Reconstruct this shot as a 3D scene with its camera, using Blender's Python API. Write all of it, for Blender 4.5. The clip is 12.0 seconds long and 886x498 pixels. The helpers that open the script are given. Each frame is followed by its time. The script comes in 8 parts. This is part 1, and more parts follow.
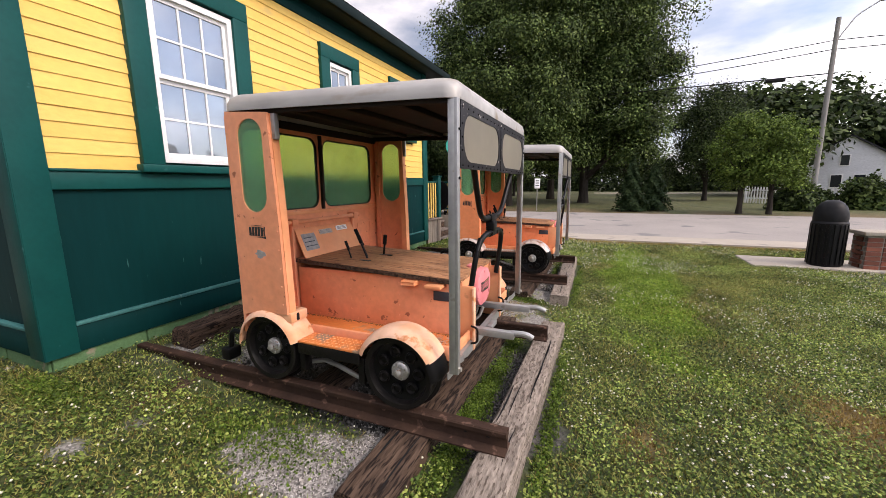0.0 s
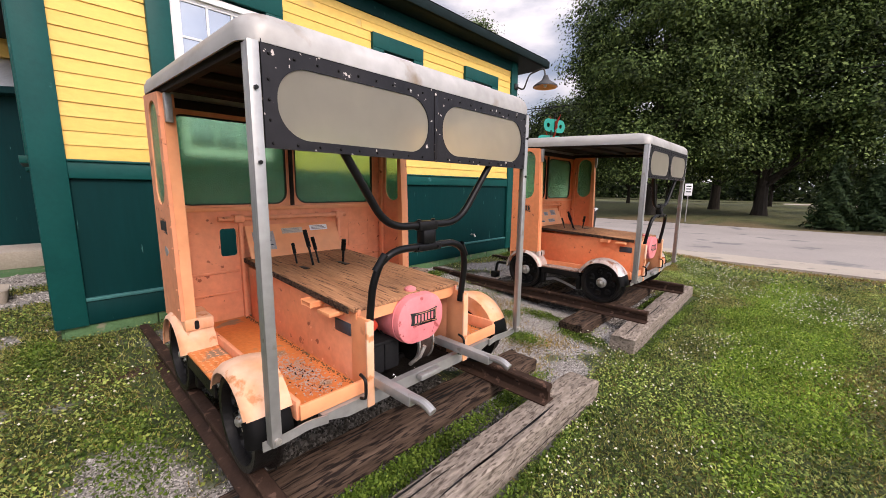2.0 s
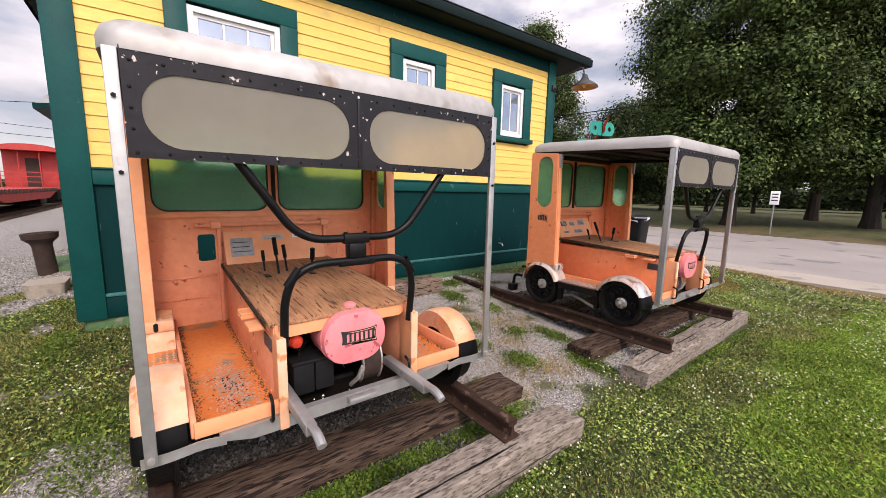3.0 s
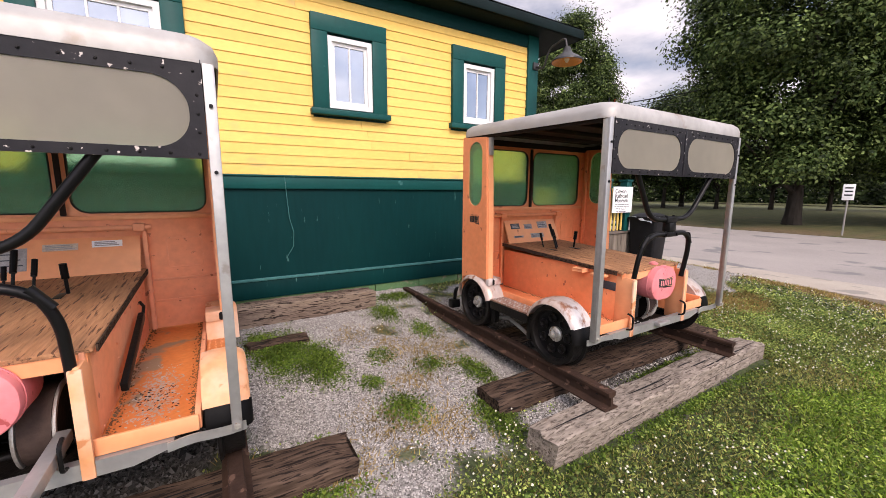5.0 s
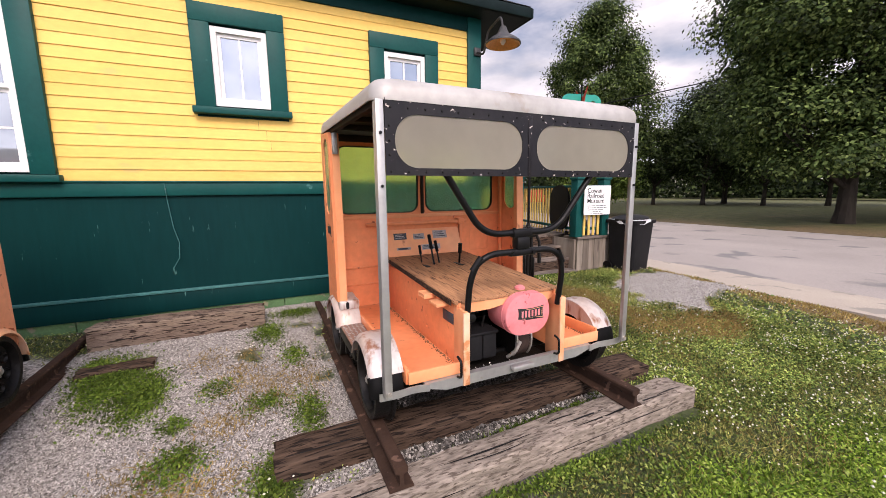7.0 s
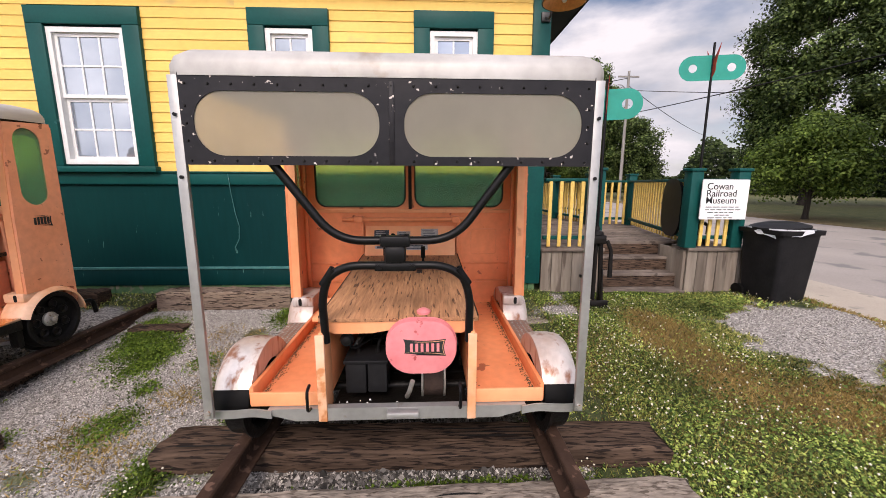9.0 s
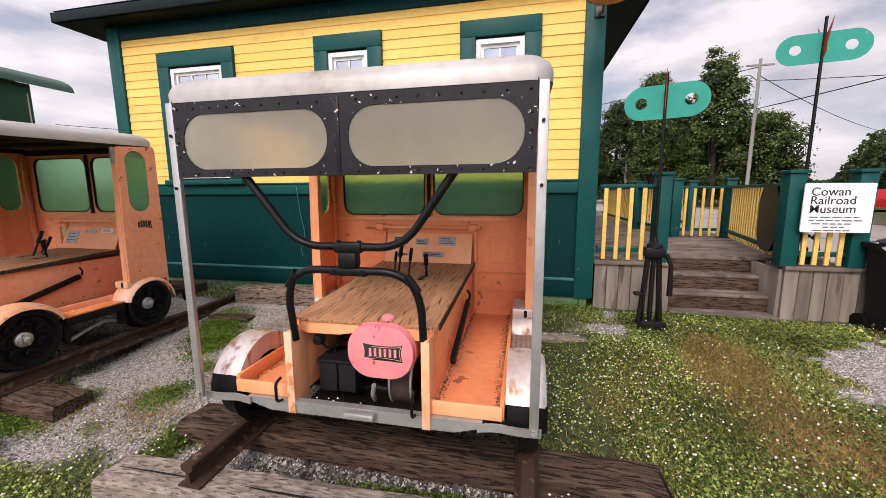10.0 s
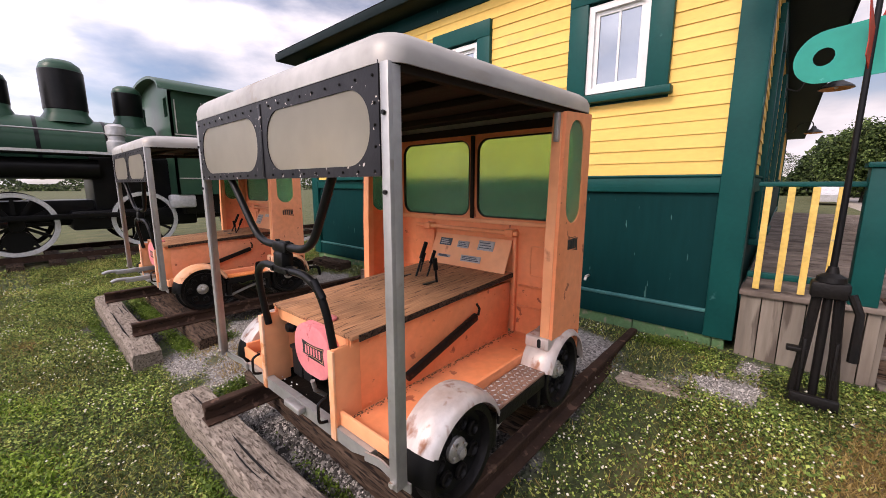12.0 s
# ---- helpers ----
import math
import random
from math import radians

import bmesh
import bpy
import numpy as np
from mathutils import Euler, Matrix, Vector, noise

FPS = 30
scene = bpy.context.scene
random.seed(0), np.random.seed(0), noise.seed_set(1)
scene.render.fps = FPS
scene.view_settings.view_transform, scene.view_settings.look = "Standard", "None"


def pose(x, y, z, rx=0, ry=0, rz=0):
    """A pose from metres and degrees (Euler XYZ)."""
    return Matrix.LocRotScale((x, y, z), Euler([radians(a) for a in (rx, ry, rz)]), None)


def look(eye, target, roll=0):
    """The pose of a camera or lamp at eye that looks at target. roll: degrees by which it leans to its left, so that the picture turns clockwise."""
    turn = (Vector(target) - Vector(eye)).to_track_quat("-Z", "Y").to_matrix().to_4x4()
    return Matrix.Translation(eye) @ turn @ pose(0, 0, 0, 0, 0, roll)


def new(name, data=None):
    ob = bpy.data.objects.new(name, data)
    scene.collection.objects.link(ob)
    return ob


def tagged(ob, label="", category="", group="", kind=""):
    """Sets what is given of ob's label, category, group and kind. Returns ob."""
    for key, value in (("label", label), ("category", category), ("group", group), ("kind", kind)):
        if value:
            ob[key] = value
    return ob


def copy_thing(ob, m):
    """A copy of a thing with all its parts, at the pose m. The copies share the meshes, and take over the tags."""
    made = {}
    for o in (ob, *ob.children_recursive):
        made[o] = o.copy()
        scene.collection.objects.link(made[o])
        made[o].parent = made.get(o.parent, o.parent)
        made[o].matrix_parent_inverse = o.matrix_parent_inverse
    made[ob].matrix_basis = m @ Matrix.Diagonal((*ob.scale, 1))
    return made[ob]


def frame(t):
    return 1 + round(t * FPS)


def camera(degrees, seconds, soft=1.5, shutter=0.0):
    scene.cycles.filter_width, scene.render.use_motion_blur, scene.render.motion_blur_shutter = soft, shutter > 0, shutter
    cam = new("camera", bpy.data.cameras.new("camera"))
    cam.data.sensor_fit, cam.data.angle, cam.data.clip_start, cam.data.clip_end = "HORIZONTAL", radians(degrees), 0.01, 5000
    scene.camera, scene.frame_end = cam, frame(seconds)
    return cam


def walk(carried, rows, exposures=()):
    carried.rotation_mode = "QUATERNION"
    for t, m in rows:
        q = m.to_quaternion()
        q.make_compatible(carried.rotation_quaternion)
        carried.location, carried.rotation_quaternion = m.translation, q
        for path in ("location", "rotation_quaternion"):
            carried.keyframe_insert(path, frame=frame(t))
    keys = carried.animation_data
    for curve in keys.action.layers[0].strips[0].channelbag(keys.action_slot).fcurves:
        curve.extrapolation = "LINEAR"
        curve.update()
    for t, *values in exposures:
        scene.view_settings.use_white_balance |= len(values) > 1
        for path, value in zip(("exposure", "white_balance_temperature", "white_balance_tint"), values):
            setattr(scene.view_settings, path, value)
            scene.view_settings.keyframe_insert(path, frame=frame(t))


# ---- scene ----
LENS = 98.6
cam = camera(LENS, 12.0, soft=0.5)
PATH = [
    (0.0, -0.160, 0.110, 1.421, 80.39, 0.52, 22.52),
    (0.5, -0.031, 0.443, 1.393, 80.14, 0.13, 27.61),
    (1.0, 0.188, 0.704, 1.359, 80.74, -0.47, 33.41),
    (1.5, 0.356, 0.962, 1.379, 80.68, -0.77, 38.86),
    (2.0, 0.460, 1.311, 1.381, 80.80, -0.76, 43.44),
    (2.5, 0.654, 1.592, 1.414, 81.15, -0.97, 48.43),
    (4.5, 0.770, 2.888, 1.403, 81.51, -0.64, 59.22),
    (5.0, 0.776, 3.326, 1.388, 81.44, -0.23, 59.47),
    (5.5, 0.853, 3.726, 1.421, 81.30, -0.06, 59.73),
    (6.0, 0.789, 4.133, 1.392, 81.18, 0.42, 61.11),
    (6.5, 0.838, 4.498, 1.399, 81.18, 0.78, 62.77),
    (7.0, 0.942, 4.804, 1.427, 81.35, 0.62, 64.90),
    (9.0, 0.805, 6.168, 1.430, 80.25, -0.18, 87.95),
    (9.5, 0.816, 6.488, 1.431, 80.86, 0.00, 94.97),
    (10.0, 0.745, 6.750, 1.429, 81.46, 0.35, 102.27),
    (10.5, 0.560, 6.967, 1.452, 81.41, 0.03, 111.01),
    (11.0, 0.466, 7.262, 1.443, 81.05, -0.11, 119.83),
    (11.5, 0.247, 7.462, 1.422, 80.91, 0.08, 125.33),
    (12.0, 0.064, 7.658, 1.471, 80.44, -0.04, 131.60),
]
walk(cam, [(t, pose(*r)) for t, *r in PATH], [(0.0, 0.19, 6900, 22), (7.0, 0.27, 6900, 26), (9.0, 0.13, 6950, 23), (12.0, 0.11, 6950, 27)])

# ---- world and sun: bright, broken cloud ----
world = bpy.data.worlds.new("world")
scene.world = world
world.use_nodes = True
wn, wl = world.node_tree.nodes, world.node_tree.links
wn.clear()
SUN_EL, SUN_AZ = 41.0, -8.0
sky = wn.new("ShaderNodeTexSky")
sky.sky_type, sky.sun_disc = "NISHITA", False
sky.sun_elevation, sky.sun_rotation = radians(SUN_EL), radians(90 - SUN_AZ)
blue = wn.new("ShaderNodeVectorMath")
blue.operation = "SCALE"
blue.inputs[3].default_value = 0.13
wl.new(sky.outputs[0], blue.inputs[0])
wco = wn.new("ShaderNodeTexCoord")
wmap = wn.new("ShaderNodeMapping")
wmap.inputs["Scale"].default_value = (1.0, 1.0, 2.6)
wl.new(wco.outputs["Generated"], wmap.inputs["Vector"])
cl = wn.new("ShaderNodeTexNoise")
cl.inputs["Scale"].default_value, cl.inputs["Detail"].default_value, cl.inputs["Roughness"].default_value = 1.9, 7, 0.55
wl.new(wmap.outputs[0], cl.inputs["Vector"])
cr = wn.new("ShaderNodeValToRGB")
cr.color_ramp.elements[0].position, cr.color_ramp.elements[1].position = 0.38, 0.55
wl.new(cl.outputs["Fac"], cr.inputs["Fac"])
cl2 = wn.new("ShaderNodeTexNoise")
cl2.inputs["Scale"].default_value, cl2.inputs["Detail"].default_value = 3.7, 6
wl.new(wmap.outputs[0], cl2.inputs["Vector"])
cr2 = wn.new("ShaderNodeValToRGB")
cr2.color_ramp.elements[0].position, cr2.color_ramp.elements[0].color = 0.36, (0.54, 0.61, 0.70, 1)
cr2.color_ramp.elements[1].position, cr2.color_ramp.elements[1].color = 0.62, (1.12, 1.15, 1.20, 1)
wl.new(cl2.outputs["Fac"], cr2.inputs["Fac"])
wmix = wn.new("ShaderNodeMix")
wmix.data_type = "RGBA"
wl.new(cr.outputs["Color"], wmix.inputs[0])
wl.new(blue.outputs[0], wmix.inputs[6])
wl.new(cr2.outputs["Color"], wmix.inputs[7])
# thin cloud glows broadly round the hidden sun
sa, se = radians(SUN_AZ), radians(SUN_EL)
towards = (math.cos(sa) * math.cos(se), math.sin(sa) * math.cos(se), math.sin(se))
dot = wn.new("ShaderNodeVectorMath")
dot.operation = "DOT_PRODUCT"
dot.inputs[1].default_value = towards
wl.new(wco.outputs["Generated"], dot.inputs[0])
glow = wn.new("ShaderNodeMapRange")
glow.interpolation_type = "SMOOTHSTEP"
glow.inputs["From Min"].default_value, glow.inputs["From Max"].default_value = -0.4, 1.0
glow.inputs["To Min"].default_value, glow.inputs["To Max"].default_value = 1.15, 3.3
wl.new(dot.outputs["Value"], glow.inputs["Value"])
lit = wn.new("ShaderNodeVectorMath")
lit.operation = "SCALE"
wl.new(wmix.outputs[2], lit.inputs[0])
wl.new(glow.outputs[0], lit.inputs[3])
wbg = wn.new("ShaderNodeBackground")
wbg.inputs["Strength"].default_value = 0.67
wl.new(lit.outputs[0], wbg.inputs["Color"])
wout = wn.new("ShaderNodeOutputWorld")
wl.new(wbg.outputs[0], wout.inputs["Surface"])

sun_data = bpy.data.lights.new("sun", "SUN")
sun_data.energy, sun_data.angle, sun_data.color = 2.25, radians(20), (1.0, 0.93, 0.82)
sun = new("sun", sun_data)
sun.matrix_world = look((0, 0, 0), (-math.cos(sa) * math.cos(se), -math.sin(sa) * math.cos(se), -math.sin(se)))

# ---- materials ----
def material(name, color, color2=None, scale=8.0, rough=0.6, metal=0.0, bump=0.15, bump_scale=None, stain=None, stain_at=0.62,
             stain_scale=None, stretch=(1, 1, 1), spread=0.0, fine=None, soft=0.06, rough2=None, spec=0.25):
    """Two colours blended by noise, optional stains with a shape of their own, bump, and a spread by object."""
    m = bpy.data.materials.new(name)
    m.use_nodes = True
    n, l = m.node_tree.nodes, m.node_tree.links
    b = n["Principled BSDF"]
    co = n.new("ShaderNodeTexCoord")
    mp = n.new("ShaderNodeMapping")
    mp.inputs["Scale"].default_value = stretch
    l.new(co.outputs["Object"], mp.inputs["Vector"])
    info = n.new("ShaderNodeObjectInfo")
    off = n.new("ShaderNodeVectorMath")
    off.operation = "MULTIPLY_ADD"
    l.new(info.outputs["Random"], off.inputs[0])
    off.inputs[1].default_value = (17, 31, 13)
    l.new(mp.outputs[0], off.inputs[2])

    def noise_tex(s, detail=6):
        t = n.new("ShaderNodeTexNoise")
        t.inputs["Scale"].default_value, t.inputs["Detail"].default_value = s, detail
        l.new(off.outputs[0], t.inputs["Vector"])
        return t

    def ramp(src, lo, hi):
        r = n.new("ShaderNodeMapRange")
        r.inputs["From Min"].default_value, r.inputs["From Max"].default_value = lo, hi
        l.new(src, r.inputs["Value"])
        return r.outputs[0]

    def mix(fac, a, c, kind="MIX"):
        x = n.new("ShaderNodeMix")
        x.data_type, x.blend_type = "RGBA", kind
        for i, val in ((0, fac), (6, a), (7, c)):
            if hasattr(val, "is_output"):
                l.new(val, x.inputs[i])
            else:
                x.inputs[i].default_value = val if i == 0 else (*val, 1)
        return x.outputs[2]

    c2 = color2 or tuple(v * 0.75 for v in color)
    big = noise_tex(scale)
    out = mix(ramp(big.outputs["Fac"], 0.32, 0.68), color, c2)
    small = noise_tex(bump_scale or scale * 6, 8)
    out = mix(0.35 if fine is None else fine, out, mix(ramp(small.outputs["Fac"], 0.3, 0.7), (0.35, 0.35, 0.35), (1.0, 1.0, 1.0)), "MULTIPLY")
    rgh = rough
    if stain:
        st = noise_tex(stain_scale or scale * 2.3, 9)
        fac = ramp(st.outputs["Fac"], stain_at, stain_at + soft)
        out = mix(fac, out, stain)
        if rough2 is not None:
            rr = n.new("ShaderNodeMapRange")
            rr.inputs["To Min"].default_value, rr.inputs["To Max"].default_value = rough, rough2
            l.new(fac, rr.inputs["Value"])
            l.new(rr.outputs[0], b.inputs["Roughness"])
    if spread:
        hsv = n.new("ShaderNodeHueSaturation")
        r = n.new("ShaderNodeMapRange")
        r.inputs["To Min"].default_value, r.inputs["To Max"].default_value = 1 - spread, 1 + spread
        l.new(info.outputs["Random"], r.inputs["Value"])
        l.new(r.outputs[0], hsv.inputs["Value"])
        l.new(out, hsv.inputs["Color"])
        out = hsv.outputs[0]
    l.new(out, b.inputs["Base Color"])
    b.inputs["Metallic"].default_value = metal
    b.inputs["Specular IOR Level"].default_value = spec
    if rough2 is None:
        b.inputs["Roughness"].default_value = rough
    if bump:
        bp = n.new("ShaderNodeBump")
        bp.inputs["Strength"].default_value, bp.inputs["Distance"].default_value = bump, 0.01
        l.new(small.outputs["Fac"], bp.inputs["Height"])
        l.new(bp.outputs[0], b.inputs["Normal"])
    return m


def plain(name, color, rough=0.5, metal=0.0):
    return material(name, color, scale=12, rough=rough, metal=metal, bump=0.05)


def glass(name, tint=(0.9, 0.95, 0.95), rough=0.0, weight=1.0, base=(0.02, 0.03, 0.03), trans=0.0):
    m = bpy.data.materials.new(name)
    m.use_nodes = True
    b = m.node_tree.nodes["Principled BSDF"]
    b.inputs["Base Color"].default_value = (*tint, 1)
    b.inputs["Roughness"].default_value = rough
    b.inputs["Transmission Weight"].default_value = weight
    b.inputs["IOR"].default_value = 1.45
    return m


# ---- building meshes ----
def box(bm, lo, hi, m=None, bevel=0.0, seg=2):
    r = bmesh.ops.create_cube(bm, size=1)
    vs = r["verts"]
    for v in vs:
        v.co = Vector([lo[i] + (v.co[i] + 0.5) * (hi[i] - lo[i]) for i in range(3)])
    if bevel:
        es = list({e for v in vs for e in v.link_edges})
        out = bmesh.ops.bevel(bm, geom=es, offset=bevel, segments=seg, affect="EDGES", profile=0.5)
        vs = [v for v in out["verts"]]
    if m is not None:
        bmesh.ops.transform(bm, matrix=m, verts=list(vs))
    return bm


def turned(a, b):
    """Matrix that takes +z along a->b, based at a."""
    d = Vector(b) - Vector(a)
    return Matrix.Translation(a) @ d.to_track_quat("Z", "Y").to_matrix().to_4x4(), d.length


def rod(bm, a, b, r, r2=None, seg=12):
    m, ln = turned(a, b)
    bmesh.ops.create_cone(bm, cap_ends=True, segments=seg, radius1=r, radius2=r if r2 is None else r2, depth=ln, matrix=m @ Matrix.Translation((0, 0, ln / 2)))
    return bm


def tube(bm, pts, r, seg=10, closed=False):
    """A round bar along points."""
    pts = [Vector(p) for p in pts]
    rings = []
    up = None
    for i, p in enumerate(pts):
        d = (pts[min(i + 1, len(pts) - 1)] - pts[max(i - 1, 0)]).normalized()
        if up is None:
            up = d.orthogonal().normalized()
        up = (up - d * up.dot(d)).normalized()
        side = d.cross(up)
        rr = r[i] if isinstance(r, (list, tuple)) else r
        rings.append([bm.verts.new(p + (up * math.cos(k * math.tau / seg) + side * math.sin(k * math.tau / seg)) * rr) for k in range(seg)])
    for a, b in zip(rings, rings[1:]):
        for k in range(seg):
            bm.faces.new((a[k], a[(k + 1) % seg], b[(k + 1) % seg], b[k]))
    bm.faces.new(rings[0][::-1])
    bm.faces.new(rings[-1])
    return bm


def rounded_path(pts, r, n=6):
    """Points of a path with its corners rounded."""
    out = [Vector(pts[0])]
    for a, b, c in zip(pts, pts[1:], pts[2:]):
        a, b, c = Vector(a), Vector(b), Vector(c)
        u, w = (a - b).normalized(), (c - b).normalized()
        p, q = b + u * r, b + w * r
        for k in range(n + 1):
            t = k / n
            out.append(p.lerp(b, t).lerp(b.lerp(q, t), t))
    out.append(Vector(pts[-1]))
    return out


def lathe(bm, prof, m=Matrix(), seg=24):
    """Turned body from (radius, z) pairs about z, closed at both ends."""
    rings = [[bm.verts.new(m @ Vector((max(r, 1e-4) * math.cos(k * math.tau / seg), max(r, 1e-4) * math.sin(k * math.tau / seg), z))) for k in range(seg)] for r, z in prof]
    for a, b in zip(rings, rings[1:]):
        for k in range(seg):
            bm.faces.new((a[k], a[(k + 1) % seg], b[(k + 1) % seg], b[k]))
    bm.faces.new(rings[0][::-1])
    bm.faces.new(rings[-1])
    return bm


def ring(bm, prof, m=Matrix(), seg=32):
    """A turned ring from a closed loop of (radius, z) pairs about z."""
    rings = [[bm.verts.new(m @ Vector((r * math.cos(k * math.tau / seg), r * math.sin(k * math.tau / seg), z))) for r, z in prof] for k in range(seg)]
    n = len(prof)
    for k in range(seg):
        a, b = rings[k], rings[(k + 1) % seg]
        for i in range(n):
            bm.faces.new((a[i], a[(i + 1) % n], b[(i + 1) % n], b[i]))
    return bm


def prism(bm, outline, depth, m=Matrix(), holes=()):
    """A plate of some depth from an outline in x, z (y is the depth), with holes."""
    loops = [outline, *holes]
    edges, rims = [], []
    for lp in loops:
        vs = [bm.verts.new((x, 0, z)) for x, z in lp]
        rims.append(vs)
        edges += [bm.edges.new((vs[i], vs[(i + 1) % len(vs)])) for i in range(len(vs))]
    if holes:
        faces = [f for f in bmesh.ops.triangle_fill(bm, edges=edges, use_beauty=True)["geom"] if isinstance(f, bmesh.types.BMFace)]
    else:
        faces = [bm.faces.new(rims[0])]
    ext = bmesh.ops.extrude_face_region(bm, geom=faces)
    nv = [g for g in ext["geom"] if isinstance(g, bmesh.types.BMVert)]
    bmesh.ops.translate(bm, vec=(0, depth, 0), verts=nv)
    allv = [v for lp in rims for v in lp] + nv
    bmesh.ops.transform(bm, matrix=m, verts=allv)
    bmesh.ops.recalc_face_normals(bm, faces=list({f for v in allv for f in v.link_faces}))
    return bm


def stadium(cx, cz, w, h, n=8, r=None):
    """Rounded rectangle outline, w by h."""
    r = min(w, h) / 2 if r is None else r
    out = []
    for sx, sz, a0 in ((1, 1, 0), (-1, 1, 90), (-1, -1, 180), (1, -1, 270)):
        for k in range(n + 1):
            a = radians(a0 + 90 * k / n)
            out.append((cx + sx * (w / 2 - r) + r * math.cos(a), cz + sz * (h / 2 - r) + r * math.sin(a)))
    return out


def smooth_by_angle(me, deg=35):
    me.polygons.foreach_set("use_smooth", [True] * len(me.polygons))
    me.set_sharp_from_angle(angle=radians(deg))


def part(name, bm, mat, parent=None, label="", smooth=True, at=None):
    """One mesh object from a bmesh, under a thing or a part."""
    me = bpy.data.meshes.new(name)
    bmesh.ops.recalc_face_normals(bm, faces=bm.faces)
    bm.to_mesh(me)
    bm.free()
    if smooth and len(me.polygons):
        smooth_by_angle(me)
    me.materials.append(mat)
    ob = new(name, me)
    if parent:
        ob.parent = parent
    if at is not None:
        ob.matrix_basis = at
    if label:
        tagged(ob, label)
    return ob


def thing(name, label, category, at=Matrix(), group="", kind=""):
    ob = new(name)
    ob.empty_display_size = 0.1
    ob.matrix_basis = at
    return tagged(ob, label, category, group, kind)


def solo(name, bm, mat, label, category, at=None, group="", kind="", smooth=True):
    return tagged(part(name, bm, mat, None, "", smooth, at), label, category, group, kind)


def bmn():
    return bmesh.new()


def bx(lo, hi, bevel=0.0, m=None):
    return box(bmesh.new(), lo, hi, m, bevel)

YELLOW = material("yellow_siding_paint", (0.85, 0.56, 0.15), (0.79, 0.50, 0.115), 1.6, rough=0.55, bump=0.25, bump_scale=30, stain=(0.62, 0.42, 0.14), stain_at=0.66, stain_scale=3, stretch=(1, 0.5, 1), spread=0.05, fine=0.16)
TEAL = material("dark_green_paint", (0.0012, 0.036, 0.035), (0.001, 0.028, 0.029), 1.3, rough=0.5, spec=0.08, bump=0.12, bump_scale=25, stain=(0.05, 0.14, 0.13), stain_at=0.70, stain_scale=34, soft=0.03, stretch=(1, 1, 0.14), fine=0.2)
TEAL_TRIM = material("green_trim_paint", (0.003, 0.072, 0.064), (0.0025, 0.058, 0.053), 3, spec=0.14, rough=0.45, bump=0.12, bump_scale=30, stain=(0.05, 0.16, 0.15), stain_at=0.7, fine=0.15)
LEDGE = material("worn_green_ledge", (0.05, 0.19, 0.18), (0.03, 0.13, 0.13), 6, rough=0.6, stain=(0.25, 0.3, 0.28), stain_at=0.66)
FOUND = material("green_painted_block", (0.10, 0.20, 0.085), (0.075, 0.16, 0.07), 4, rough=0.85, bump=0.5, bump_scale=60, stain=(0.2, 0.19, 0.13), stain_at=0.6)
WHITE = material("white_window_paint", (0.78, 0.78, 0.76), (0.68, 0.68, 0.66), 5, rough=0.5, bump=0.08, fine=0.12)
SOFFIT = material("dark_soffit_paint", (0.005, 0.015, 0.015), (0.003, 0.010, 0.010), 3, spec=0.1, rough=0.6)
ROOFING = material("dark_roof_shingle", (0.03, 0.032, 0.034), (0.02, 0.02, 0.022), 5, rough=0.9, bump=0.5)
ORANGE = material("faded_orange_paint", (0.85, 0.315, 0.145), (0.80, 0.26, 0.105), 2.2, rough=0.48, bump=0.12, bump_scale=22, stain=(0.36, 0.11, 0.055), stain_at=0.665, stain_scale=13, soft=0.03, spread=0.04, fine=0.2)
ORANGE_A = material("chalky_orange_paint", (0.85, 0.365, 0.205), (0.80, 0.30, 0.145), 2.0, rough=0.55, bump=0.12, bump_scale=22, stain=(0.34, 0.115, 0.06), stain_at=0.655, stain_scale=15, soft=0.03, spread=0.04, fine=0.22)
ORANGE_WORN = material("worn_orange_floor", (0.74, 0.25, 0.07), (0.66, 0.19, 0.05), 3, rough=0.5, bump=0.2, bump_scale=40, stain=(0.30, 0.20, 0.13), stain_at=0.58, stain_scale=5, fine=0.25)
ORANGE_PALE = material("sun_bleached_orange", (0.86, 0.40, 0.20), (0.80, 0.32, 0.14), 3, rough=0.5, bump=0.1, stain=(0.45, 0.16, 0.08), stain_at=0.68, fine=0.14)
FENDER_A = material("chalky_orange_fender", (0.82, 0.52, 0.36), (0.78, 0.35, 0.15), 5, rough=0.5, bump=0.15, stain=(0.55, 0.22, 0.09), stain_at=0.6, fine=0.2)
FENDER_C = material("silver_fender_worn_to_rust", (0.64, 0.60, 0.57), (0.52, 0.40, 0.34), 6, rough=0.38, metal=0.25, bump=0.12, stain=(0.27, 0.12, 0.07), stain_at=0.545, stain_scale=16, soft=0.12, stretch=(1, 1, 0.3), fine=0.25)
ALU = material("dull_aluminium", (0.45, 0.45, 0.435), (0.35, 0.35, 0.34), 5, rough=0.45, metal=0.6, bump=0.1, stain=(0.30, 0.28, 0.25), stain_at=0.66, fine=0.2)
ROOF_ALU = material("weathered_aluminium_roof", (0.50, 0.485, 0.46), (0.37, 0.355, 0.33), 2.5, rough=0.5, metal=0.3, bump=0.1, stain=(0.24, 0.18, 0.12), stain_at=0.58, stain_scale=4.5, soft=0.12, stretch=(0.35, 1, 1), fine=0.3)
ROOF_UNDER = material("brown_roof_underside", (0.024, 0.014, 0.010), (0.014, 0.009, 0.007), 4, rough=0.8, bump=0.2)
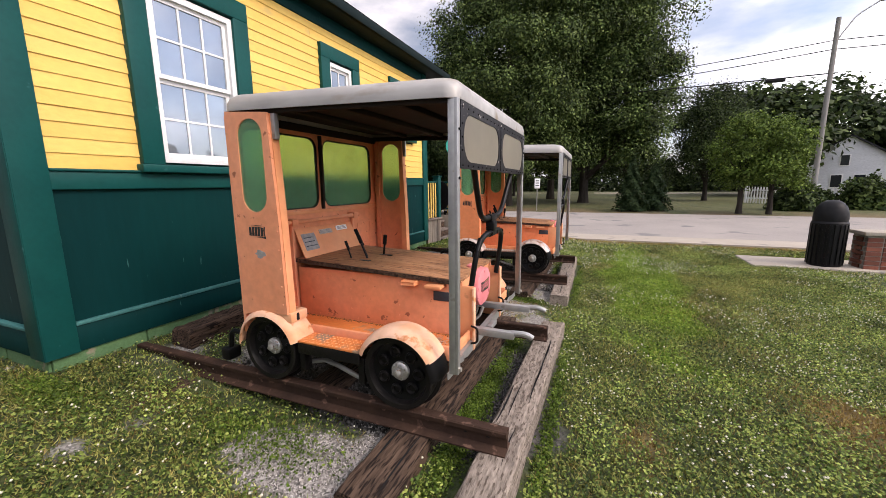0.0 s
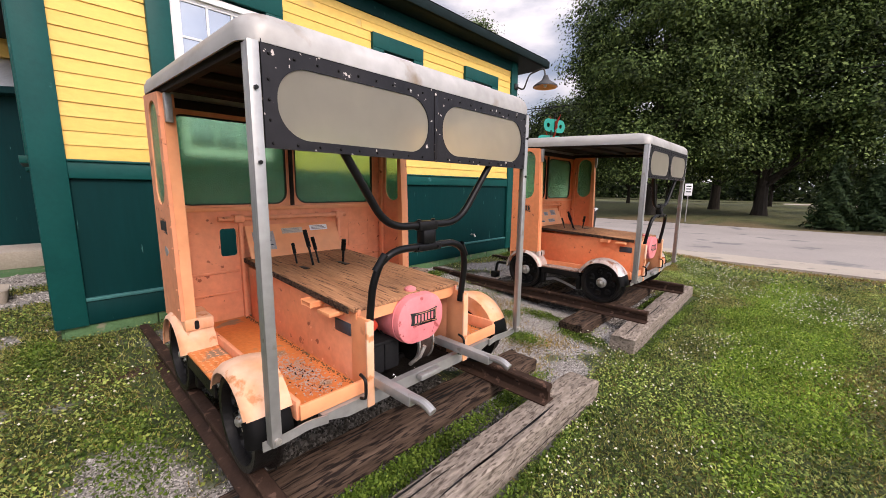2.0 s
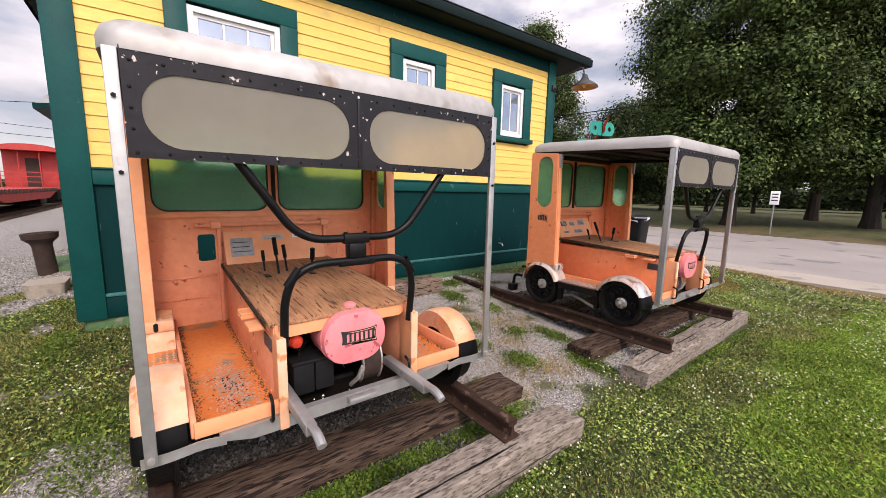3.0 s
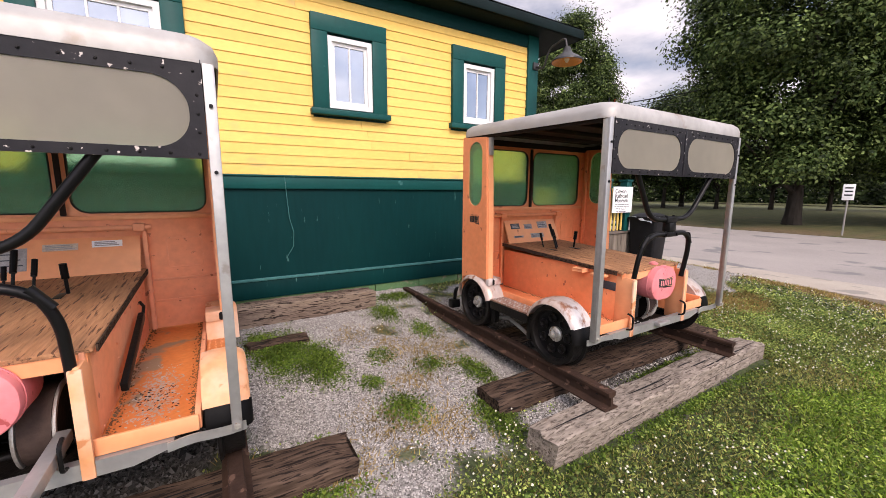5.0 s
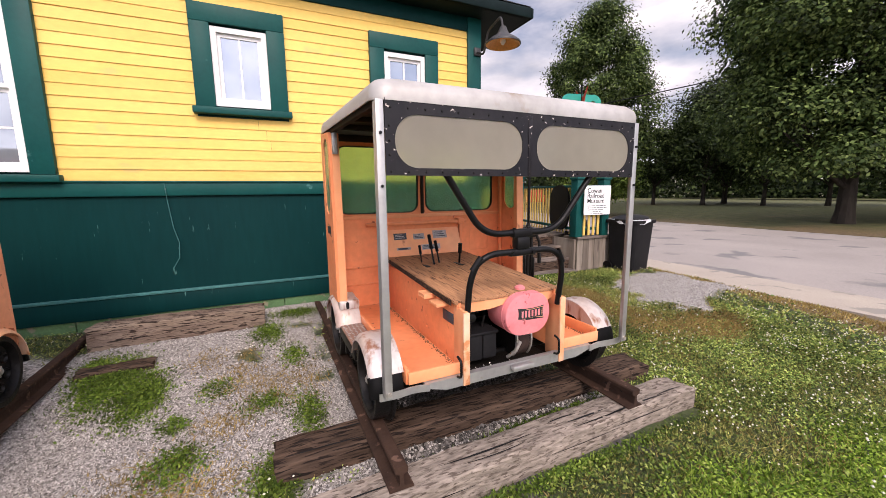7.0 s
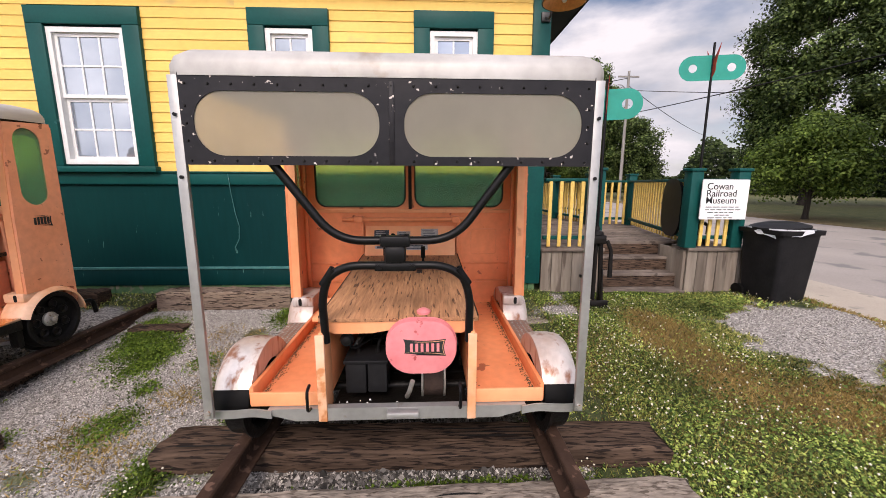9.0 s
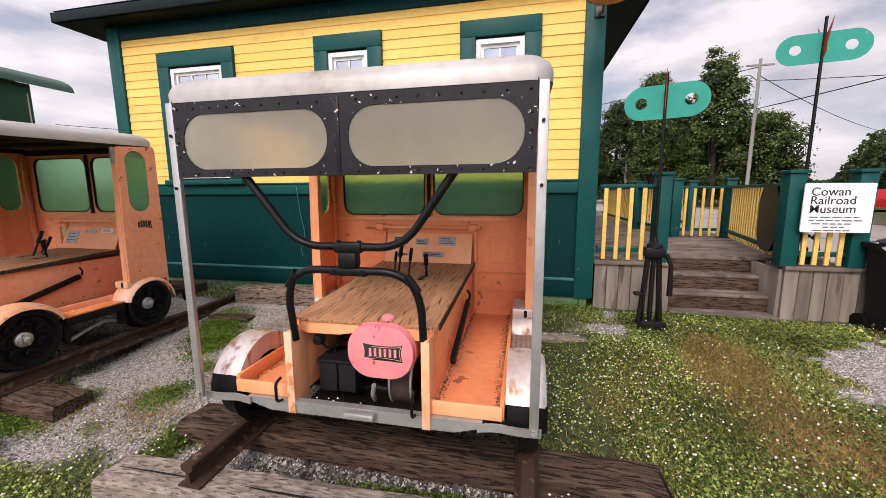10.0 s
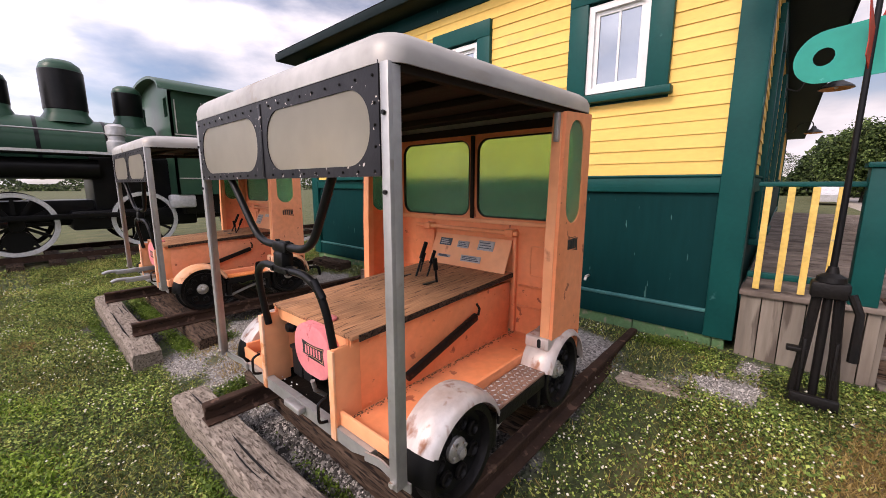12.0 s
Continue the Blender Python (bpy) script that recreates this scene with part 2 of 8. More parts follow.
VISOR = material("chipped_black_paint", (0.010, 0.010, 0.013), (0.022, 0.020, 0.022), 4, rough=0.42, spec=0.18, bump=0.2, stain=(0.55, 0.49, 0.45), stain_at=0.66, stain_scale=40, soft=0.015, fine=0.35)
BLACK = material("black_paint", (0.006, 0.006, 0.007), (0.010, 0.010, 0.010), 6, rough=0.35, spec=0.16, bump=0.06)
IRON = material("black_cast_iron", (0.008, 0.008, 0.008), (0.013, 0.011, 0.010), 9, rough=0.42, spec=0.15, bump=0.25, stain=(0.05, 0.03, 0.022), stain_at=0.68)
HUB = material("bare_steel_hub", (0.6, 0.58, 0.54), (0.45, 0.42, 0.38), 20, rough=0.4, metal=0.6, stain=(0.3, 0.18, 0.1), stain_at=0.62)
RUST = material("rusty_rail_steel", (0.060, 0.034, 0.023), (0.034, 0.020, 0.015), 7, rough=0.75, spec=0.12, bump=0.4, stain=(0.12, 0.07, 0.05), stain_at=0.6, fine=0.3)
TIE = material("weathered_grey_timber", (0.39, 0.33, 0.27), (0.30, 0.25, 0.205), 24, rough=0.92, spec=0.08, bump=1.0, bump_scale=55, stain=(0.11, 0.088, 0.070), stain_at=0.53, stain_scale=80, soft=0.09, stretch=(1, 0.25, 1), spread=0.12, fine=0.8)
TREAD_C = material("brown_worn_tread_plate", (0.30, 0.17, 0.12), (0.22, 0.12, 0.085), 14, rough=0.5, bump=0.15, stain=(0.5, 0.47, 0.44), stain_at=0.62, fine=0.3)
TAGPLATE = material("warm_data_tag", (0.62, 0.52, 0.42), (0.5, 0.4, 0.3), 25, rough=0.45)
TIE_MID = material("split_brown_timber", (0.36, 0.28, 0.21), (0.20, 0.145, 0.115), 11, rough=0.92, spec=0.08, bump=1.0, bump_scale=70, stain=(0.035, 0.025, 0.02), stain_at=0.52, stain_scale=70, soft=0.07, stretch=(1, 0.10, 1), spread=0.1, fine=0.8)
TIE_DARK = material("creosoted_timber", (0.125, 0.083, 0.058), (0.075, 0.05, 0.036), 24, rough=0.92, spec=0.08, bump=1.0, bump_scale=55, stain=(0.018, 0.013, 0.011), stain_at=0.515, stain_scale=80, soft=0.07, stretch=(1, 0.11, 1), spread=0.15, fine=0.8)
PLY = material("peeling_plywood_deck", (0.56, 0.285, 0.145), (0.43, 0.20, 0.095), 9, rough=0.82, bump=0.9, bump_scale=80, stain=(0.13, 0.06, 0.032), stain_at=0.585, stain_scale=75, soft=0.05, stretch=(0.09, 1, 1), fine=0.65)
PINK = material("faded_pink_tank_paint", (0.72, 0.20, 0.215), (0.80, 0.27, 0.28), 6, rough=0.5, bump=0.1, stain=(0.42, 0.08, 0.08), stain_at=0.64, stain_scale=22, soft=0.05, fine=0.15)
ENGINE = material("greasy_engine_black", (0.006, 0.0055, 0.005), (0.014, 0.011, 0.009), 12, spec=0.15, rough=0.45, bump=0.2)
PLATE = material("grey_data_plate", (0.42, 0.40, 0.38), (0.30, 0.29, 0.28), 25, rough=0.4, metal=0.15)
DARKPLATE = plain("dark_plate", (0.06, 0.07, 0.085), 0.4)
DECKWOOD = material("grey_weathered_board", (0.25, 0.205, 0.17), (0.105, 0.082, 0.068), 5, rough=0.9, bump=0.7, bump_scale=18, stain=(0.07, 0.055, 0.045), stain_at=0.6, stretch=(0.5, 0.5, 0.5), spread=0.22, fine=0.55)
SKIRT = material("grey_skirt_board", (0.31, 0.27, 0.22), (0.15, 0.12, 0.095), 4, rough=0.9, bump=0.6, bump_scale=20, stain=(0.1, 0.08, 0.065), stain_at=0.6, stretch=(1, 1, 0.12), spread=0.22, fine=0.5)
BALUSTER = material("yellow_baluster_paint", (0.80, 0.56, 0.16), (0.70, 0.46, 0.11), 6, rough=0.55, stain=(0.4, 0.3, 0.15), stain_at=0.68)
TURQUOISE = material("turquoise_target_enamel", (0.006, 0.29, 0.225), (0.005, 0.25, 0.19), 4, rough=0.35, bump=0.04, stain=(0.1, 0.4, 0.33), stain_at=0.68, fine=0.12)
RED = material("red_target_enamel", (0.52, 0.045, 0.02), (0.42, 0.035, 0.018), 5, rough=0.4, bump=0.05)
BIN = material("black_bin_plastic", (0.009, 0.009, 0.010), (0.014, 0.014, 0.015), 8, rough=0.5, spec=0.14, bump=0.08)
BAG = material("clear_bin_liner", (0.62, 0.64, 0.66), (0.5, 0.52, 0.54), 20, rough=0.25, bump=0.5, bump_scale=40)
SIGN = material("white_sign_board", (0.80, 0.80, 0.79), (0.74, 0.74, 0.73), 3, rough=0.5, bump=0.03, fine=0.06)
INK = plain("dark_sign_ink", (0.03, 0.035, 0.035), 0.5)
PLATE_INK = plain("faded_sign_ink", (0.16, 0.16, 0.16), 0.5)
CONCRETE = material("pale_concrete", (0.44, 0.385, 0.315), (0.37, 0.325, 0.27), 1.2, rough=0.9, bump=0.3, bump_scale=50, stain=(0.24, 0.22, 0.19), stain_at=0.6, fine=0.3)
ASPHALT = material("sun_bleached_asphalt", (0.36, 0.325, 0.295), (0.30, 0.272, 0.248), 0.5, rough=0.92, bump=0.4, bump_scale=60, stain=(0.17, 0.165, 0.16), stain_at=0.6, stain_scale=0.9, fine=0.35)
STONE = material("pale_limestone_chip", (0.50, 0.48, 0.45), (0.36, 0.34, 0.32), 3, rough=0.95, bump=0.3, fine=0.3)
BALLAST = material("dark_ballast_chip", (0.10, 0.095, 0.09), (0.06, 0.055, 0.052), 6, rough=0.95, bump=0.3, fine=0.4)
BARK = material("grey_brown_bark", (0.055, 0.045, 0.036), (0.028, 0.024, 0.020), 5, rough=0.95, bump=0.9, bump_scale=12, stretch=(1, 1, 0.2), fine=0.6)
BRICK = material("red_brown_brick", (0.24, 0.08, 0.05), (0.16, 0.06, 0.04), 8, rough=0.9, bump=0.4, spread=0.3)
MORTAR = material("grey_mortar", (0.35, 0.33, 0.30), None, 10, rough=0.95, bump=0.3)
LOCO_GREEN = material("locomotive_green_paint", (0.030, 0.085, 0.050), (0.022, 0.065, 0.04), 2, rough=0.35, bump=0.05, stain=(0.06, 0.12, 0.08), stain_at=0.66, fine=0.15)
SILVER = material("silver_smokebox_paint", (0.62, 0.62, 0.62), (0.5, 0.5, 0.5), 3, rough=0.4, metal=0.3)
TYRE_WHITE = material("white_tyre_paint", (0.72, 0.72, 0.70), (0.6, 0.6, 0.58), 5, rough=0.5)
CABOOSE = material("caboose_red_paint", (0.50, 0.06, 0.05), (0.40, 0.045, 0.04), 2, rough=0.55)
GALV = material("galvanised_lamp", (0.06, 0.06, 0.06), (0.04, 0.04, 0.04), 9, rough=0.4, metal=0.3)
LAMP_IN = material("orange_lamp_enamel", (0.78, 0.36, 0.12), (0.7, 0.3, 0.1), 6, rough=0.4)
POLEWOOD = material("grey_pole", (0.30, 0.29, 0.27), (0.24, 0.23, 0.21), 3, rough=0.8, stretch=(1, 1, 0.1))
HOUSEWHITE = material("white_lap_siding", (0.74, 0.75, 0.77), (0.68, 0.69, 0.71), 1, rough=0.6, stretch=(1, 1, 6))
TAN = material("tan_siding", (0.50, 0.47, 0.42), (0.44, 0.41, 0.37), 1, rough=0.7)
PANE = material("window_glass", (0.40, 0.44, 0.48), (0.24, 0.28, 0.33), 1.6, rough=0.03, metal=0.6, bump=0.02, bump_scale=3, fine=0.1)
DARKGLASS = plain("dark_glass", (0.02, 0.025, 0.03), 0.05)
# near-black for painted shade of holes, slots and splits, and for rust flakes
SHADE_AND_FLAKE = plain("painted_shade_and_rust_flake", (0.012, 0.012, 0.012), 0.9)
RUBBER = material("black_rubber", (0.006, 0.006, 0.006), None, 12, rough=0.5, spec=0.1, bump=0.05)
BRIGHTRED = plain("glossy_red_paint", (0.6, 0.03, 0.025), 0.25)
TERRA = material("old_cast_pipe", (0.07, 0.045, 0.035), (0.045, 0.03, 0.025), 9, rough=0.8, bump=0.3)

GRIT = material("brown_grit", (0.24, 0.14, 0.075), (0.11, 0.065, 0.035), 60, rough=0.95, bump=0)
BARE = material("peeled_grey_metal", (0.48, 0.45, 0.43), (0.46, 0.33, 0.25), 9, rough=0.6, bump=0.2, fine=0.2)


def sheet_plastic(name, color, transmission, rough):
    m = material(name, color, tuple(c * 0.86 for c in color), 2.2, rough=rough, bump=0.03, fine=0.12)
    m.node_tree.nodes["Principled BSDF"].inputs["Transmission Weight"].default_value = transmission
    m.node_tree.nodes["Principled BSDF"].inputs["IOR"].default_value = 1.2
    return m


GREEN_PLEX = sheet_plastic("hazy_green_plastic", (0.36, 0.70, 0.42), 0.80, 0.24)
GREY_PLEX = sheet_plastic("milky_grey_plastic", (0.50, 0.465, 0.38), 0.62, 0.32)

# ---- ground ----
def fnoise(x, y, s, seed=0.0):
    return noise.noise(Vector((x * s + seed, y * s - seed * 0.7, seed * 1.3)))


def step01(v, a, b):
    t = min(1.0, max(0.0, (v - a) / (b - a)))
    return t * t * (3 - 2 * t)


def ground_z(x, y):
    z = -0.07 * step01(x, -1.3, -0.3) * (1 - step01(abs(x), 6, 20))
    if y < 11.0 and abs(x) < 12:
        z += 0.012 * fnoise(x, y, 1.1, 3.0) + 0.006 * fnoise(x, y, 4.0, 9.0)
    z += 0.14 * step01(y, 6.9, 7.9) * (1 - step01(x, -2.7, -0.8)) * (1 - step01(y, 10.2, 11.2)) * (1 - step01(-x, 14, 22))
    z += 0.16 * step01(-x, 1.5, 3.5) * step01(y, -0.6, 1.2) * (1 - step01(y, 7.0, 7.9)) * (1 - step01(-x, 14, 22))
    if 11.24 < y < 21.62:
        return -0.35
    return z - 0.09 * step01(y, 10.6, 11.2) * (1 - step01(y, 22.0, 28.0))


def blob(x, y, cx, cy, rx, ry):
    return 1 - math.hypot((x - cx) / rx, (y - cy) / ry)


def gravel_at(x, y):
    """How much of the ground is loose stone, 0 to 1, with ragged edges."""
    v = max(
        blob(x, y, -2.1, 4.35, 1.75, 1.15),
        1.15 * (1 - max(abs(x + 2.2) / 1.45, abs(y - 4.3) / 1.12)) + 0.12,
        blob(x, y, -1.65, 1.45, 0.42, 0.35) * 0.9,
        blob(x, y, -1.35, 1.45, 0.35, 0.28) * 0.9,
        blob(x, y, -2.35, 9.75, 0.85, 1.25),
        blob(x, y, -3.0, 7.6, 0.7, 0.45) * 0.6,
        3 * (1 - max(abs(x + 24.3) / 20.6, abs(y + 0.6) / 2.1)),
        blob(x, y, -3.3, 5.1, 0.9, 0.5),
        1 - max(abs(x + 1.98) / 1.3, abs(y - 2.55) / 0.85),
        1 - max(abs(x + 1.98) / 1.3, abs(y - 6.03) / 0.85),
    )
    v += 0.45 * fnoise(x, y, 2.1, 5.0) + 0.28 * fnoise(x, y, 5.5, 2.0)
    if 3.4 < y < 5.2 and -3.4 < x < -0.8:
        v -= 0.95 * step01(fnoise(x, y, 2.6, 21.0), 0.34, 0.6)
    return step01(v, 0.12, 0.3)


def ballast_at(x, y):
    return step01(1 - max(abs(x + 1.5) / 1.2, min(abs(y - 2.565), abs(y - 6.03)) / 0.76) + 0.2 * fnoise(x, y, 3, 8), 0.02, 0.15)


def dry_at(x, y):
    v = fnoise(x, y, 0.55, 31.0) + 0.6 * fnoise(x, y, 1.7, 12.0)
    v = 0.75 * v - 0.10 - 0.3 * (1 - step01(y, 1.2, 2.0)) * (1 - step01(x, -0.6, 0.2)) + 0.9 * step01(y, 21.0, 21.6) * (1 - step01(y, 22.4, 23.4))
    for cx, cy, rx, ry, k in ((1.0, 11.1, 9.0, 0.9, 3.4), (-1.25, 9.1, 0.45, 0.8, 0.9), (1.5, 3.0, 0.5, 0.5, 0.7), (3.6, 5.7, 0.8, 0.8, 0.6), (0.15, 2.4, 0.25, 0.4, 0.7), (-2.6, 8.25, 0.9, 0.35, 0.8), (-1.6, 10.5, 1.6, 0.5, 1.0), (-1.2, 8.7, 1.0, 0.9, 0.55), (0.4, 8.9, 1.1, 0.8, 0.5), (-2.2, 8.3, 1.2, 0.5, 0.8)):
        v += k * max(0, blob(x, y, cx, cy, rx, ry))
    return step01(v, 0.2, 0.9)


def lush_at(x, y):
    return step01(blob(x, y, 0.45, 6.4, 0.62, 3.8) + 0.45 * fnoise(x, y, 1.8, 44.0), 0.08, 0.5)


def spans(lo, hi, fine, reach):
    """Grid lines: fine inside, growing outside."""
    n = int((hi - lo) / fine)
    mid = [lo + (hi - lo) * i / n for i in range(n + 1)]
    out, d, v = [], fine, hi
    while v < reach:
        d *= 1.22
        v += d
        out.append(v)
    out2, d, v = [], fine, lo
    while v > -reach:
        d *= 1.22
        v -= d
        out2.append(v)
    return out2[::-1] + mid + out


gx, gy = spans(-5.2, 5.5, 0.09, 700), spans(-1.8, 11.15, 0.09, 700)
gy = sorted([y for y in gy if not 11.16 < y < 22.2] + [11.23, 11.25, 12.3, 14.0, 16.0, 18.0, 20.0, 21.61, 21.63, 22.2])
gv = [(x, y, ground_z(x, y)) for y in gy for x in gx]
W = len(gx)
gf = [(j * W + i, j * W + i + 1, (j + 1) * W + i + 1, (j + 1) * W + i) for j in range(len(gy) - 1) for i in range(W - 1)]
gme = bpy.data.meshes.new("ground")
gme.from_pydata(gv, [], gf)
smooth_by_angle(gme, 60)
cover = gme.attributes.new("cover", "FLOAT_COLOR", "POINT")
cover.data.foreach_set("color", [c for x, y, _ in gv for c in (gravel_at(x, y), dry_at(x, y), lush_at(x, y), ballast_at(x, y))])


def ground_material():
    m = bpy.data.materials.new("clover_lawn_with_gravel")
    m.use_nodes = True
    n, l = m.node_tree.nodes, m.node_tree.links
    b = n["Principled BSDF"]
    att = n.new("ShaderNodeAttribute")
    att.attribute_name = "cover"
    sep = n.new("ShaderNodeSeparateColor")
    l.new(att.outputs["Color"], sep.inputs[0])
    co = n.new("ShaderNodeTexCoord")

    def nz(s, d=8):
        t = n.new("ShaderNodeTexNoise")
        t.inputs["Scale"].default_value, t.inputs["Detail"].default_value = s, d
        l.new(co.outputs["Object"], t.inputs["Vector"])
        return t.outputs["Fac"]

    def ramp(src, stops):
        r = n.new("ShaderNodeValToRGB")
        e = r.color_ramp.elements
        while len(e) < len(stops):
            e.new(0.5)
        for k, (p, c) in zip(e, stops):
            k.position, k.color = p, (*c, 1)
        l.new(src, r.inputs[0])
        return r.outputs[0]

    def mix(f, a, c):
        x = n.new("ShaderNodeMix")
        x.data_type = "RGBA"
        l.new(f, x.inputs[0])
        l.new(a, x.inputs[6])
        l.new(c, x.inputs[7])
        return x.outputs[2]

    # soil and green under the blades, darkened to paint in the shade between them
    grass = ramp(nz(14), [(0.28, (0.012, 0.017, 0.005)), (0.5, (0.036, 0.054, 0.014)), (0.72, (0.078, 0.088, 0.030))])
    # far lawn: shade of the park trees is put into this darker ramp
    park = ramp(nz(2.2), [(0.3, (0.040, 0.048, 0.012)), (0.55, (0.075, 0.082, 0.022)), (0.72, (0.12, 0.105, 0.042))])
    far = n.new("ShaderNodeAttribute")
    far.attribute_name = "far_lawn"
    grass = mix(far.outputs["Fac"], grass, park)
    dry = ramp(nz(18), [(0.3, (0.075, 0.05, 0.022)), (0.7, (0.18, 0.13, 0.055))])
    lush = ramp(nz(11), [(0.3, (0.022, 0.04, 0.006)), (0.7, (0.07, 0.11, 0.018))])
    v = n.new("ShaderNodeTexVoronoi")
    v.inputs["Scale"].default_value = 75
    l.new(co.outputs["Object"], v.inputs["Vector"])
    stone = ramp(v.outputs["Color"], [(0.1, (0.07, 0.065, 0.06)), (0.5, (0.235, 0.222, 0.204)), (0.95, (0.45, 0.425, 0.395))])
    dark = ramp(v.outputs["Color"], [(0.1, (0.035, 0.033, 0.03)), (0.9, (0.12, 0.11, 0.10))])
    out = mix(sep.outputs[1], grass, dry)
    out = mix(sep.outputs[2], out, lush)
    out = mix(sep.outputs[0], out, stone)
    out = mix(att.outputs["Alpha"], out, dark)
    l.new(out, b.inputs["Base Color"])
    b.inputs["Roughness"].default_value = 0.95
    bp = n.new("ShaderNodeBump")
    bp.inputs["Strength"].default_value, bp.inputs["Distance"].default_value = 0.7, 0.02
    l.new(nz(45), bp.inputs["Height"])
    l.new(bp.outputs[0], b.inputs["Normal"])
    return m


far_lawn = gme.attributes.new("far_lawn", "FLOAT", "POINT")
far_lawn.data.foreach_set("value", [1.0 if y > 21.61 or y < -2.6 or x > 9.5 or x < -12 else 0.0 for x, y, _ in gv])
gme.materials.append(ground_material())
tagged(new("ground", gme), "clover lawn with bare gravel patches", "ground", kind="structure")

# road, concrete apron along it
def strip(name, x0, x1, y0, y1, z, mat, label, cat):
    b = bmn()
    nx = 60
    for i in range(nx):
        xa, xb = x0 + (x1 - x0) * i / nx, x0 + (x1 - x0) * (i + 1) / nx
        vs = [b.verts.new(p) for p in ((xa, y0, z), (xb, y0, z), (xb, y1, z), (xa, y1, z), (xa, y0, z - 0.2), (xb, y0, z - 0.2), (xb, y1, z - 0.2), (xa, y1, z - 0.2))]
        b.faces.new(vs[:4])
        b.faces.new((vs[0], vs[1], vs[5], vs[4]))
        b.faces.new((vs[2], vs[3], vs[7], vs[6]))
    bmesh.ops.remove_doubles(b, verts=b.verts, dist=1e-4)
    return solo(name, b, mat, label, cat, kind="structure")


strip("road", -220, 220, 12.35, 21.6, -0.105, ASPHALT, "sun-bleached patched asphalt town road", "road")
strip("pavement", -220, 220, 11.25, 12.34, -0.09, CONCRETE, "pale concrete apron along the road", "pavement")

# ---- depot building ----
WX, Y0, Y1, XW = -3.6, 1.34, 7.43, -24.0
BAND, BASE, EAVE = 1.535, 0.26, 3.57


def wall_with_openings(name, length, z0, z1, holes, m, mat, label):
    """A thick wall in local x (along), y (into the room), z, with openings cut through."""
    return solo(name, prism(bmn(), [(0, z0), (length, z0), (length, z1), (0, z1)], 0.16, m, [[(a, c), (b, c), (b, d), (a, d)] for a, b, c, d in holes]), mat, label, "wall", kind="structure", smooth=False)


EAST = Matrix.Translation((WX, Y0, 0)) @ Matrix.Rotation(radians(90), 4, "Z")      # local x runs +y, local y runs -x
SOUTH = Matrix.Translation((XW, Y0, 0))                                             # local x runs +x, local y runs +y
NORTH = Matrix.Translation((WX, Y1, 0)) @ Matrix.Rotation(radians(180), 4, "Z")     # local x runs -x
LEN_E, LEN_S = Y1 - Y0, WX - XW


def win(a, b, c, d, lites, sash=2):
    return (a, b, c, d, lites, sash)


WE = [win(2.235 - Y0, 3.02 - Y0, 1.625, 3.005, 3), win(4.455 - Y0, 4.95 - Y0, 2.285, 3.025, 2, 1), win(6.18 - Y0, 6.69 - Y0, 2.285, 3.025, 2, 1)]
S_at = lambda x: x - XW
WS = [win(S_at(-5.35), S_at(-4.55), 1.62, 3.0, 3), win(S_at(-8.9), S_at(-8.0), 1.62, 3.0, 3), win(S_at(-17.0), S_at(-16.1), 1.62, 3.0, 3)]
N_at = lambda x: WX - x
WN = [win(N_at(-5.1), N_at(-6.0), 0.95, 2.95, 2), win(N_at(-8.2), N_at(-9.1), 0.75, 2.95, 2), win(N_at(-12.4), N_at(-13.3), 1.62, 2.95, 3)]
walls = {}
for nm, m, ln, ws in (("wall_east", EAST, LEN_E, WE), ("wall_south", SOUTH, LEN_S, WS), ("wall_north", NORTH, LEN_S, WN)):
    walls[nm] = wall_with_openings(nm, ln, BASE, EAVE + 0.05, [w[:4] for w in ws], m, TEAL, "depot wall, yellow clapboards over a dark green wainscot")
solo("wall_west", bx((XW, Y0 + 0.17, BASE), (XW + 0.16, Y1 - 0.17, EAVE)), TEAL, "plain far end wall of the depot", "wall", kind="structure")
solo("floor", bx((XW + 0.17, Y0 + 0.17, 0.4), (WX - 0.17, Y1 - 0.17, 0.5)), DECKWOOD, "bare board floor inside the depot", "floor", kind="structure")


def strip_on(parent, name, m, lo, hi, mat, bevel=0.006, label=""):
    return part(name, box(bmn(), lo, hi, m, bevel), mat, parent, label)


for nm, m, ln, ws in (("wall_east", EAST, LEN_E, WE), ("wall_south", SOUTH, LEN_S, WS), ("wall_north", NORTH, LEN_S, WN)):
    w = walls[nm]
    strip_on(w, "belt_board", m, (0.15, -0.035, 1.41), (ln - 0.15, 0.0, BAND), TEAL_TRIM)
    strip_on(w, "drip_cap", m, (0.15, -0.05, BAND), (ln - 0.15, 0.0, BAND + 0.018), TEAL_TRIM)
    strip_on(w, "base_board", m, (0.15, -0.03, BASE), (ln - 0.15, 0.0, 0.45), TEAL)
    strip_on(w, "base_cap", m, (0.15, -0.042, 0.45), (ln - 0.15, 0.0, 0.477), LEDGE, label="worn lighter green ledge board")
    strip_on(w, "frieze_board", m, (0.15, -0.03, EAVE - 0.16), (ln - 0.15, 0.0, EAVE), TEAL)
    for a in (0.0, ln - 0.15):
        strip_on(w, "corner_board", m, (a - 0.04 if a == 0 else a, -0.045, BASE), (a + 0.15 if a == 0 else ln + 0.04, 0.0, EAVE), TEAL_TRIM)


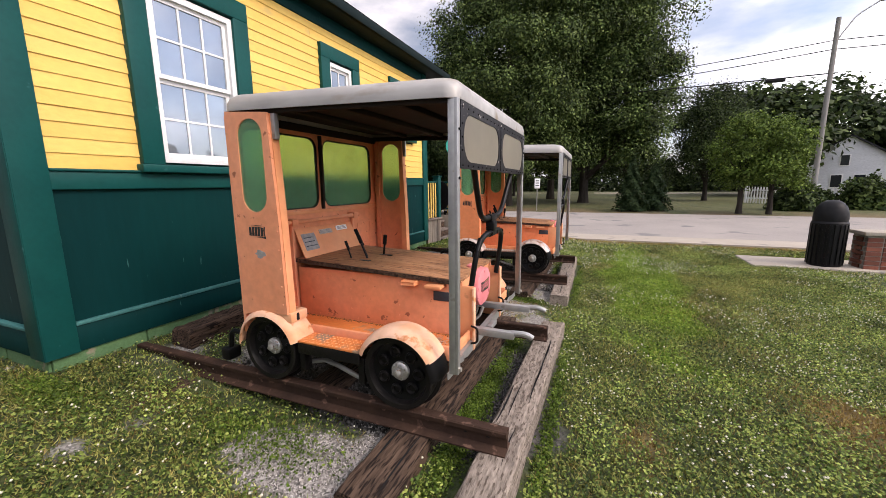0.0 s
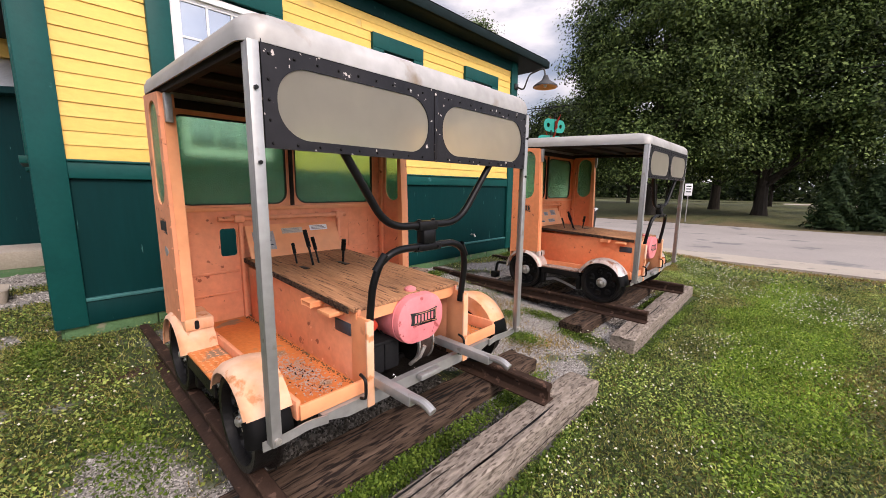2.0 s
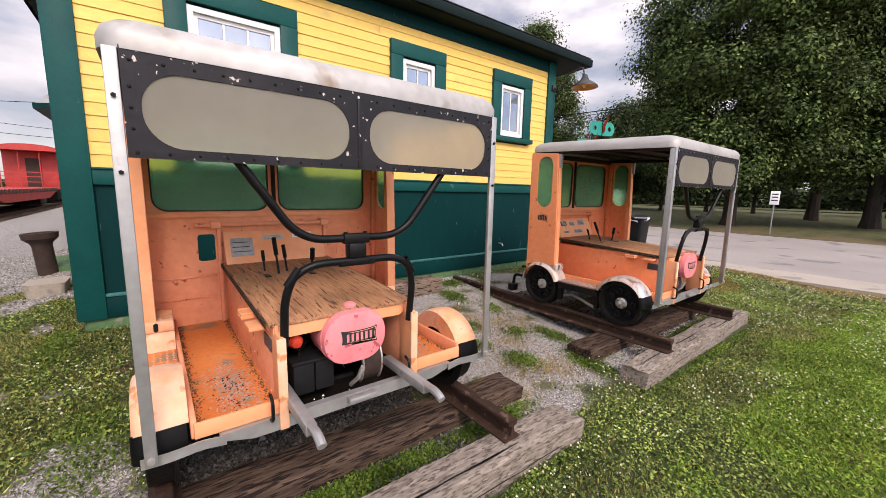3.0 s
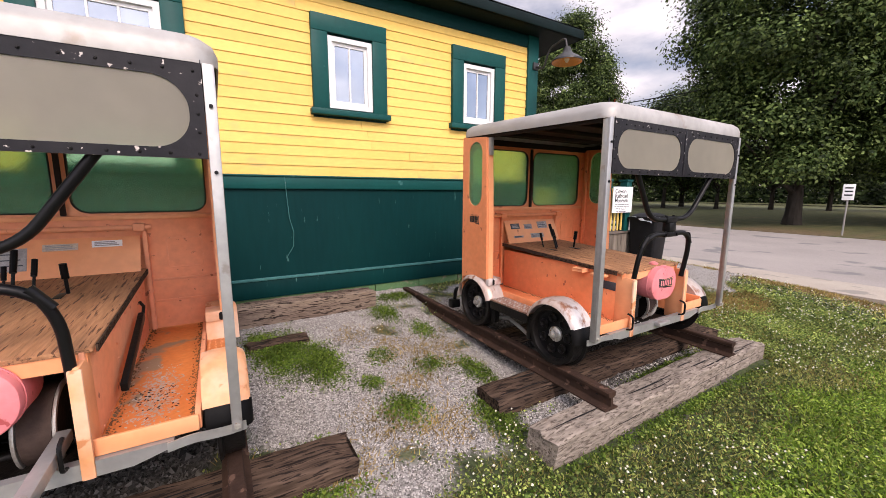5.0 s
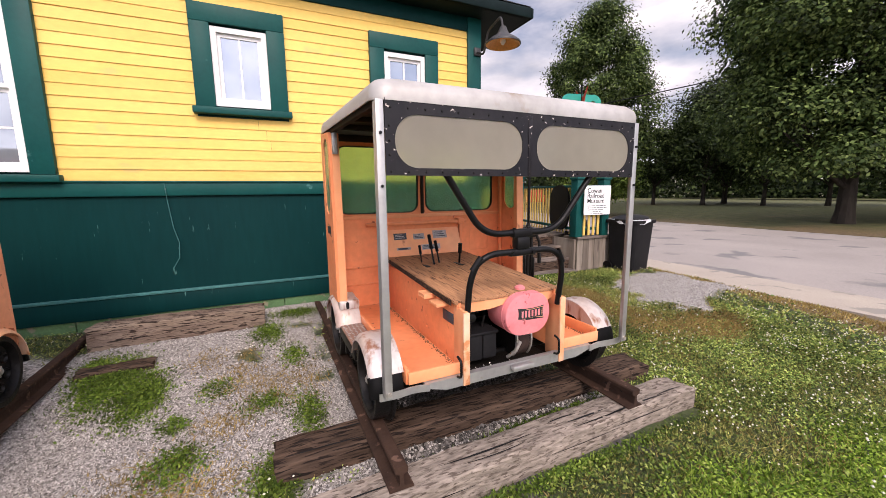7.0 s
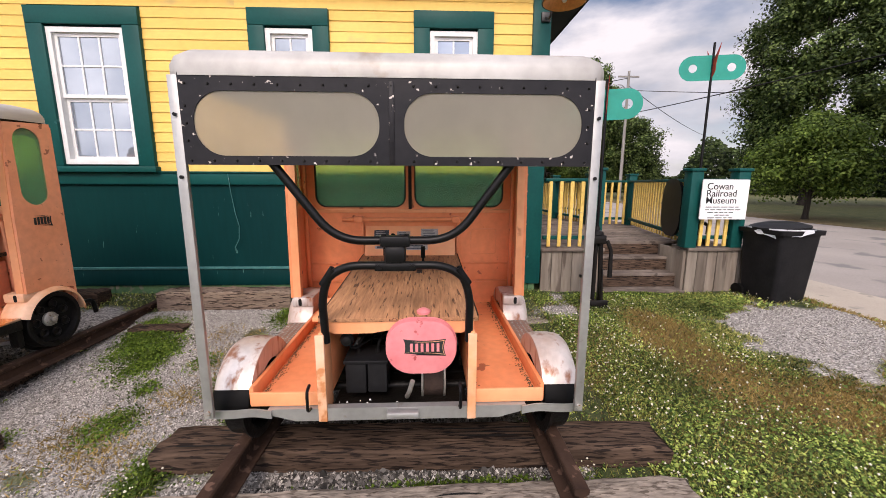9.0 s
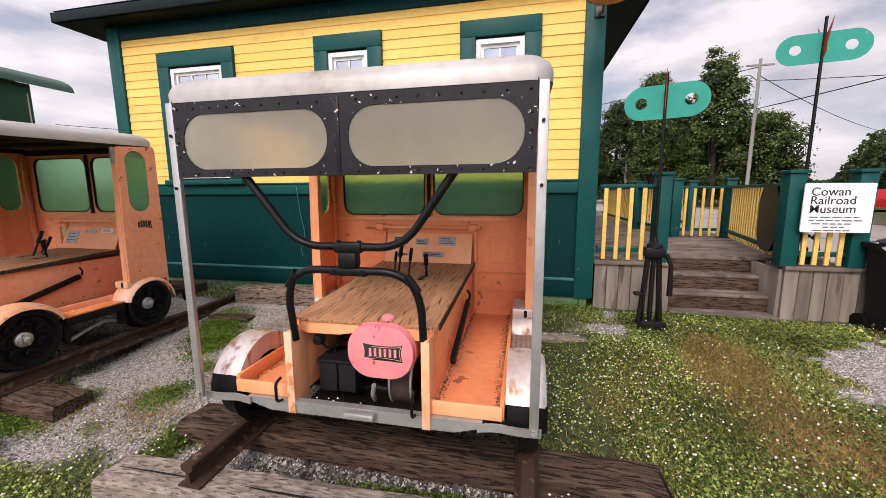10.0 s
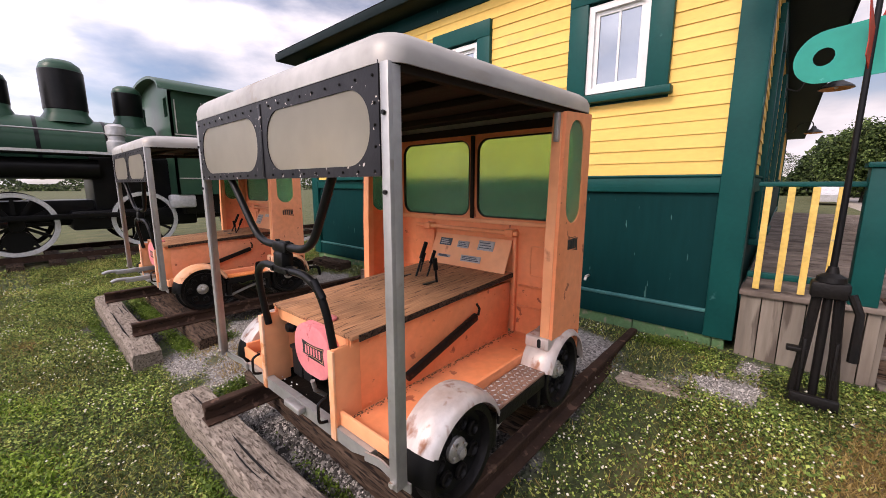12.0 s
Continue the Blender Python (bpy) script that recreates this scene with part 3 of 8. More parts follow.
def window(idx, m, w, wall_name):
    a, b, c, d, lites, sash = w
    ob = thing("window_%d" % idx, "white double-hung sash window in a dark green surround" if sash == 2 else "small fixed white window in a dark green surround", "window", kind="structure")
    t = 0.17
    for lo, hi, nm2 in (((a - t, c - 0.02), (a, d + 0.02), "side_casing"), ((b, c - 0.02), (b + t, d + 0.02), "side_casing"), ((a - t, d + 0.02), (b + t, d + t + 0.02), "head_casing")):
        part(nm2, box(bmn(), (lo[0], -0.06, lo[1]), (hi[0], 0.0, hi[1]), m, 0.007), TEAL_TRIM, ob)
    part("window_sill", box(bmn(), (a - t - 0.03, -0.10, c - 0.085), (b + t + 0.03, 0.0, c - 0.022), m, 0.008), TEAL_TRIM, ob)
    # inner reveal, set back
    fr = prism(bmn(), [(a, c), (b, c), (b, d), (a, d)], 0.09, m @ Matrix.Translation((0, -0.03, 0)), [[(a + 0.05, c + 0.05), (b - 0.05, c + 0.05), (b - 0.05, d - 0.05), (a + 0.05, d - 0.05)]])
    frame_ob = part("window_frame", fr, WHITE, ob, "white painted frame", smooth=False)
    levels = [(c + 0.05, d - 0.05)] if sash == 1 else [(c + 0.05, (c + d) / 2), ((c + d) / 2, d - 0.05)]
    for k, (z0, z1) in enumerate(levels):
        yy = 0.03 if (k == 0 and sash == 2) else 0.0
        xs0, xs1 = a + 0.05, b - 0.05
        s = prism(bmn(), [(xs0, z0), (xs1, z0), (xs1, z1), (xs0, z1)], 0.03, m @ Matrix.Translation((0, yy, 0)), [[(xs0 + 0.035, z0 + 0.035), (xs1 - 0.035, z0 + 0.035), (xs1 - 0.035, z1 - 0.035), (xs0 + 0.035, z1 - 0.035)]])
        sash_ob = part("sash", s, WHITE, ob, smooth=False)
        gx0, gx1, gz0, gz1 = xs0 + 0.035, xs1 - 0.035, z0 + 0.035, z1 - 0.035
        rows = 2 if sash == 2 else 1
        for i in range(1, lites):
            x = gx0 + (gx1 - gx0) * i / lites
            part("muntin", box(bmn(), (x - 0.009, yy + 0.004, gz0), (x + 0.009, yy + 0.028, gz1), m), WHITE, sash_ob)
        for j in range(1, rows):
            z = gz0 + (gz1 - gz0) * j / rows
            part("muntin", box(bmn(), (gx0, yy + 0.003, z - 0.009), (gx1, yy + 0.027, z + 0.009), m), WHITE, sash_ob)
        for i in range(lites):
            for j in range(rows):
                xa, xb = gx0 + (gx1 - gx0) * i / lites, gx0 + (gx1 - gx0) * (i + 1) / lites
                za, zb = gz0 + (gz1 - gz0) * j / rows, gz0 + (gz1 - gz0) * (j + 1) / rows
                part("pane", box(bmn(), (xa, yy + 0.013, za), (xb, yy + 0.018, zb), m), PANE, sash_ob)
    return ob


k = 0
for nm, m, ws in (("wall_east", EAST, WE), ("wall_south", SOUTH, WS), ("wall_north", NORTH, WN)):
    for w in ws:
        k += 1
        window(k, m, w, nm)

# foundation of painted blocks
fnd = solo("foundation", bx((XW, Y0 + 0.03, -0.3), (WX - 0.03, Y1 - 0.03, BASE)), FOUND, "green painted concrete block foundation", "foundation", kind="structure")
yy = Y0 + 0.0
while yy < Y1 - 0.05:
    y2 = min(yy + 0.6, Y1)
    part("block", bx((WX - 0.028, yy + 0.004, -0.25), (WX + 0.012, y2 - 0.004, BASE - 0.002), 0.008), FOUND, fnd)
    yy += 0.6
for i in range(8):
    part("block", bx((WX - 0.6 * (i + 1) + 0.004, Y0 - 0.012, -0.25), (WX - 0.6 * i - 0.02, Y0 + 0.028, BASE - 0.002), 0.008), FOUND, fnd)

# hipped roof with deep eaves and a gutter
OV = 0.50
roof = thing("roof", "dark hipped depot roof with deep dark eaves", "roof", kind="structure")
ex0, ex1, ey0, ey1 = XW - OV, WX + 0.31, Y0 - 0.5, Y1 + 0.62
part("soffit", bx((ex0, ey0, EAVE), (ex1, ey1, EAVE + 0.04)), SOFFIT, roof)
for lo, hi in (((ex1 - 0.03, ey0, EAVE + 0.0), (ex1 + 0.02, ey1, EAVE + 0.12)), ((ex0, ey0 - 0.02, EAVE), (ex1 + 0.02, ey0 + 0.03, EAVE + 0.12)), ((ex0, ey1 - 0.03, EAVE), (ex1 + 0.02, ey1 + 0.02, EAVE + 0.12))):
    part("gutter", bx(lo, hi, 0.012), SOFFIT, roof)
rb = bmn()
run = (ey1 - ey0) / 2
rise = run * 0.62
pts = [(ex0, ey0, EAVE + 0.14), (ex1, ey0, EAVE + 0.14), (ex1, ey1, EAVE + 0.14), (ex0, ey1, EAVE + 0.14), (ex1 - run, (ey0 + ey1) / 2, EAVE + rise), (ex0 + run, (ey0 + ey1) / 2, EAVE + rise)]
vv = [rb.verts.new(p) for p in pts]
for f in ((0, 1, 4, 5), (1, 2, 4), (2, 3, 5, 4), (3, 0, 5), (3, 2, 1, 0)):
    rb.faces.new([vv[i] for i in f])
part("shingles", rb, ROOFING, roof, smooth=False)

# bay on the south side, with its own little roof
bay = thing("bay_window", "projecting dark green ticket bay with a metal hood roof", "bay window", kind="structure")
BX = -9.9
bay_m = Matrix.Translation((BX, Y0, 0))
def bay_outline(w, d):
    return [(-w, 0), (-w + d * 0.8, -d), (w - d * 0.8, -d), (w, 0)]
def flat(bm, outline, z0, z1, top=1.0, m=Matrix(), lift=None):
    lo = [bm.verts.new(m @ Vector((x, y, z0))) for x, y in outline]
    hi = [bm.verts.new(m @ Vector((x * top, y * top, z1))) for x, y in outline]
    n = len(lo)
    for i in range(n):
        bm.faces.new((lo[i], lo[(i + 1) % n], hi[(i + 1) % n], hi[i]))
    bm.faces.new(lo[::-1])
    bm.faces.new(hi)
    return bm
part("body", flat(bmn(), bay_outline(1.5, 0.62), 0.25, 2.72, m=bay_m), TEAL, bay, smooth=False)
part("hood", flat(bmn(), bay_outline(1.8, 0.92), 2.75, 3.3, 0.55, bay_m), ALU, bay, "grey sheet metal hood", smooth=False)
part("hood_fascia", flat(bmn(), bay_outline(1.83, 0.95), 2.66, 2.75, m=bay_m), TEAL, bay, smooth=False)
for x in (-0.62, 0.0, 0.62):
    part("sash", bx((BX + x - 0.24, Y0 - 0.66, 1.35), (BX + x + 0.24, Y0 - 0.62, 2.55), 0.01), WHITE, bay, "white sash")
    part("pane", bx((BX + x - 0.19, Y0 - 0.664, 1.41), (BX + x + 0.19, Y0 - 0.655, 1.93)), PANE, bay)
    part("pane", bx((BX + x - 0.19, Y0 - 0.664, 1.98), (BX + x + 0.19, Y0 - 0.655, 2.49)), PANE, bay)
part("gable", bx((BX - 1.0, Y0 - 0.25, 3.3), (BX + 1.0, Y0 + 0.2, 5.0)), YELLOW, bay, "yellow clapboard gable over the bay")
part("gable_eave", bx((BX - 1.3, Y0 - 0.6, 4.95), (BX + 1.4, Y0 + 0.3, 5.12)), SOFFIT, bay)


# gooseneck lamps
def gooseneck(at, base):
    ob = thing("gooseneck_lamp", "black gooseneck wall lamp with an orange-lined shade", "wall lamp", at, "depot wall lamps")
    part("wall_plate", box(bmn(), (-0.02, -0.05, -0.05), (0.02, 0.05, 0.05), None, 0.01), GALV, ob)
    part("arm", tube(bmn(), rounded_path([(0, 0, 0), (0.16, 0, -0.08), (0.26, 0, 0.16), (0.54, 0, 0.22), (0.58, 0, 0.05)], 0.06), 0.013), GALV, ob)
    part("shade", lathe(bmn(), [(0.035, 0.06), (0.05, 0.02), (0.07, -0.02), (0.15, -0.07), (0.20, -0.11), (0.205, -0.13), (0.197, -0.128), (0.145, -0.085), (0.06, -0.04), (0.01, -0.03)], Matrix.Translation((0.58, 0, 0.03))), GALV, ob)
    part("shade_lining", lathe(bmn(), [(0.01, -0.034), (0.06, -0.046), (0.142, -0.09), (0.193, -0.131), (0.185, -0.136), (0.13, -0.10), (0.05, -0.06), (0.01, -0.05)], Matrix.Translation((0.58, 0, 0.03))), LAMP_IN, ob, "orange enamel lining")
    part("bulb", lathe(bmn(), [(0.01, -0.05), (0.03, -0.07), (0.033, -0.1), (0.015, -0.13), (0.001, -0.135)], Matrix.Translation((0.58, 0, 0.03)), 12), SIGN, ob, "white glass bulb")
    return ob


g0 = gooseneck(Matrix.Translation((WX + 0.05, Y1 - 0.02, 3.17)), 0)
copy_thing(g0, Matrix.Translation((-8.4, Y1 + 0.05, 3.0)) @ Matrix.Rotation(radians(90), 4, "Z"))
copy_thing(g0, Matrix.Translation((-15.0, Y1 + 0.05, 3.0)) @ Matrix.Rotation(radians(90), 4, "Z"))
copy_thing(g0, Matrix.Translation((-9.4, Y0 - 0.05, 3.0)) @ Matrix.Rotation(radians(-90), 4, "Z"))

# loose white cable on the wainscot
solo("loose_cable", tube(bmn(), [(WX + 0.055, 3.955, 1.53), (WX + 0.05, 3.965, 1.35), (WX + 0.03, 3.985, 1.1), (WX + 0.035, 4.02, 0.95), (WX + 0.04, 4.01, 0.80), (WX + 0.03, 3.95, 0.70)], 0.004, 6), LEDGE, "thin pale cable hanging loose on the wall", "cable")
solo("hose_tap", tube(bmn(), [(WX, 6.31, 0.60), (WX + 0.06, 6.31, 0.60), (WX + 0.085, 6.31, 0.565)], 0.014, 8), HUB, "small metal garden tap on the wall", "tap")

# ---- the two railway motor cars ----
RAIL_TOP, WHEEL_R, HUB_Z = 0.213, 0.205, 0.418
HALF = 0.79


def emblem(parent, m, w=0.105, h=0.06):
    """A dark cushion-shaped herald with a pale inner border and dark bars, in local x, z."""
    def cushion(a, b, pinch):
        out = []
        for sx, sz, ax in ((-1, -1, 0), (1, -1, 1), (1, 1, 0), (-1, 1, 1)):
            for k in range(6):
                t = -1 + 2 * k / 6
                if ax == 0:
                    out.append((-sx * -1 * t * a if sz < 0 else -t * a, sz * (b - pinch * (1 - t * t))))
                else:
                    out.append((sx * (a - pinch * (1 - t * t)), (t if sx > 0 else -t) * b))
        return out
    if not parent.name.startswith("fuel"):
        e = part("herald", prism(bmn(), cushion(w / 2, h / 2, 0.008), 0.003, m, [cushion(w / 2 - 0.011, h / 2 - 0.011, 0.007)]), INK, parent, "dark outlined herald with lettering bars", smooth=False)
        n = 5
        for i in range(n):
            x = (i - (n - 1) / 2) * w * 0.155
            part("herald_bar", box(bmn(), (x - w * 0.062, -0.0012, -h * 0.30), (x + w * 0.045, 0.003, h * 0.30), m), INK, e, smooth=False)
        return e
    e = part("herald", prism(bmn(), cushion(w / 2, h / 2, 0.008), 0.003, m), INK, parent, "dark lettered herald plate", smooth=False)
    part("herald_border", prism(bmn(), cushion(w / 2 - 0.006, h / 2 - 0.006, 0.007), 0.0035, m @ Matrix.Translation((0, -0.0005, 0)), [cushion(w / 2 - 0.009, h / 2 - 0.009, 0.006)]), FENDER_A, e, smooth=False)
    n = 6
    for i in range(n):
        x = (i - (n - 1) / 2) * w * 0.125
        part("herald_bar", box(bmn(), (x - w * 0.032, -0.0012, -h * 0.24), (x + w * 0.032, 0.003, h * 0.24), m), PINK, e, smooth=False)
    return e


def arc_fender(y0, y1, a0, a1, r=0.262, t=0.008, n=18, inner=0.0):
    """Wheel arch about the hub with a crowned top and a turned-down outer lip; inner > 0 closes the inner side."""
    b = bmn()
    d = y1 - y0
    sec = [(r, 0.0), (r + 0.007, 0.22), (r + 0.008, 0.55), (r + 0.001, 0.82), (r - 0.016, 0.96), (r - 0.034, 1.0), (r - 0.034, 0.965), (r - 0.02, 0.93), (r - t, 0.8), (r - t, 0.04)]
    if inner:
        sec += [(inner, 0.04), (inner, 0.0)]
    rings = []
    for k in range(n + 1):
        a = radians(a0 + (a1 - a0) * k / n)
        rings.append([b.verts.new((q * math.cos(a), y0 + d * u, q * math.sin(a))) for q, u in sec])
    m = len(sec)
    for p, q in zip(rings, rings[1:]):
        for i in range(m):
            b.faces.new((p[i], p[(i + 1) % m], q[(i + 1) % m], q[i]))
    b.faces.new(rings[0][::-1])
    b.faces.new(rings[-1])
    bmesh.ops.recalc_face_normals(b, faces=b.faces)
    return b


def ribbon(path, h, t):
    """Flat upright metal band along a path in plan."""
    b = bmn()
    rings = []
    for i, p in enumerate(path):
        u = Vector(path[min(i + 1, len(path) - 1)]) - Vector(path[max(i - 1, 0)])
        nrm = Vector((-u.y, u.x, 0)).normalized() * t / 2
        p = Vector(p)
        up = Vector((0, 0, h / 2))
        rings.append([b.verts.new(v) for v in (p - nrm - up, p + nrm - up, p + nrm + up, p - nrm + up)])
    for p, q in zip(rings, rings[1:]):
        for i in range(4):
            b.faces.new((p[i], p[(i + 1) % 4], q[(i + 1) % 4], q[i]))
    b.faces.new(rings[0][::-1])
    b.faces.new(rings[-1])
    bmesh.ops.recalc_face_normals(b, faces=b.faces)
    return b


def wheel(parent, x, side):
    """Pressed wheel with a flange, six round lightening holes and a steel hub."""
    m = Matrix.Translation((x, side * 0.745, HUB_Z)) @ Matrix.Rotation(radians(-90 * side), 4, "X")
    w = part("wheel", ring(bmn(), [(0.165, 0.02), (0.175, 0.048), (WHEEL_R - 0.004, 0.05), (WHEEL_R, 0.045), (WHEEL_R + 0.002, -0.03), (WHEEL_R + 0.022, -0.038), (WHEEL_R + 0.024, -0.05), (WHEEL_R - 0.02, -0.055), (0.17, -0.04), (0.165, -0.02)], m, 40), IRON, parent)
    part("web", lathe(bmn(), [(0.045, -0.004), (0.07, -0.008), (0.12, -0.004), (0.169, 0.012), (0.169, -0.004), (0.12, -0.020), (0.05, -0.03)], m, 32), BLACK, w)
    for i in range(7):
        a = i * math.tau / 7
        part("spoke_boss", lathe(bmn(), [(0.034, 0.004), (0.033, 0.016), (0.026, 0.02), (0.022, 0.012), (0.020, 0.005), (0.001, 0.004)], m @ Matrix.Rotation(a, 4, "Z") @ Matrix.Translation((0.112, 0, 0.002)), 12), IRON, w)
    hb = part("hub", lathe(bmn(), [(0.052, -0.008), (0.053, 0.012), (0.044, 0.022), (0.024, 0.027), (0.022, 0.042), (0.012, 0.050), (0.001, 0.051)], m, 20), HUB, w, "bare steel hub")
    for i in range(4):
        a = i * math.tau / 4 + 0.4
        part("bolt", lathe(bmn(), [(0.009, 0.012), (0.009, 0.030), (0.001, 0.031)], m @ Matrix.Rotation(a, 4, "Z") @ Matrix.Translation((0.037, 0, 0)), 6), HUB, hb)
    return w


def motor_car(at, label, fender, tank_mat, handles, hole, floor_mat, tank_y, ORANGE):
    car = thing("railway_motor_car", label, "railway motor car", at, "motor cars on the display rails")
    P = lambda name, bm, mat, lab="", par=None, smooth=True: part(name, bm, mat, par or car, lab, smooth)

    # running gear
    for x in (-0.454, 0.454):
        for s in (-1, 1):
            wheel(car, x, s)
        P("axle", rod(bmn(), (x, -0.76, HUB_Z), (x, 0.76, HUB_Z), 0.022), IRON)
    for s in (-1, 1):
        P("side_sill", bx((-0.72, s * 0.60 - 0.03, 0.40), (0.66, s * 0.60 + 0.03, 0.455), 0.006), IRON)
        P("axle_box", bx((-0.52, s * 0.66 - 0.03, 0.36), (-0.39, s * 0.66 + 0.03, 0.47), 0.012), IRON)
        P("axle_box", bx((0.39, s * 0.66 - 0.03, 0.36), (0.52, s * 0.66 + 0.03, 0.47), 0.012), IRON)
        P("brake_strap", tube(bmn(), [(-0.22, s * 0.70, 0.33), (-0.1, s * 0.70, 0.36), (0.0, s * 0.70, 0.34), (0.16, s * 0.70, 0.29), (0.23, s * 0.70, 0.30)], 0.014), ALU)
        P("brake_shoe", bx((0.19, s * 0.745 - 0.03, 0.30), (0.235, s * 0.745 + 0.03, 0.46), 0.01), IRON)
        P("brake_shoe", bx((-0.235, s * 0.745 - 0.03, 0.30), (-0.19, s * 0.745 + 0.03, 0.46), 0.01), IRON)
    for x in (-0.3, 0.0, 0.3):
        P("cross_member", bx((x - 0.03, -0.6, 0.37), (x + 0.03, 0.6, 0.42), 0.005), IRON)
    P("coupling", tube(bmn(), rounded_path([(-0.70, -0.70, 0.44), (-0.90, -0.70, 0.44), (-0.92, -0.70, 0.30)], 0.05), 0.018), BLACK)
    P("coupling_shoe", bx((-0.965, -0.75, 0.235), (-0.885, -0.65, 0.32), 0.012), BLACK)
    P("coupling", tube(bmn(), rounded_path([(-0.70, 0.70, 0.44), (-0.88, 0.70, 0.44), (-0.90, 0.70, 0.32)], 0.05), 0.018), BLACK)

    # front beam, straps round the fenders to the posts
    beam = [(-0.56, 0.445), (-0.44, 0.412), (0.44, 0.412), (0.56, 0.445), (0.56, 0.47), (-0.56, 0.47)]
    P("front_beam", prism(bmn(), beam, 0.035, Matrix.Translation((0.735, 0, 0)) @ Matrix.Rotation(radians(90), 4, "Z")), ALU, "grey aluminium front beam")
    P("beam_bracket", bx((0.735, -0.05, 0.435), (0.776, 0.09, 0.466), 0.008), ALU)
    for s in (-1, 1):
        P("bumper_strap", ribbon(rounded_path([(0.745, s * 0.54, 0.452), (0.735, s * 0.62, 0.458), (0.745, s * 0.68, 0.458), (0.752, s * 0.74, 0.46), (0.752, s * 0.80, 0.465)], 0.03), 0.036, 0.007), ALU)

    # floor pans with front lips, tread steps
    for s in (-1, 1):
        a, b2 = sorted((s * 0.325, s * 0.63))
        P("floor_pan", bx((-0.70, a, 0.470), (0.70, b2, 0.485)), floor_mat, "worn orange floor pan with grit")
        P("floor_lip", bx((0.70, a - 0.01, 0.472), (0.715, b2 + 0.012, 0.535), 0.004), ORANGE_PALE)
        P("floor_edge", bx((-0.70, s * 0.640 - 0.010, 0.470), (0.70, s * 0.640 + 0.010, 0.552), 0.004), ORANGE)
        a, b2 = sorted((s * 0.652, s * 0.80))
        st = P("tread_step", bx((-0.215, a, 0.495), (0.22, b2, 0.508), 0.003), floor_mat if fender is FENDER_A else TREAD_C, "diamond tread step plate")
        studs = bmn()
        for i in range(15):
            for j in range(5):
                cx, cy = -0.195 + i * 0.028, a + 0.016 + j * 0.029
                ang = 0.8 if (i + j) % 2 else -0.8
                dx, dy = 0.011 * math.cos(ang), 0.011 * math.sin(ang)
                nx, ny = -dy * 0.35, dx * 0.35
                vs = [studs.verts.new(p) for p in ((cx - dx, cy - dy, 0.508), (cx + nx, cy + ny, 0.508), (cx + dx, cy + dy, 0.508), (cx - nx, cy - ny, 0.508), (cx, cy, 0.5125))]
                for k in range(4):
                    studs.faces.new((vs[k], vs[(k + 1) % 4], vs[4]))
        tagged(part("tread_studs", studs, ORANGE_PALE if fender is FENDER_A else ALU, st), kind="stuff")
        P("step_skirt", bx((-0.215, s * 0.795 - 0.006, 0.43), (0.22, s * 0.795 + 0.006, 0.4935), 0.003), IRON)
        # fenders
        for x, a0, a1 in ((0.454, 27, 158), (-0.454, 18, 178)):
            f = arc_fender(s * 0.652, s * 0.825, a0, a1, 0.250, inner=0.15)
            bmesh.ops.translate(f, vec=(x, 0, HUB_Z + 0.0), verts=f.verts)
            P("front_fender" if x > 0 else "rear_fender", f, fender, "arched wheel fender, paint worn through")
        rub = arc_fender(s * 0.66, s * 0.83, 2, 28.5, 0.245)
        bmesh.ops.translate(rub, vec=(0.454, 0, HUB_Z), verts=rub.verts)
        P("mud_flap", rub, RUBBER)

        # brown grit gathered along the edges of the pan
        grng = random.Random(41 if s > 0 else 42)
        gb = bmn()
        for k in range(900):
            gx_ = grng.uniform(-0.68, 0.69)
            e_ = min(abs(grng.gauss(0, 0.013)), 0.1)
            gy_ = s * (0.338 + e_) if k % 2 else s * (0.624 - e_)
            r_ = grng.uniform(0.002, 0.0055)
            c_ = Vector((gx_, gy_, 0.486))
            vs = [gb.verts.new(c_ + Vector(d_) * r_ * grng.uniform(0.6, 1.3)) for d_ in ((1, 0, 0), (0, 1, 0), (-1, 0, 0), (0, -1, 0), (0, 0, 1))]
            for i_ in range(4):
                gb.faces.new((vs[i_], vs[(i_ + 1) % 4], vs[4]))
        tagged(part("grit", gb, GRIT, car, "brown grit and leaf crumbs", smooth=False), kind="stuff")
        if fender is FENDER_A:
            frng = random.Random(71 if s > 0 else 72)
            pale_, dark_ = bmn(), bmn()
            for k in range(950):
                fx_, fy_ = min(frng.gauss(0.36, 0.15), 0.68), s * 0.468 + max(min(frng.gauss(0, 0.045), 0.12), -0.12)
                lx_, ly_, an_ = frng.uniform(0.002, 0.011), frng.uniform(0.0015, 0.005), frng.gauss(0, 0.6)
                fb2 = dark_ if k % 7 == 0 and fx_ > 0.25 else pale_
                zz_ = 0.4862 + 0.0004 * (k % 4) + (0.001 if fb2 is dark_ else 0.0)
                vs = []
                for q in range(6):
                    t_, rr_ = q * math.tau / 6, frng.uniform(0.6, 1.25)
                    ex_, ey_ = lx_ * math.cos(t_) * rr_, ly_ * math.sin(t_) * rr_
                    vs.append(fb2.verts.new((fx_ + ex_ * math.cos(an_) - ey_ * math.sin(an_), fy_ + ex_ * math.sin(an_) + ey_ * math.cos(an_), zz_)))
                fb2.faces.new(vs)
            tagged(part("peeled_paint", pale_, BARE, car, "pale spots where the orange paint has peeled", smooth=False), kind="stuff")
            tagged(part("rust_flakes", dark_, SHADE_AND_FLAKE, car, "dark rust flakes on the floor pan", smooth=False), kind="stuff")

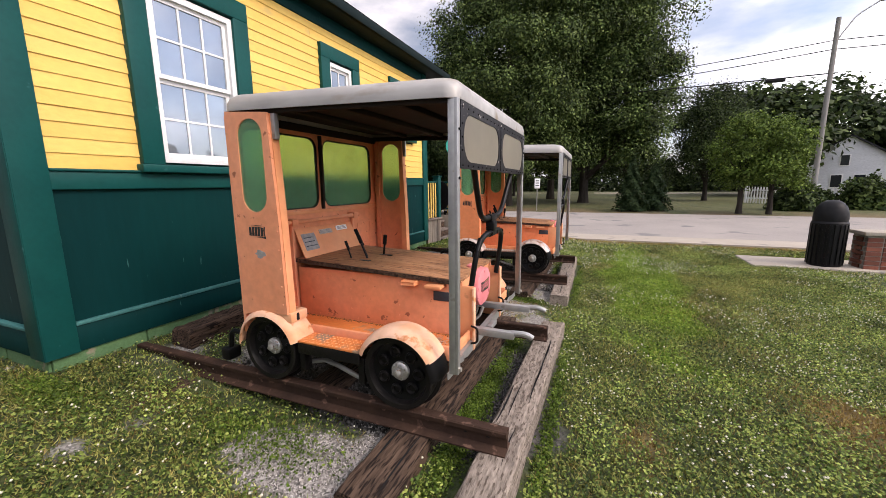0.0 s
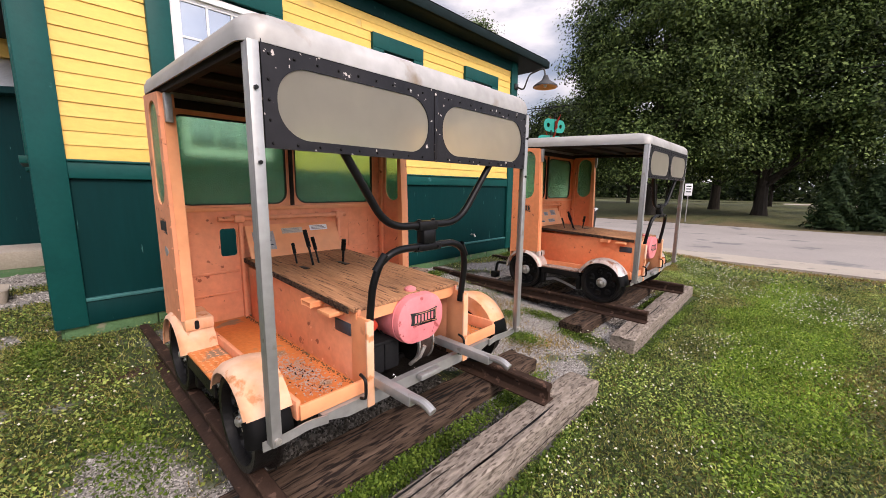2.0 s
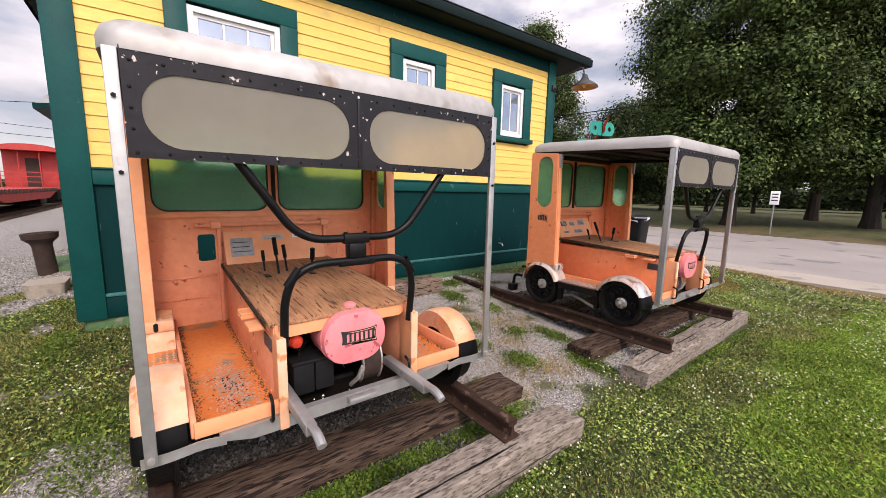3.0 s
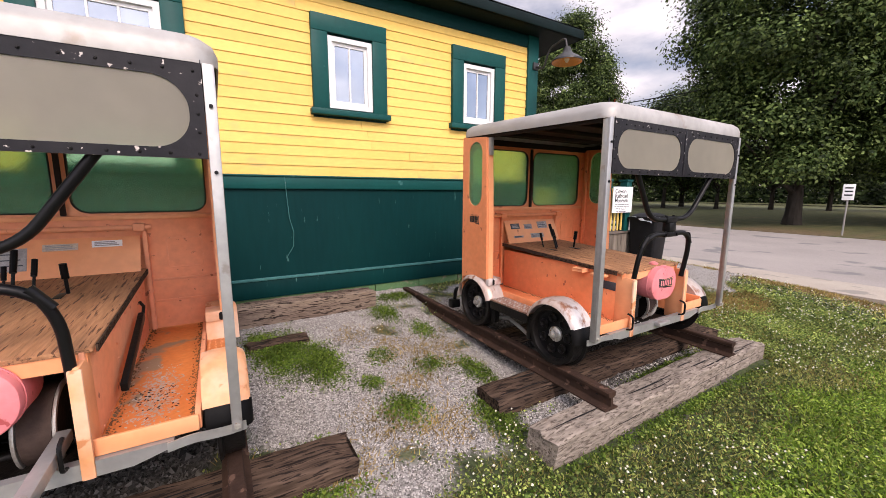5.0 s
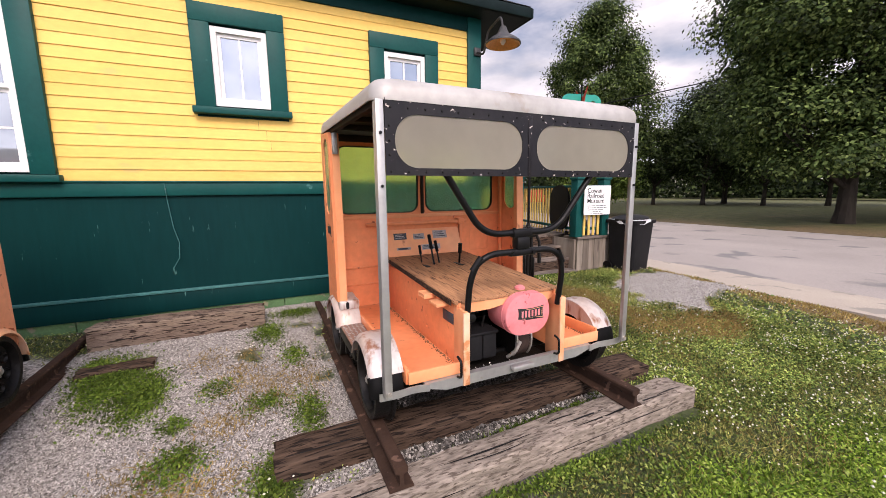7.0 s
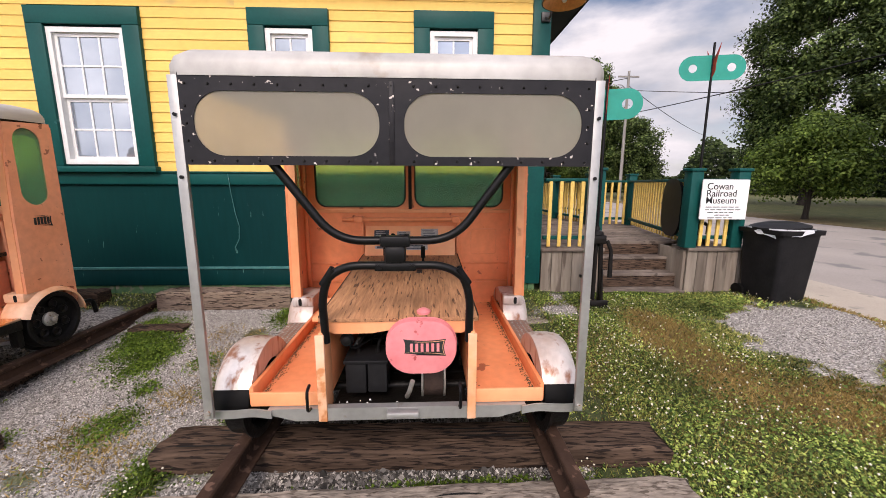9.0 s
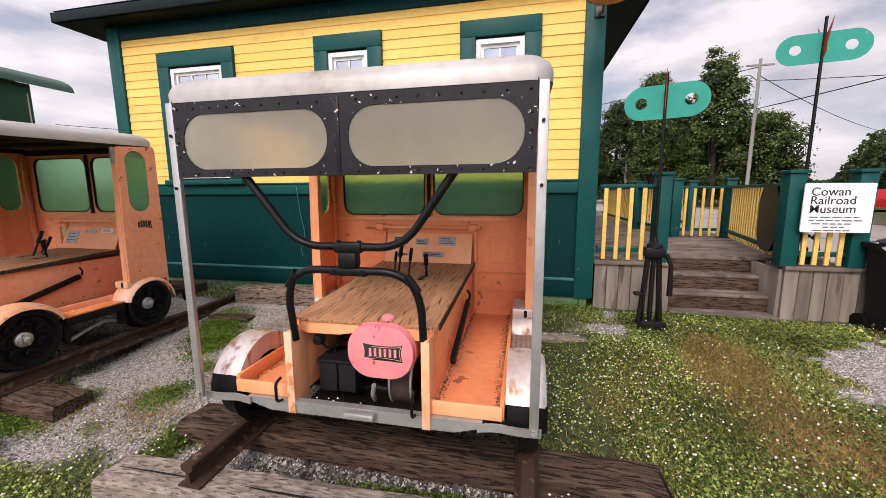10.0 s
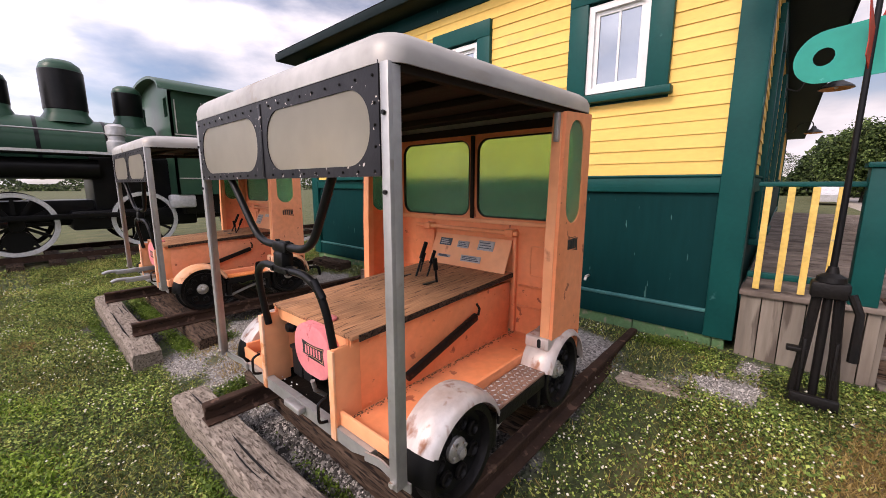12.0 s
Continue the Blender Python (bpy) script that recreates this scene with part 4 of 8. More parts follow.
    # engine box: sides, front cheeks, back
    for s in (-1, 1):
        y = s * 0.322
        P("engine_side", bx((-0.62, y - 0.008, 0.47), (0.66, y + 0.008, 0.835), 0.003), ORANGE, "riveted orange engine box side")
        rv = bmn()
        for x in [-0.55 + i * 0.11 for i in range(11)]:
            for z in (0.50, 0.79):
                rod(rv, (x, y + s * 0.006, z), (x, y + s * 0.0125, z), 0.007, 0.004, 6)
        for x in (-0.16, 0.22):
            for z in (0.57, 0.64, 0.71):
                rod(rv, (x, y + s * 0.006, z), (x, y + s * 0.0125, z), 0.007, 0.004, 6)
        tagged(part("rivets", rv, ORANGE, car), kind="stuff")
        P("front_cheek", bx((0.60, y - 0.010, 0.42), (0.735, y + 0.010, 0.81), 0.005), ORANGE_PALE)
        P("cheek_flange", bx((0.728, y - 0.022, 0.41), (0.742, y + 0.016, 0.805), 0.004), FENDER_A)
        P("latch", tube(bmn(), rounded_path([(0.735, y - 0.055, 0.47), (0.775, y - 0.055, 0.48), (0.775, y - 0.055, 0.57), (0.735, y - 0.055, 0.58)], 0.02, 4), 0.007, 6), BLACK)
        P("lift_tab", bx((0.28, s * 0.335 - 0.002, 0.80), (0.37, s * 0.335 + s * 0.07 + 0.002, 0.822), 0.005) if s < 0 else bx((0.44, 0.325, 0.80), (0.5, 0.345, 0.83), 0.004), ORANGE_PALE)
        if s < 0:
            P("lift_tab", bx((0.44, -0.41, 0.792), (0.55, -0.333, 0.812), 0.005), ORANGE_PALE)
    P("side_plate", bx((0.47, -0.336, 0.70), (0.60, -0.329, 0.76), 0.003), DARKPLATE, "dark maker's plate")
    P("dash", bx((0.56, -0.12, 0.775), (0.60, 0.30, 0.828), 0.004), ORANGE)
    # long bar on the side of the engine box
    P("side_bar", box(bmn(), (-0.29, -0.014, -0.022), (0.29, 0.014, 0.022), Matrix.Translation((0.08, 0.365, 0.635)) @ Matrix.Rotation(radians(16), 4, "Y"), 0.006), IRON, "long black handle bar")
    P("bar_hook", tube(bmn(), [(-0.21, 0.37, 0.72), (-0.215, 0.375, 0.76), (-0.205, 0.36, 0.79)], 0.008, 6), IRON)

    # plywood deck
    dk = Matrix.Rotation(radians(2.6), 4, "Y")
    deck = P("plywood_deck", box(bmn(), (-0.61, -0.352, 0.0), (0.655, 0.352, 0.02), Matrix.Translation((0, 0, 0.858)) @ dk, 0.004), PLY, "delaminated bare plywood engine cover")
    P("deck_edge", box(bmn(), (-0.61, -0.359, -0.012), (0.62, -0.353, 0.016), Matrix.Translation((0, 0, 0.858)) @ dk), TIE_DARK, "", deck)
    P("deck_edge", box(bmn(), (-0.61, 0.353, -0.012), (0.62, 0.359, 0.016), Matrix.Translation((0, 0, 0.858)) @ dk), TIE_DARK, "", deck)
    lipo = [(-0.335, 0.0), (-0.28, -0.022), (-0.12, -0.02), (-0.05, -0.008), (0.05, -0.008), (0.12, -0.02), (0.28, -0.022), (0.335, 0.0), (0.335, 0.035), (-0.335, 0.035)]
    P("deck_lip", prism(bmn(), lipo, 0.012, Matrix.Translation((0.648, 0, 0.795)) @ Matrix.Rotation(radians(90), 4, "Z")), ORANGE_PALE, "orange lip under the front of the deck", deck)
    srng = random.Random(9)
    sb = bmn()
    for k in range(8):
        c_ = Vector((srng.uniform(0.66, 0.72), srng.uniform(-0.27, 0.05), 0.461))
        r_ = srng.uniform(0.003, 0.007)
        vs = [sb.verts.new(c_ + Vector(d_) * r_ * srng.uniform(0.5, 1.3)) for d_ in ((1, 0, 0), (0, 1, 0), (-1, 0, 0), (0, -1, 0), (0, 0, 1))]
        for i_ in range(4):
            sb.faces.new((vs[i_], vs[(i_ + 1) % 4], vs[4]))
    tagged(part("scraps", sb, SIGN, car, "white crumbs and scraps of paper", smooth=False), kind="stuff")
    # control levers
    for x, y, dx, ln, r in ((-0.16, -0.10, -0.10, 0.21, 0.009), (-0.15, 0.10, 0.02, 0.15, 0.010), (-0.26, -0.16, -0.05, 0.13, 0.007), (-0.20, -0.04, -0.08, 0.16, 0.008)):
        lv = P("lever", rod(bmn(), (x, y, 0.865), (x + dx, y, 0.88 + ln), r * 0.8), BLACK)
        P("grip", rod(bmn(), (x + dx * 0.55, y, 0.88 + ln * 0.55), (x + dx * 1.05, y, 0.88 + ln * 1.04), r * 1.5, seg=10), RUBBER, "", lv)
    P("lever_slot", bx((-0.32, -0.19, 0.868), (-0.10, -0.155, 0.8865), 0.002), BLACK)
    P("lever_slot", bx((-0.28, 0.06, 0.868), (-0.06, 0.095, 0.886), 0.002), BLACK)

    # engine bay: battery, block, belt wheel, exhaust
    P("engine_block", bx((-0.30, -0.18, 0.40), (0.30, 0.16, 0.72), 0.02), ENGINE)
    bat = P("battery", bx((0.46, -0.25, 0.47), (0.62, -0.155, 0.615), 0.008), BIN, "black battery with two cell boxes and a lid")
    P("cell_box", bx((0.46, -0.150, 0.47), (0.617, -0.06, 0.615), 0.008), BIN, "", bat)
    P("lid", bx((0.452, -0.257, 0.615), (0.628, -0.053, 0.635), 0.006), BIN, "", bat)
    for y in (-0.20, -0.11):
        P("battery_terminal", rod(bmn(), (0.54, y, 0.635), (0.54, y, 0.655), 0.010), IRON, "", bat)
        P("battery_cable", tube(bmn(), rounded_path([(0.54, y, 0.655), (0.545, y + 0.01, 0.70), (0.46, y + 0.05, 0.73), (0.36, y + 0.06, 0.70)], 0.03), 0.008, 8), RUBBER)
    # carburettor, intake pipe and cylinder fins behind the battery
    P("carburettor", lathe(bmn(), [(0.001, -0.05), (0.030, -0.05), (0.034, -0.02), (0.028, 0.0), (0.038, 0.01), (0.038, 0.035), (0.001, 0.045)], Matrix.Translation((0.42, -0.10, 0.735)), 16), IRON)
    P("intake_pipe", tube(bmn(), rounded_path([(0.42, -0.10, 0.74), (0.38, -0.02, 0.76), (0.30, 0.0, 0.74)], 0.03), 0.020, 10), IRON)
    for k in range(6):
        P("cooling_fin", bx((0.28, -0.17, 0.52 + 0.032 * k), (0.35, 0.15, 0.53 + 0.032 * k), 0.003), ENGINE)
    P("fuel_line", tube(bmn(), rounded_path([(0.60, -0.235, 0.72), (0.59, -0.22, 0.67), (0.50, -0.14, 0.69), (0.44, -0.11, 0.71)], 0.03), 0.005, 6), BLACK)
    P("filter_neck", rod(bmn(), (0.60, -0.235, 0.755), (0.60, -0.235, 0.80), 0.013), HUB)
    turn = Matrix.Translation((0.45, 0.155, 0.52)) @ Matrix.Rotation(radians(90), 4, "X")
    wheel_ = P("belt_wheel", lathe(bmn(), [(0.02, -0.055), (0.138, -0.055), (0.138, 0.055), (0.02, 0.055)], turn, 32), ENGINE, "black belt wheel with pale rims")
    P("belt", ring(bmn(), [(0.137, -0.046), (0.146, -0.044), (0.146, 0.044), (0.137, 0.046)], turn, 32), TERRA, "dull brown drive belt", wheel_)
    for k in (-1, 1):
        P("rim", ring(bmn(), [(0.136, k * 0.058), (0.152, k * 0.058), (0.154, k * 0.053), (0.152, k * 0.048), (0.136, k * 0.048)][::k], turn, 32), HUB, "bare pale metal rim", wheel_)
    P("choke_bulb", lathe(bmn(), [(0.001, -0.03), (0.022, -0.025), (0.032, 0.0), (0.022, 0.025), (0.001, 0.03)], Matrix.Translation((0.62, -0.235, 0.735)) @ Matrix.Rotation(radians(90), 4, "Y"), 14), RED if fender is FENDER_A else BLACK)
    P("crank_lever", tube(bmn(), [(0.60, 0.03, 0.44), (0.66, 0.045, 0.50), (0.68, 0.06, 0.56)], 0.011, 8), HUB)
    P("engine_floor", bx((-0.58, -0.31, 0.40), (0.66, 0.31, 0.415)), ENGINE)

    # fuel tank, an upright oval drum
    tank = part("fuel_tank", prism(bmn(), stadium(0, 0, 0.31, 0.245, 10, 0.115), 0.20, Matrix.Translation((0.50, tank_y, 0.725)) @ Matrix.Rotation(radians(90), 4, "Z") @ Matrix.Rotation(radians(180), 4, "Z")), tank_mat, car, "faded pink oval fuel tank")
    bv = bmesh.new()
    bv.from_mesh(tank.data)
    rim = [e for e in bv.edges if len(e.link_faces) == 2 and e.calc_face_angle(0) > 1.2]
    bmesh.ops.bevel(bv, geom=rim, offset=0.009, segments=2, affect="EDGES", profile=0.5)
    bv.to_mesh(tank.data)
    bv.free()
    smooth_by_angle(tank.data)
    P("tank_cap", lathe(bmn(), [(0.001, 0.0), (0.030, 0.0), (0.032, 0.016), (0.024, 0.022), (0.012, 0.028), (0.001, 0.029)], Matrix.Translation((0.60, tank_y + 0.01, 0.845)), 16), tank_mat, "", tank)
    P("tank_seam", prism(bmn(), stadium(0, 0, 0.316, 0.251, 10, 0.118), 0.006, Matrix.Translation((0.66, tank_y, 0.725)) @ Matrix.Rotation(radians(90), 4, "Z"), [stadium(0, 0, 0.30, 0.235, 10, 0.112)]), tank_mat, "", tank)
    emblem(tank, Matrix.Translation((0.7015, tank_y + 0.015, 0.728)) @ Matrix.Rotation(radians(90), 4, "Z"), 0.185, 0.078)

    # rear wall with two windows, low panels and a pipe rail
    RX = -0.64
    rot = Matrix.Translation((RX, 0, 0)) @ Matrix.Rotation(radians(90), 4, "Z")
    w1, w2 = stadium(-0.368, 1.515, 0.665, 0.52, 6, 0.08), stadium(0.368, 1.515, 0.665, 0.52, 6, 0.08)
    holes = [w1, w2] + ([stadium(-0.43, 1.01, 0.10, 0.18, 4, 0.02)] if hole else [])
    P("rear_wall", prism(bmn(), [(-HALF, 0.50), (HALF, 0.50), (HALF, 1.83), (-HALF, 1.83)], 0.018, rot, holes), ORANGE, "orange sheet steel rear wall", smooth=False)
    for c in (-0.368, 0.368):
        wn_ = P("rear_window_seal", prism(bmn(), stadium(c, 1.515, 0.672, 0.527, 6, 0.083), 0.022, rot @ Matrix.Translation((0, -0.002, 0)), [stadium(c, 1.515, 0.656, 0.511, 6, 0.077)]), ROOF_UNDER, "thin dark brown window edge", smooth=False)
        P("rear_window", prism(bmn(), stadium(c, 1.515, 0.66, 0.515, 6, 0.078), 0.004, rot @ Matrix.Translation((0, 0.008, 0))), GREEN_PLEX, "hazy green plastic pane", wn_, smooth=False)
    P("window_sill_strip", bx((RX, -0.76, 1.212), (RX + 0.022, 0.76, 1.238), 0.004), ORANGE_PALE)
    P("centre_strip", bx((RX, -0.012, 1.24), (RX + 0.022, 0.012, 1.80), 0.003), ROOF_UNDER)
    P("pipe_rail", rod(bmn(), (RX + 0.055, -0.50, 1.165), (RX + 0.055, 0.40, 1.165), 0.016), ORANGE)
    for y in (-0.38, 0.34):
        P("pipe_clamp", bx((RX, y - 0.03, 1.14), (RX + 0.078, y + 0.03, 1.19), 0.008), ORANGE)
    for y in (-0.36, 0.36):
        P("wall_flange", bx((RX, y - 0.012, 0.50), (RX + 0.03, y + 0.012, 1.14), 0.004), ORANGE)
    for s in (-1, 1):
        for z in (0.68, 0.82):
            P("press_rib", bx((RX, min(s * 0.38, s * 0.76), z - 0.008), (RX + 0.012, max(s * 0.38, s * 0.76), z + 0.008), 0.005), ORANGE)
        P("press_panel", prism(bmn(), stadium(s * 0.56, 0.99, 0.20, 0.20, 5, 0.02), 0.006, rot @ Matrix.Translation((0, -0.004, 0)), [stadium(s * 0.56, 0.99, 0.185, 0.185, 5, 0.015)]), ORANGE) if s > 0 else None
    # sloping instrument board with data plates
    slope = Matrix.Translation((-0.525, 0, 0.885)) @ Matrix.Rotation(radians(-24), 4, "Y")
    P("instrument_board", box(bmn(), (-0.012, -0.335, 0.0), (0.0, 0.335, 0.25), slope, 0.004), ORANGE_PALE, "sloping orange instrument board")
    for y0, y1, z0, z1, mt in ((-0.30, -0.16, 0.07, 0.20, PLATE), (-0.10, 0.05, 0.175, 0.215, TAGPLATE), (0.11, 0.25, 0.185, 0.225, SIGN)) if fender is FENDER_A else ((-0.27, -0.16, 0.16, 0.215, DARKPLATE), (-0.10, 0.0, 0.155, 0.205, PLATE), (0.08, 0.21, 0.155, 0.225, PLATE), (-0.04, 0.13, 0.06, 0.105, PLATE), (-0.26, -0.14, 0.07, 0.09, PLATE)):
        pl = P("data_plate", box(bmn(), (0.0, y0, z0), (0.004, y1, z1), slope, 0.001), mt, "small metal data plate")
        for k in range(3):
            z = z0 + (z1 - z0) * (0.25 + 0.25 * k)
            P("text_bar", box(bmn(), (0.004, y0 + 0.012, z - 0.003), (0.0048, y1 - 0.014 - 0.01 * k, z + 0.003), slope), DARKPLATE if mt is PLATE else PLATE, "", pl, smooth=False)

    # side wings of the cab with tall oval windows
    for s in (-1, 1):
        wm = Matrix.Translation((0, s * HALF - 0.009, 0))
        out = [(-0.64, 0.62), (-0.52, 0.655), (-0.28, 0.66), (-0.29, 1.20), (-0.32, 1.825), (-0.64, 1.85)]
        oval = stadium(-0.46, 1.535, 0.19, 0.53, 10)
        wing = P("side_wing", prism(bmn(), out, 0.018, wm, [oval]), ORANGE, "orange cab side with an oval window", smooth=False)
        P("oval_window", prism(bmn(), stadium(-0.46, 1.535, 0.20, 0.54, 10), 0.004, Matrix.Translation((0, s * HALF - 0.002, 0))), GREEN_PLEX, "hazy green plastic pane", wing, smooth=False)
        # folded edge facing forward
        P("wing_edge", prism(bmn(), [(-0.325, 0.66), (-0.275, 0.66), (-0.285, 1.20), (-0.312, 1.82), (-0.345, 1.82)], 0.05, Matrix.Translation((0, s * HALF - (0.059 if s > 0 else -0.009), 0))), ORANGE_PALE, "", wing)
        P("corner_angle", bx((-0.62, s * 0.765 - 0.012, 0.55), (-0.58, s * 0.765 + 0.012, 1.82), 0.004), ORANGE)
        emblem(wing, Matrix.Translation((-0.47, s * (HALF + 0.0105), 1.155)) @ (Matrix.Rotation(radians(180), 4, "Z") if s > 0 else Matrix()), 0.15, 0.085)
        if fender is FENDER_A and s < 0:
            b = bmn()
            b_out = [(math.cos(k * math.tau / 14) * (0.038 + 0.010 * math.sin(3 * k)), math.sin(k * math.tau / 14) * (0.024 + 0.006 * math.cos(5 * k))) for k in range(14)]
            P("bare_patch", prism(b, b_out, 0.002, Matrix.Translation((-0.45, -HALF - 0.0105, 1.02))), PLATE, "bare grey patch where a plate came off", wing, smooth=False)
        rv = bmn()
        for z in [0.72 + 0.11 * i for i in range(10)]:
            rod(rv, (-0.305, s * (HALF + 0.008), z), (-0.305, s * (HALF + 0.014), z), 0.006, 0.004, 6)
        tagged(part("rivets", rv, ORANGE, wing), kind="stuff")
        P("roof_hinge", bx((-0.312, s * 0.765 - 0.014, 1.68), (-0.282, s * 0.76 + 0.014, 1.82), 0.004), ALU)
        P("wing_foot", bx((-0.40, s * 0.72 - 0.07, 0.60), (-0.26, s * 0.72 + 0.07, 0.665), 0.012), fender)
        # no slot is cut: a dark plate paints the shade inside it
        P("foot_slot", prism(bmn(), stadium(0, 0, 0.022, 0.05, 6), 0.004, Matrix.Translation((-0.2585, s * 0.735, 0.632)) @ Matrix.Rotation(radians(90), 4, "Z")), SHADE_AND_FLAKE, smooth=False)
        links = bmn()
        for k in range(9):
            rr_ = Matrix.Translation((0.60, s * 0.70 + 0.004 * math.sin(k * 2.0), 0.40 - k * 0.019)) @ Matrix.Rotation(radians(90 * (k % 2)), 4, "Z")
            tube(links, [rr_ @ Vector(p) for p in ((-0.006, 0, 0.009), (0.006, 0, 0.009), (0.006, 0, -0.012), (-0.006, 0, -0.012), (-0.006, 0, 0.009))], 0.002, 5)
        tagged(part("safety_chain", links, IRON, car, "short rusty chain hanging by the wheel"), kind="stuff")

    # front posts, thin angle section
    for s in (-1, 1):
        y = s * 0.768
        post = P("front_post", box(bmn(), (0.785, y - 0.018, 0.475), (0.803, y + 0.018, 1.805), None, 0.003), ALU, "grey aluminium front post")
        P("post_flange", box(bmn(), (0.755, y + s * 0.0145 - 0.003, 0.475), (0.788, y + s * 0.0145 + 0.003, 1.80), None, 0.001), ALU, "", post)
        P("post_bolt", rod(bmn(), (0.80, y, 0.50), (0.815, y, 0.50), 0.012, seg=6), HUB, "", post)
        for z in (1.45, 1.67):
            P("post_bolt", rod(bmn(), (0.80, y, z), (0.811, y, z), 0.007, seg=6), BLACK, "", post)

    # windscreen visor, chipped black frame with two milky panes
    vm = Matrix.Translation((0.806, 0, -0.05)) @ Matrix.Rotation(radians(90), 4, "Z")
    v1, v2 = stadium(-0.375, 1.69, 0.66, 0.225, 10, 0.105), stadium(0.375, 1.69, 0.66, 0.225, 10, 0.105)
    vis = P("visor", prism(bmn(), [(-0.748, 1.545), (0.748, 1.545), (0.748, 1.862), (-0.748, 1.862)], 0.012, vm, [v1, v2]), VISOR, "chipped black sheet steel visor frame", smooth=False)
    for c in (-0.375, 0.375):
        P("visor_pane", prism(bmn(), stadium(c, 1.69, 0.67, 0.235, 10, 0.11), 0.004, vm @ Matrix.Translation((0, 0.004, 0))), GREY_PLEX, "milky grey plastic pane", vis, smooth=False)
    rv = bmn()
    for i in range(19):
        y = -0.725 + i * 0.0805
        for z in (1.51, 1.775):
            rod(rv, (0.806, y, z), (0.811, y, z), 0.0055, 0.003, 6)
    for z in (1.58, 1.64, 1.70):
        for y in (-0.73, 0.0, 0.73):
            rod(rv, (0.806, y, z), (0.811, y, z), 0.0055, 0.003, 6)
    tagged(part("rivets", rv, IRON, vis), kind="stuff")
    P("visor_strip", bx((0.806, -0.010, 1.50), (0.810, 0.010, 1.79), 0.002), VISOR, "", vis)

    # black steering frame: hoop, clamp block, branching bars up to the visor
    P("grab_hoop", tube(bmn(), rounded_path([(0.705, -0.305, 0.76), (0.742, -0.305, 1.01), (0.755, -0.24, 1.105), (0.755, 0.24, 1.105), (0.742, 0.305, 1.01), (0.705, 0.305, 0.76)], 0.10, 8), 0.017, 12), BLACK, "black tubular grab hoop")
    P("clamp_plate", bx((0.725, -0.085, 1.083), (0.772, 0.085, 1.118), 0.008), BLACK)
    P("clamp_block", bx((0.72, -0.042, 1.115), (0.78, 0.042, 1.185), 0.014), BLACK)
    P("clamp_plate", bx((0.725, -0.06, 1.18), (0.772, 0.06, 1.225), 0.008), BLACK)
    for y in (-0.065, 0.065):
        P("clamp_bolt", rod(bmn(), (0.77, y, 1.10), (0.779, y, 1.10), 0.012, seg=6), BLACK)
        P("clamp_bolt", rod(bmn(), (0.749, y * 0.7, 1.22), (0.749, y * 0.7, 1.232), 0.01, seg=6), BLACK)
    P("visor_brace", tube(bmn(), rounded_path([(0.775, -0.47, 1.53), (0.748, -0.235, 1.205), (0.748, 0.235, 1.205), (0.775, 0.47, 1.53)], 0.11, 8), 0.017, 12), BLACK, "black tubular brace up to the visor")

    # roof, domed sheet with rounded corners, brown boards below
    rf = bmn()
    ol = stadium(0, 0, 1.47, 1.60, 6, 0.075)
    rings = []
    for inset, z in ((0.0, 1.835), (0.0, 1.875), (0.012, 1.905), (0.04, 1.928), (0.10, 1.944), (0.30, 1.957), (0.60, 1.962)):
        rings.append([rf.verts.new((x * (1 - inset / 0.735), y * (1 - inset / 0.80), z)) for x, y in ol])
    n = len(ol)
    for p, q in zip(rings, rings[1:]):
        for i in range(n):
            rf.faces.new((p[i], p[(i + 1) % n], q[(i + 1) % n], q[i]))
    rf.faces.new(rings[-1])
    inner = [[rf.verts.new((x * k, y * k, z)) for x, y in ol] for k, z in ((0.992, 1.835), (0.985, 1.89))]
    for i in range(n):
        rf.faces.new((rings[0][(i + 1) % n], rings[0][i], inner[0][i], inner[0][(i + 1) % n]))
        rf.faces.new((inner[0][(i + 1) % n], inner[0][i], inner[1][i], inner[1][(i + 1) % n]))
    rf.faces.new(inner[1][::-1])
    rfo = P("roof", rf, ROOF_ALU, "weathered grey sheet roof with rounded corners")
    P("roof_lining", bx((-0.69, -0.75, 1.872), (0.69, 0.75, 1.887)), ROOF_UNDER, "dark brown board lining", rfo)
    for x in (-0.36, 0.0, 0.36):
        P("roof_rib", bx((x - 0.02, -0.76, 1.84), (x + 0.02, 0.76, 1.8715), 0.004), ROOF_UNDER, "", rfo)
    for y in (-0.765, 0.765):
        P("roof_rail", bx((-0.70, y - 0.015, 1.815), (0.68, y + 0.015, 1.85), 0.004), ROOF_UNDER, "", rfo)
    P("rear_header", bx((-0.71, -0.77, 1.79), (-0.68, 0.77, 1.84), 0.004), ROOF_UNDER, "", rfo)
    if fender is FENDER_C:
        P("roof_seam", bx((0.60, -0.70, 1.925), (0.612, 0.70, 1.935)), ALU, "", rfo)
    lean = Matrix.Translation((0.010, 0, -0.006)) @ Matrix.Rotation(radians(2.0), 4, "Y")
    for ob in (rfo, *rfo.children):
        ob.data.transform(lean)
    # carrying handles drawn out to the front
    if handles:
        for y in (-0.29, 0.235):
            h = P("carry_handle", box(bmn(), (0.60, y - 0.022, 0.50), (0.98, y + 0.022, 0.545), None, 0.006), ALU, "grey aluminium carrying handle pulled out")
            P("handle_grip", tube(bmn(), rounded_path([(0.96, y, 0.535), (1.05, y, 0.54), (1.09, y, 0.52)], 0.03), 0.018, 10), ALU, "", h)
    return car


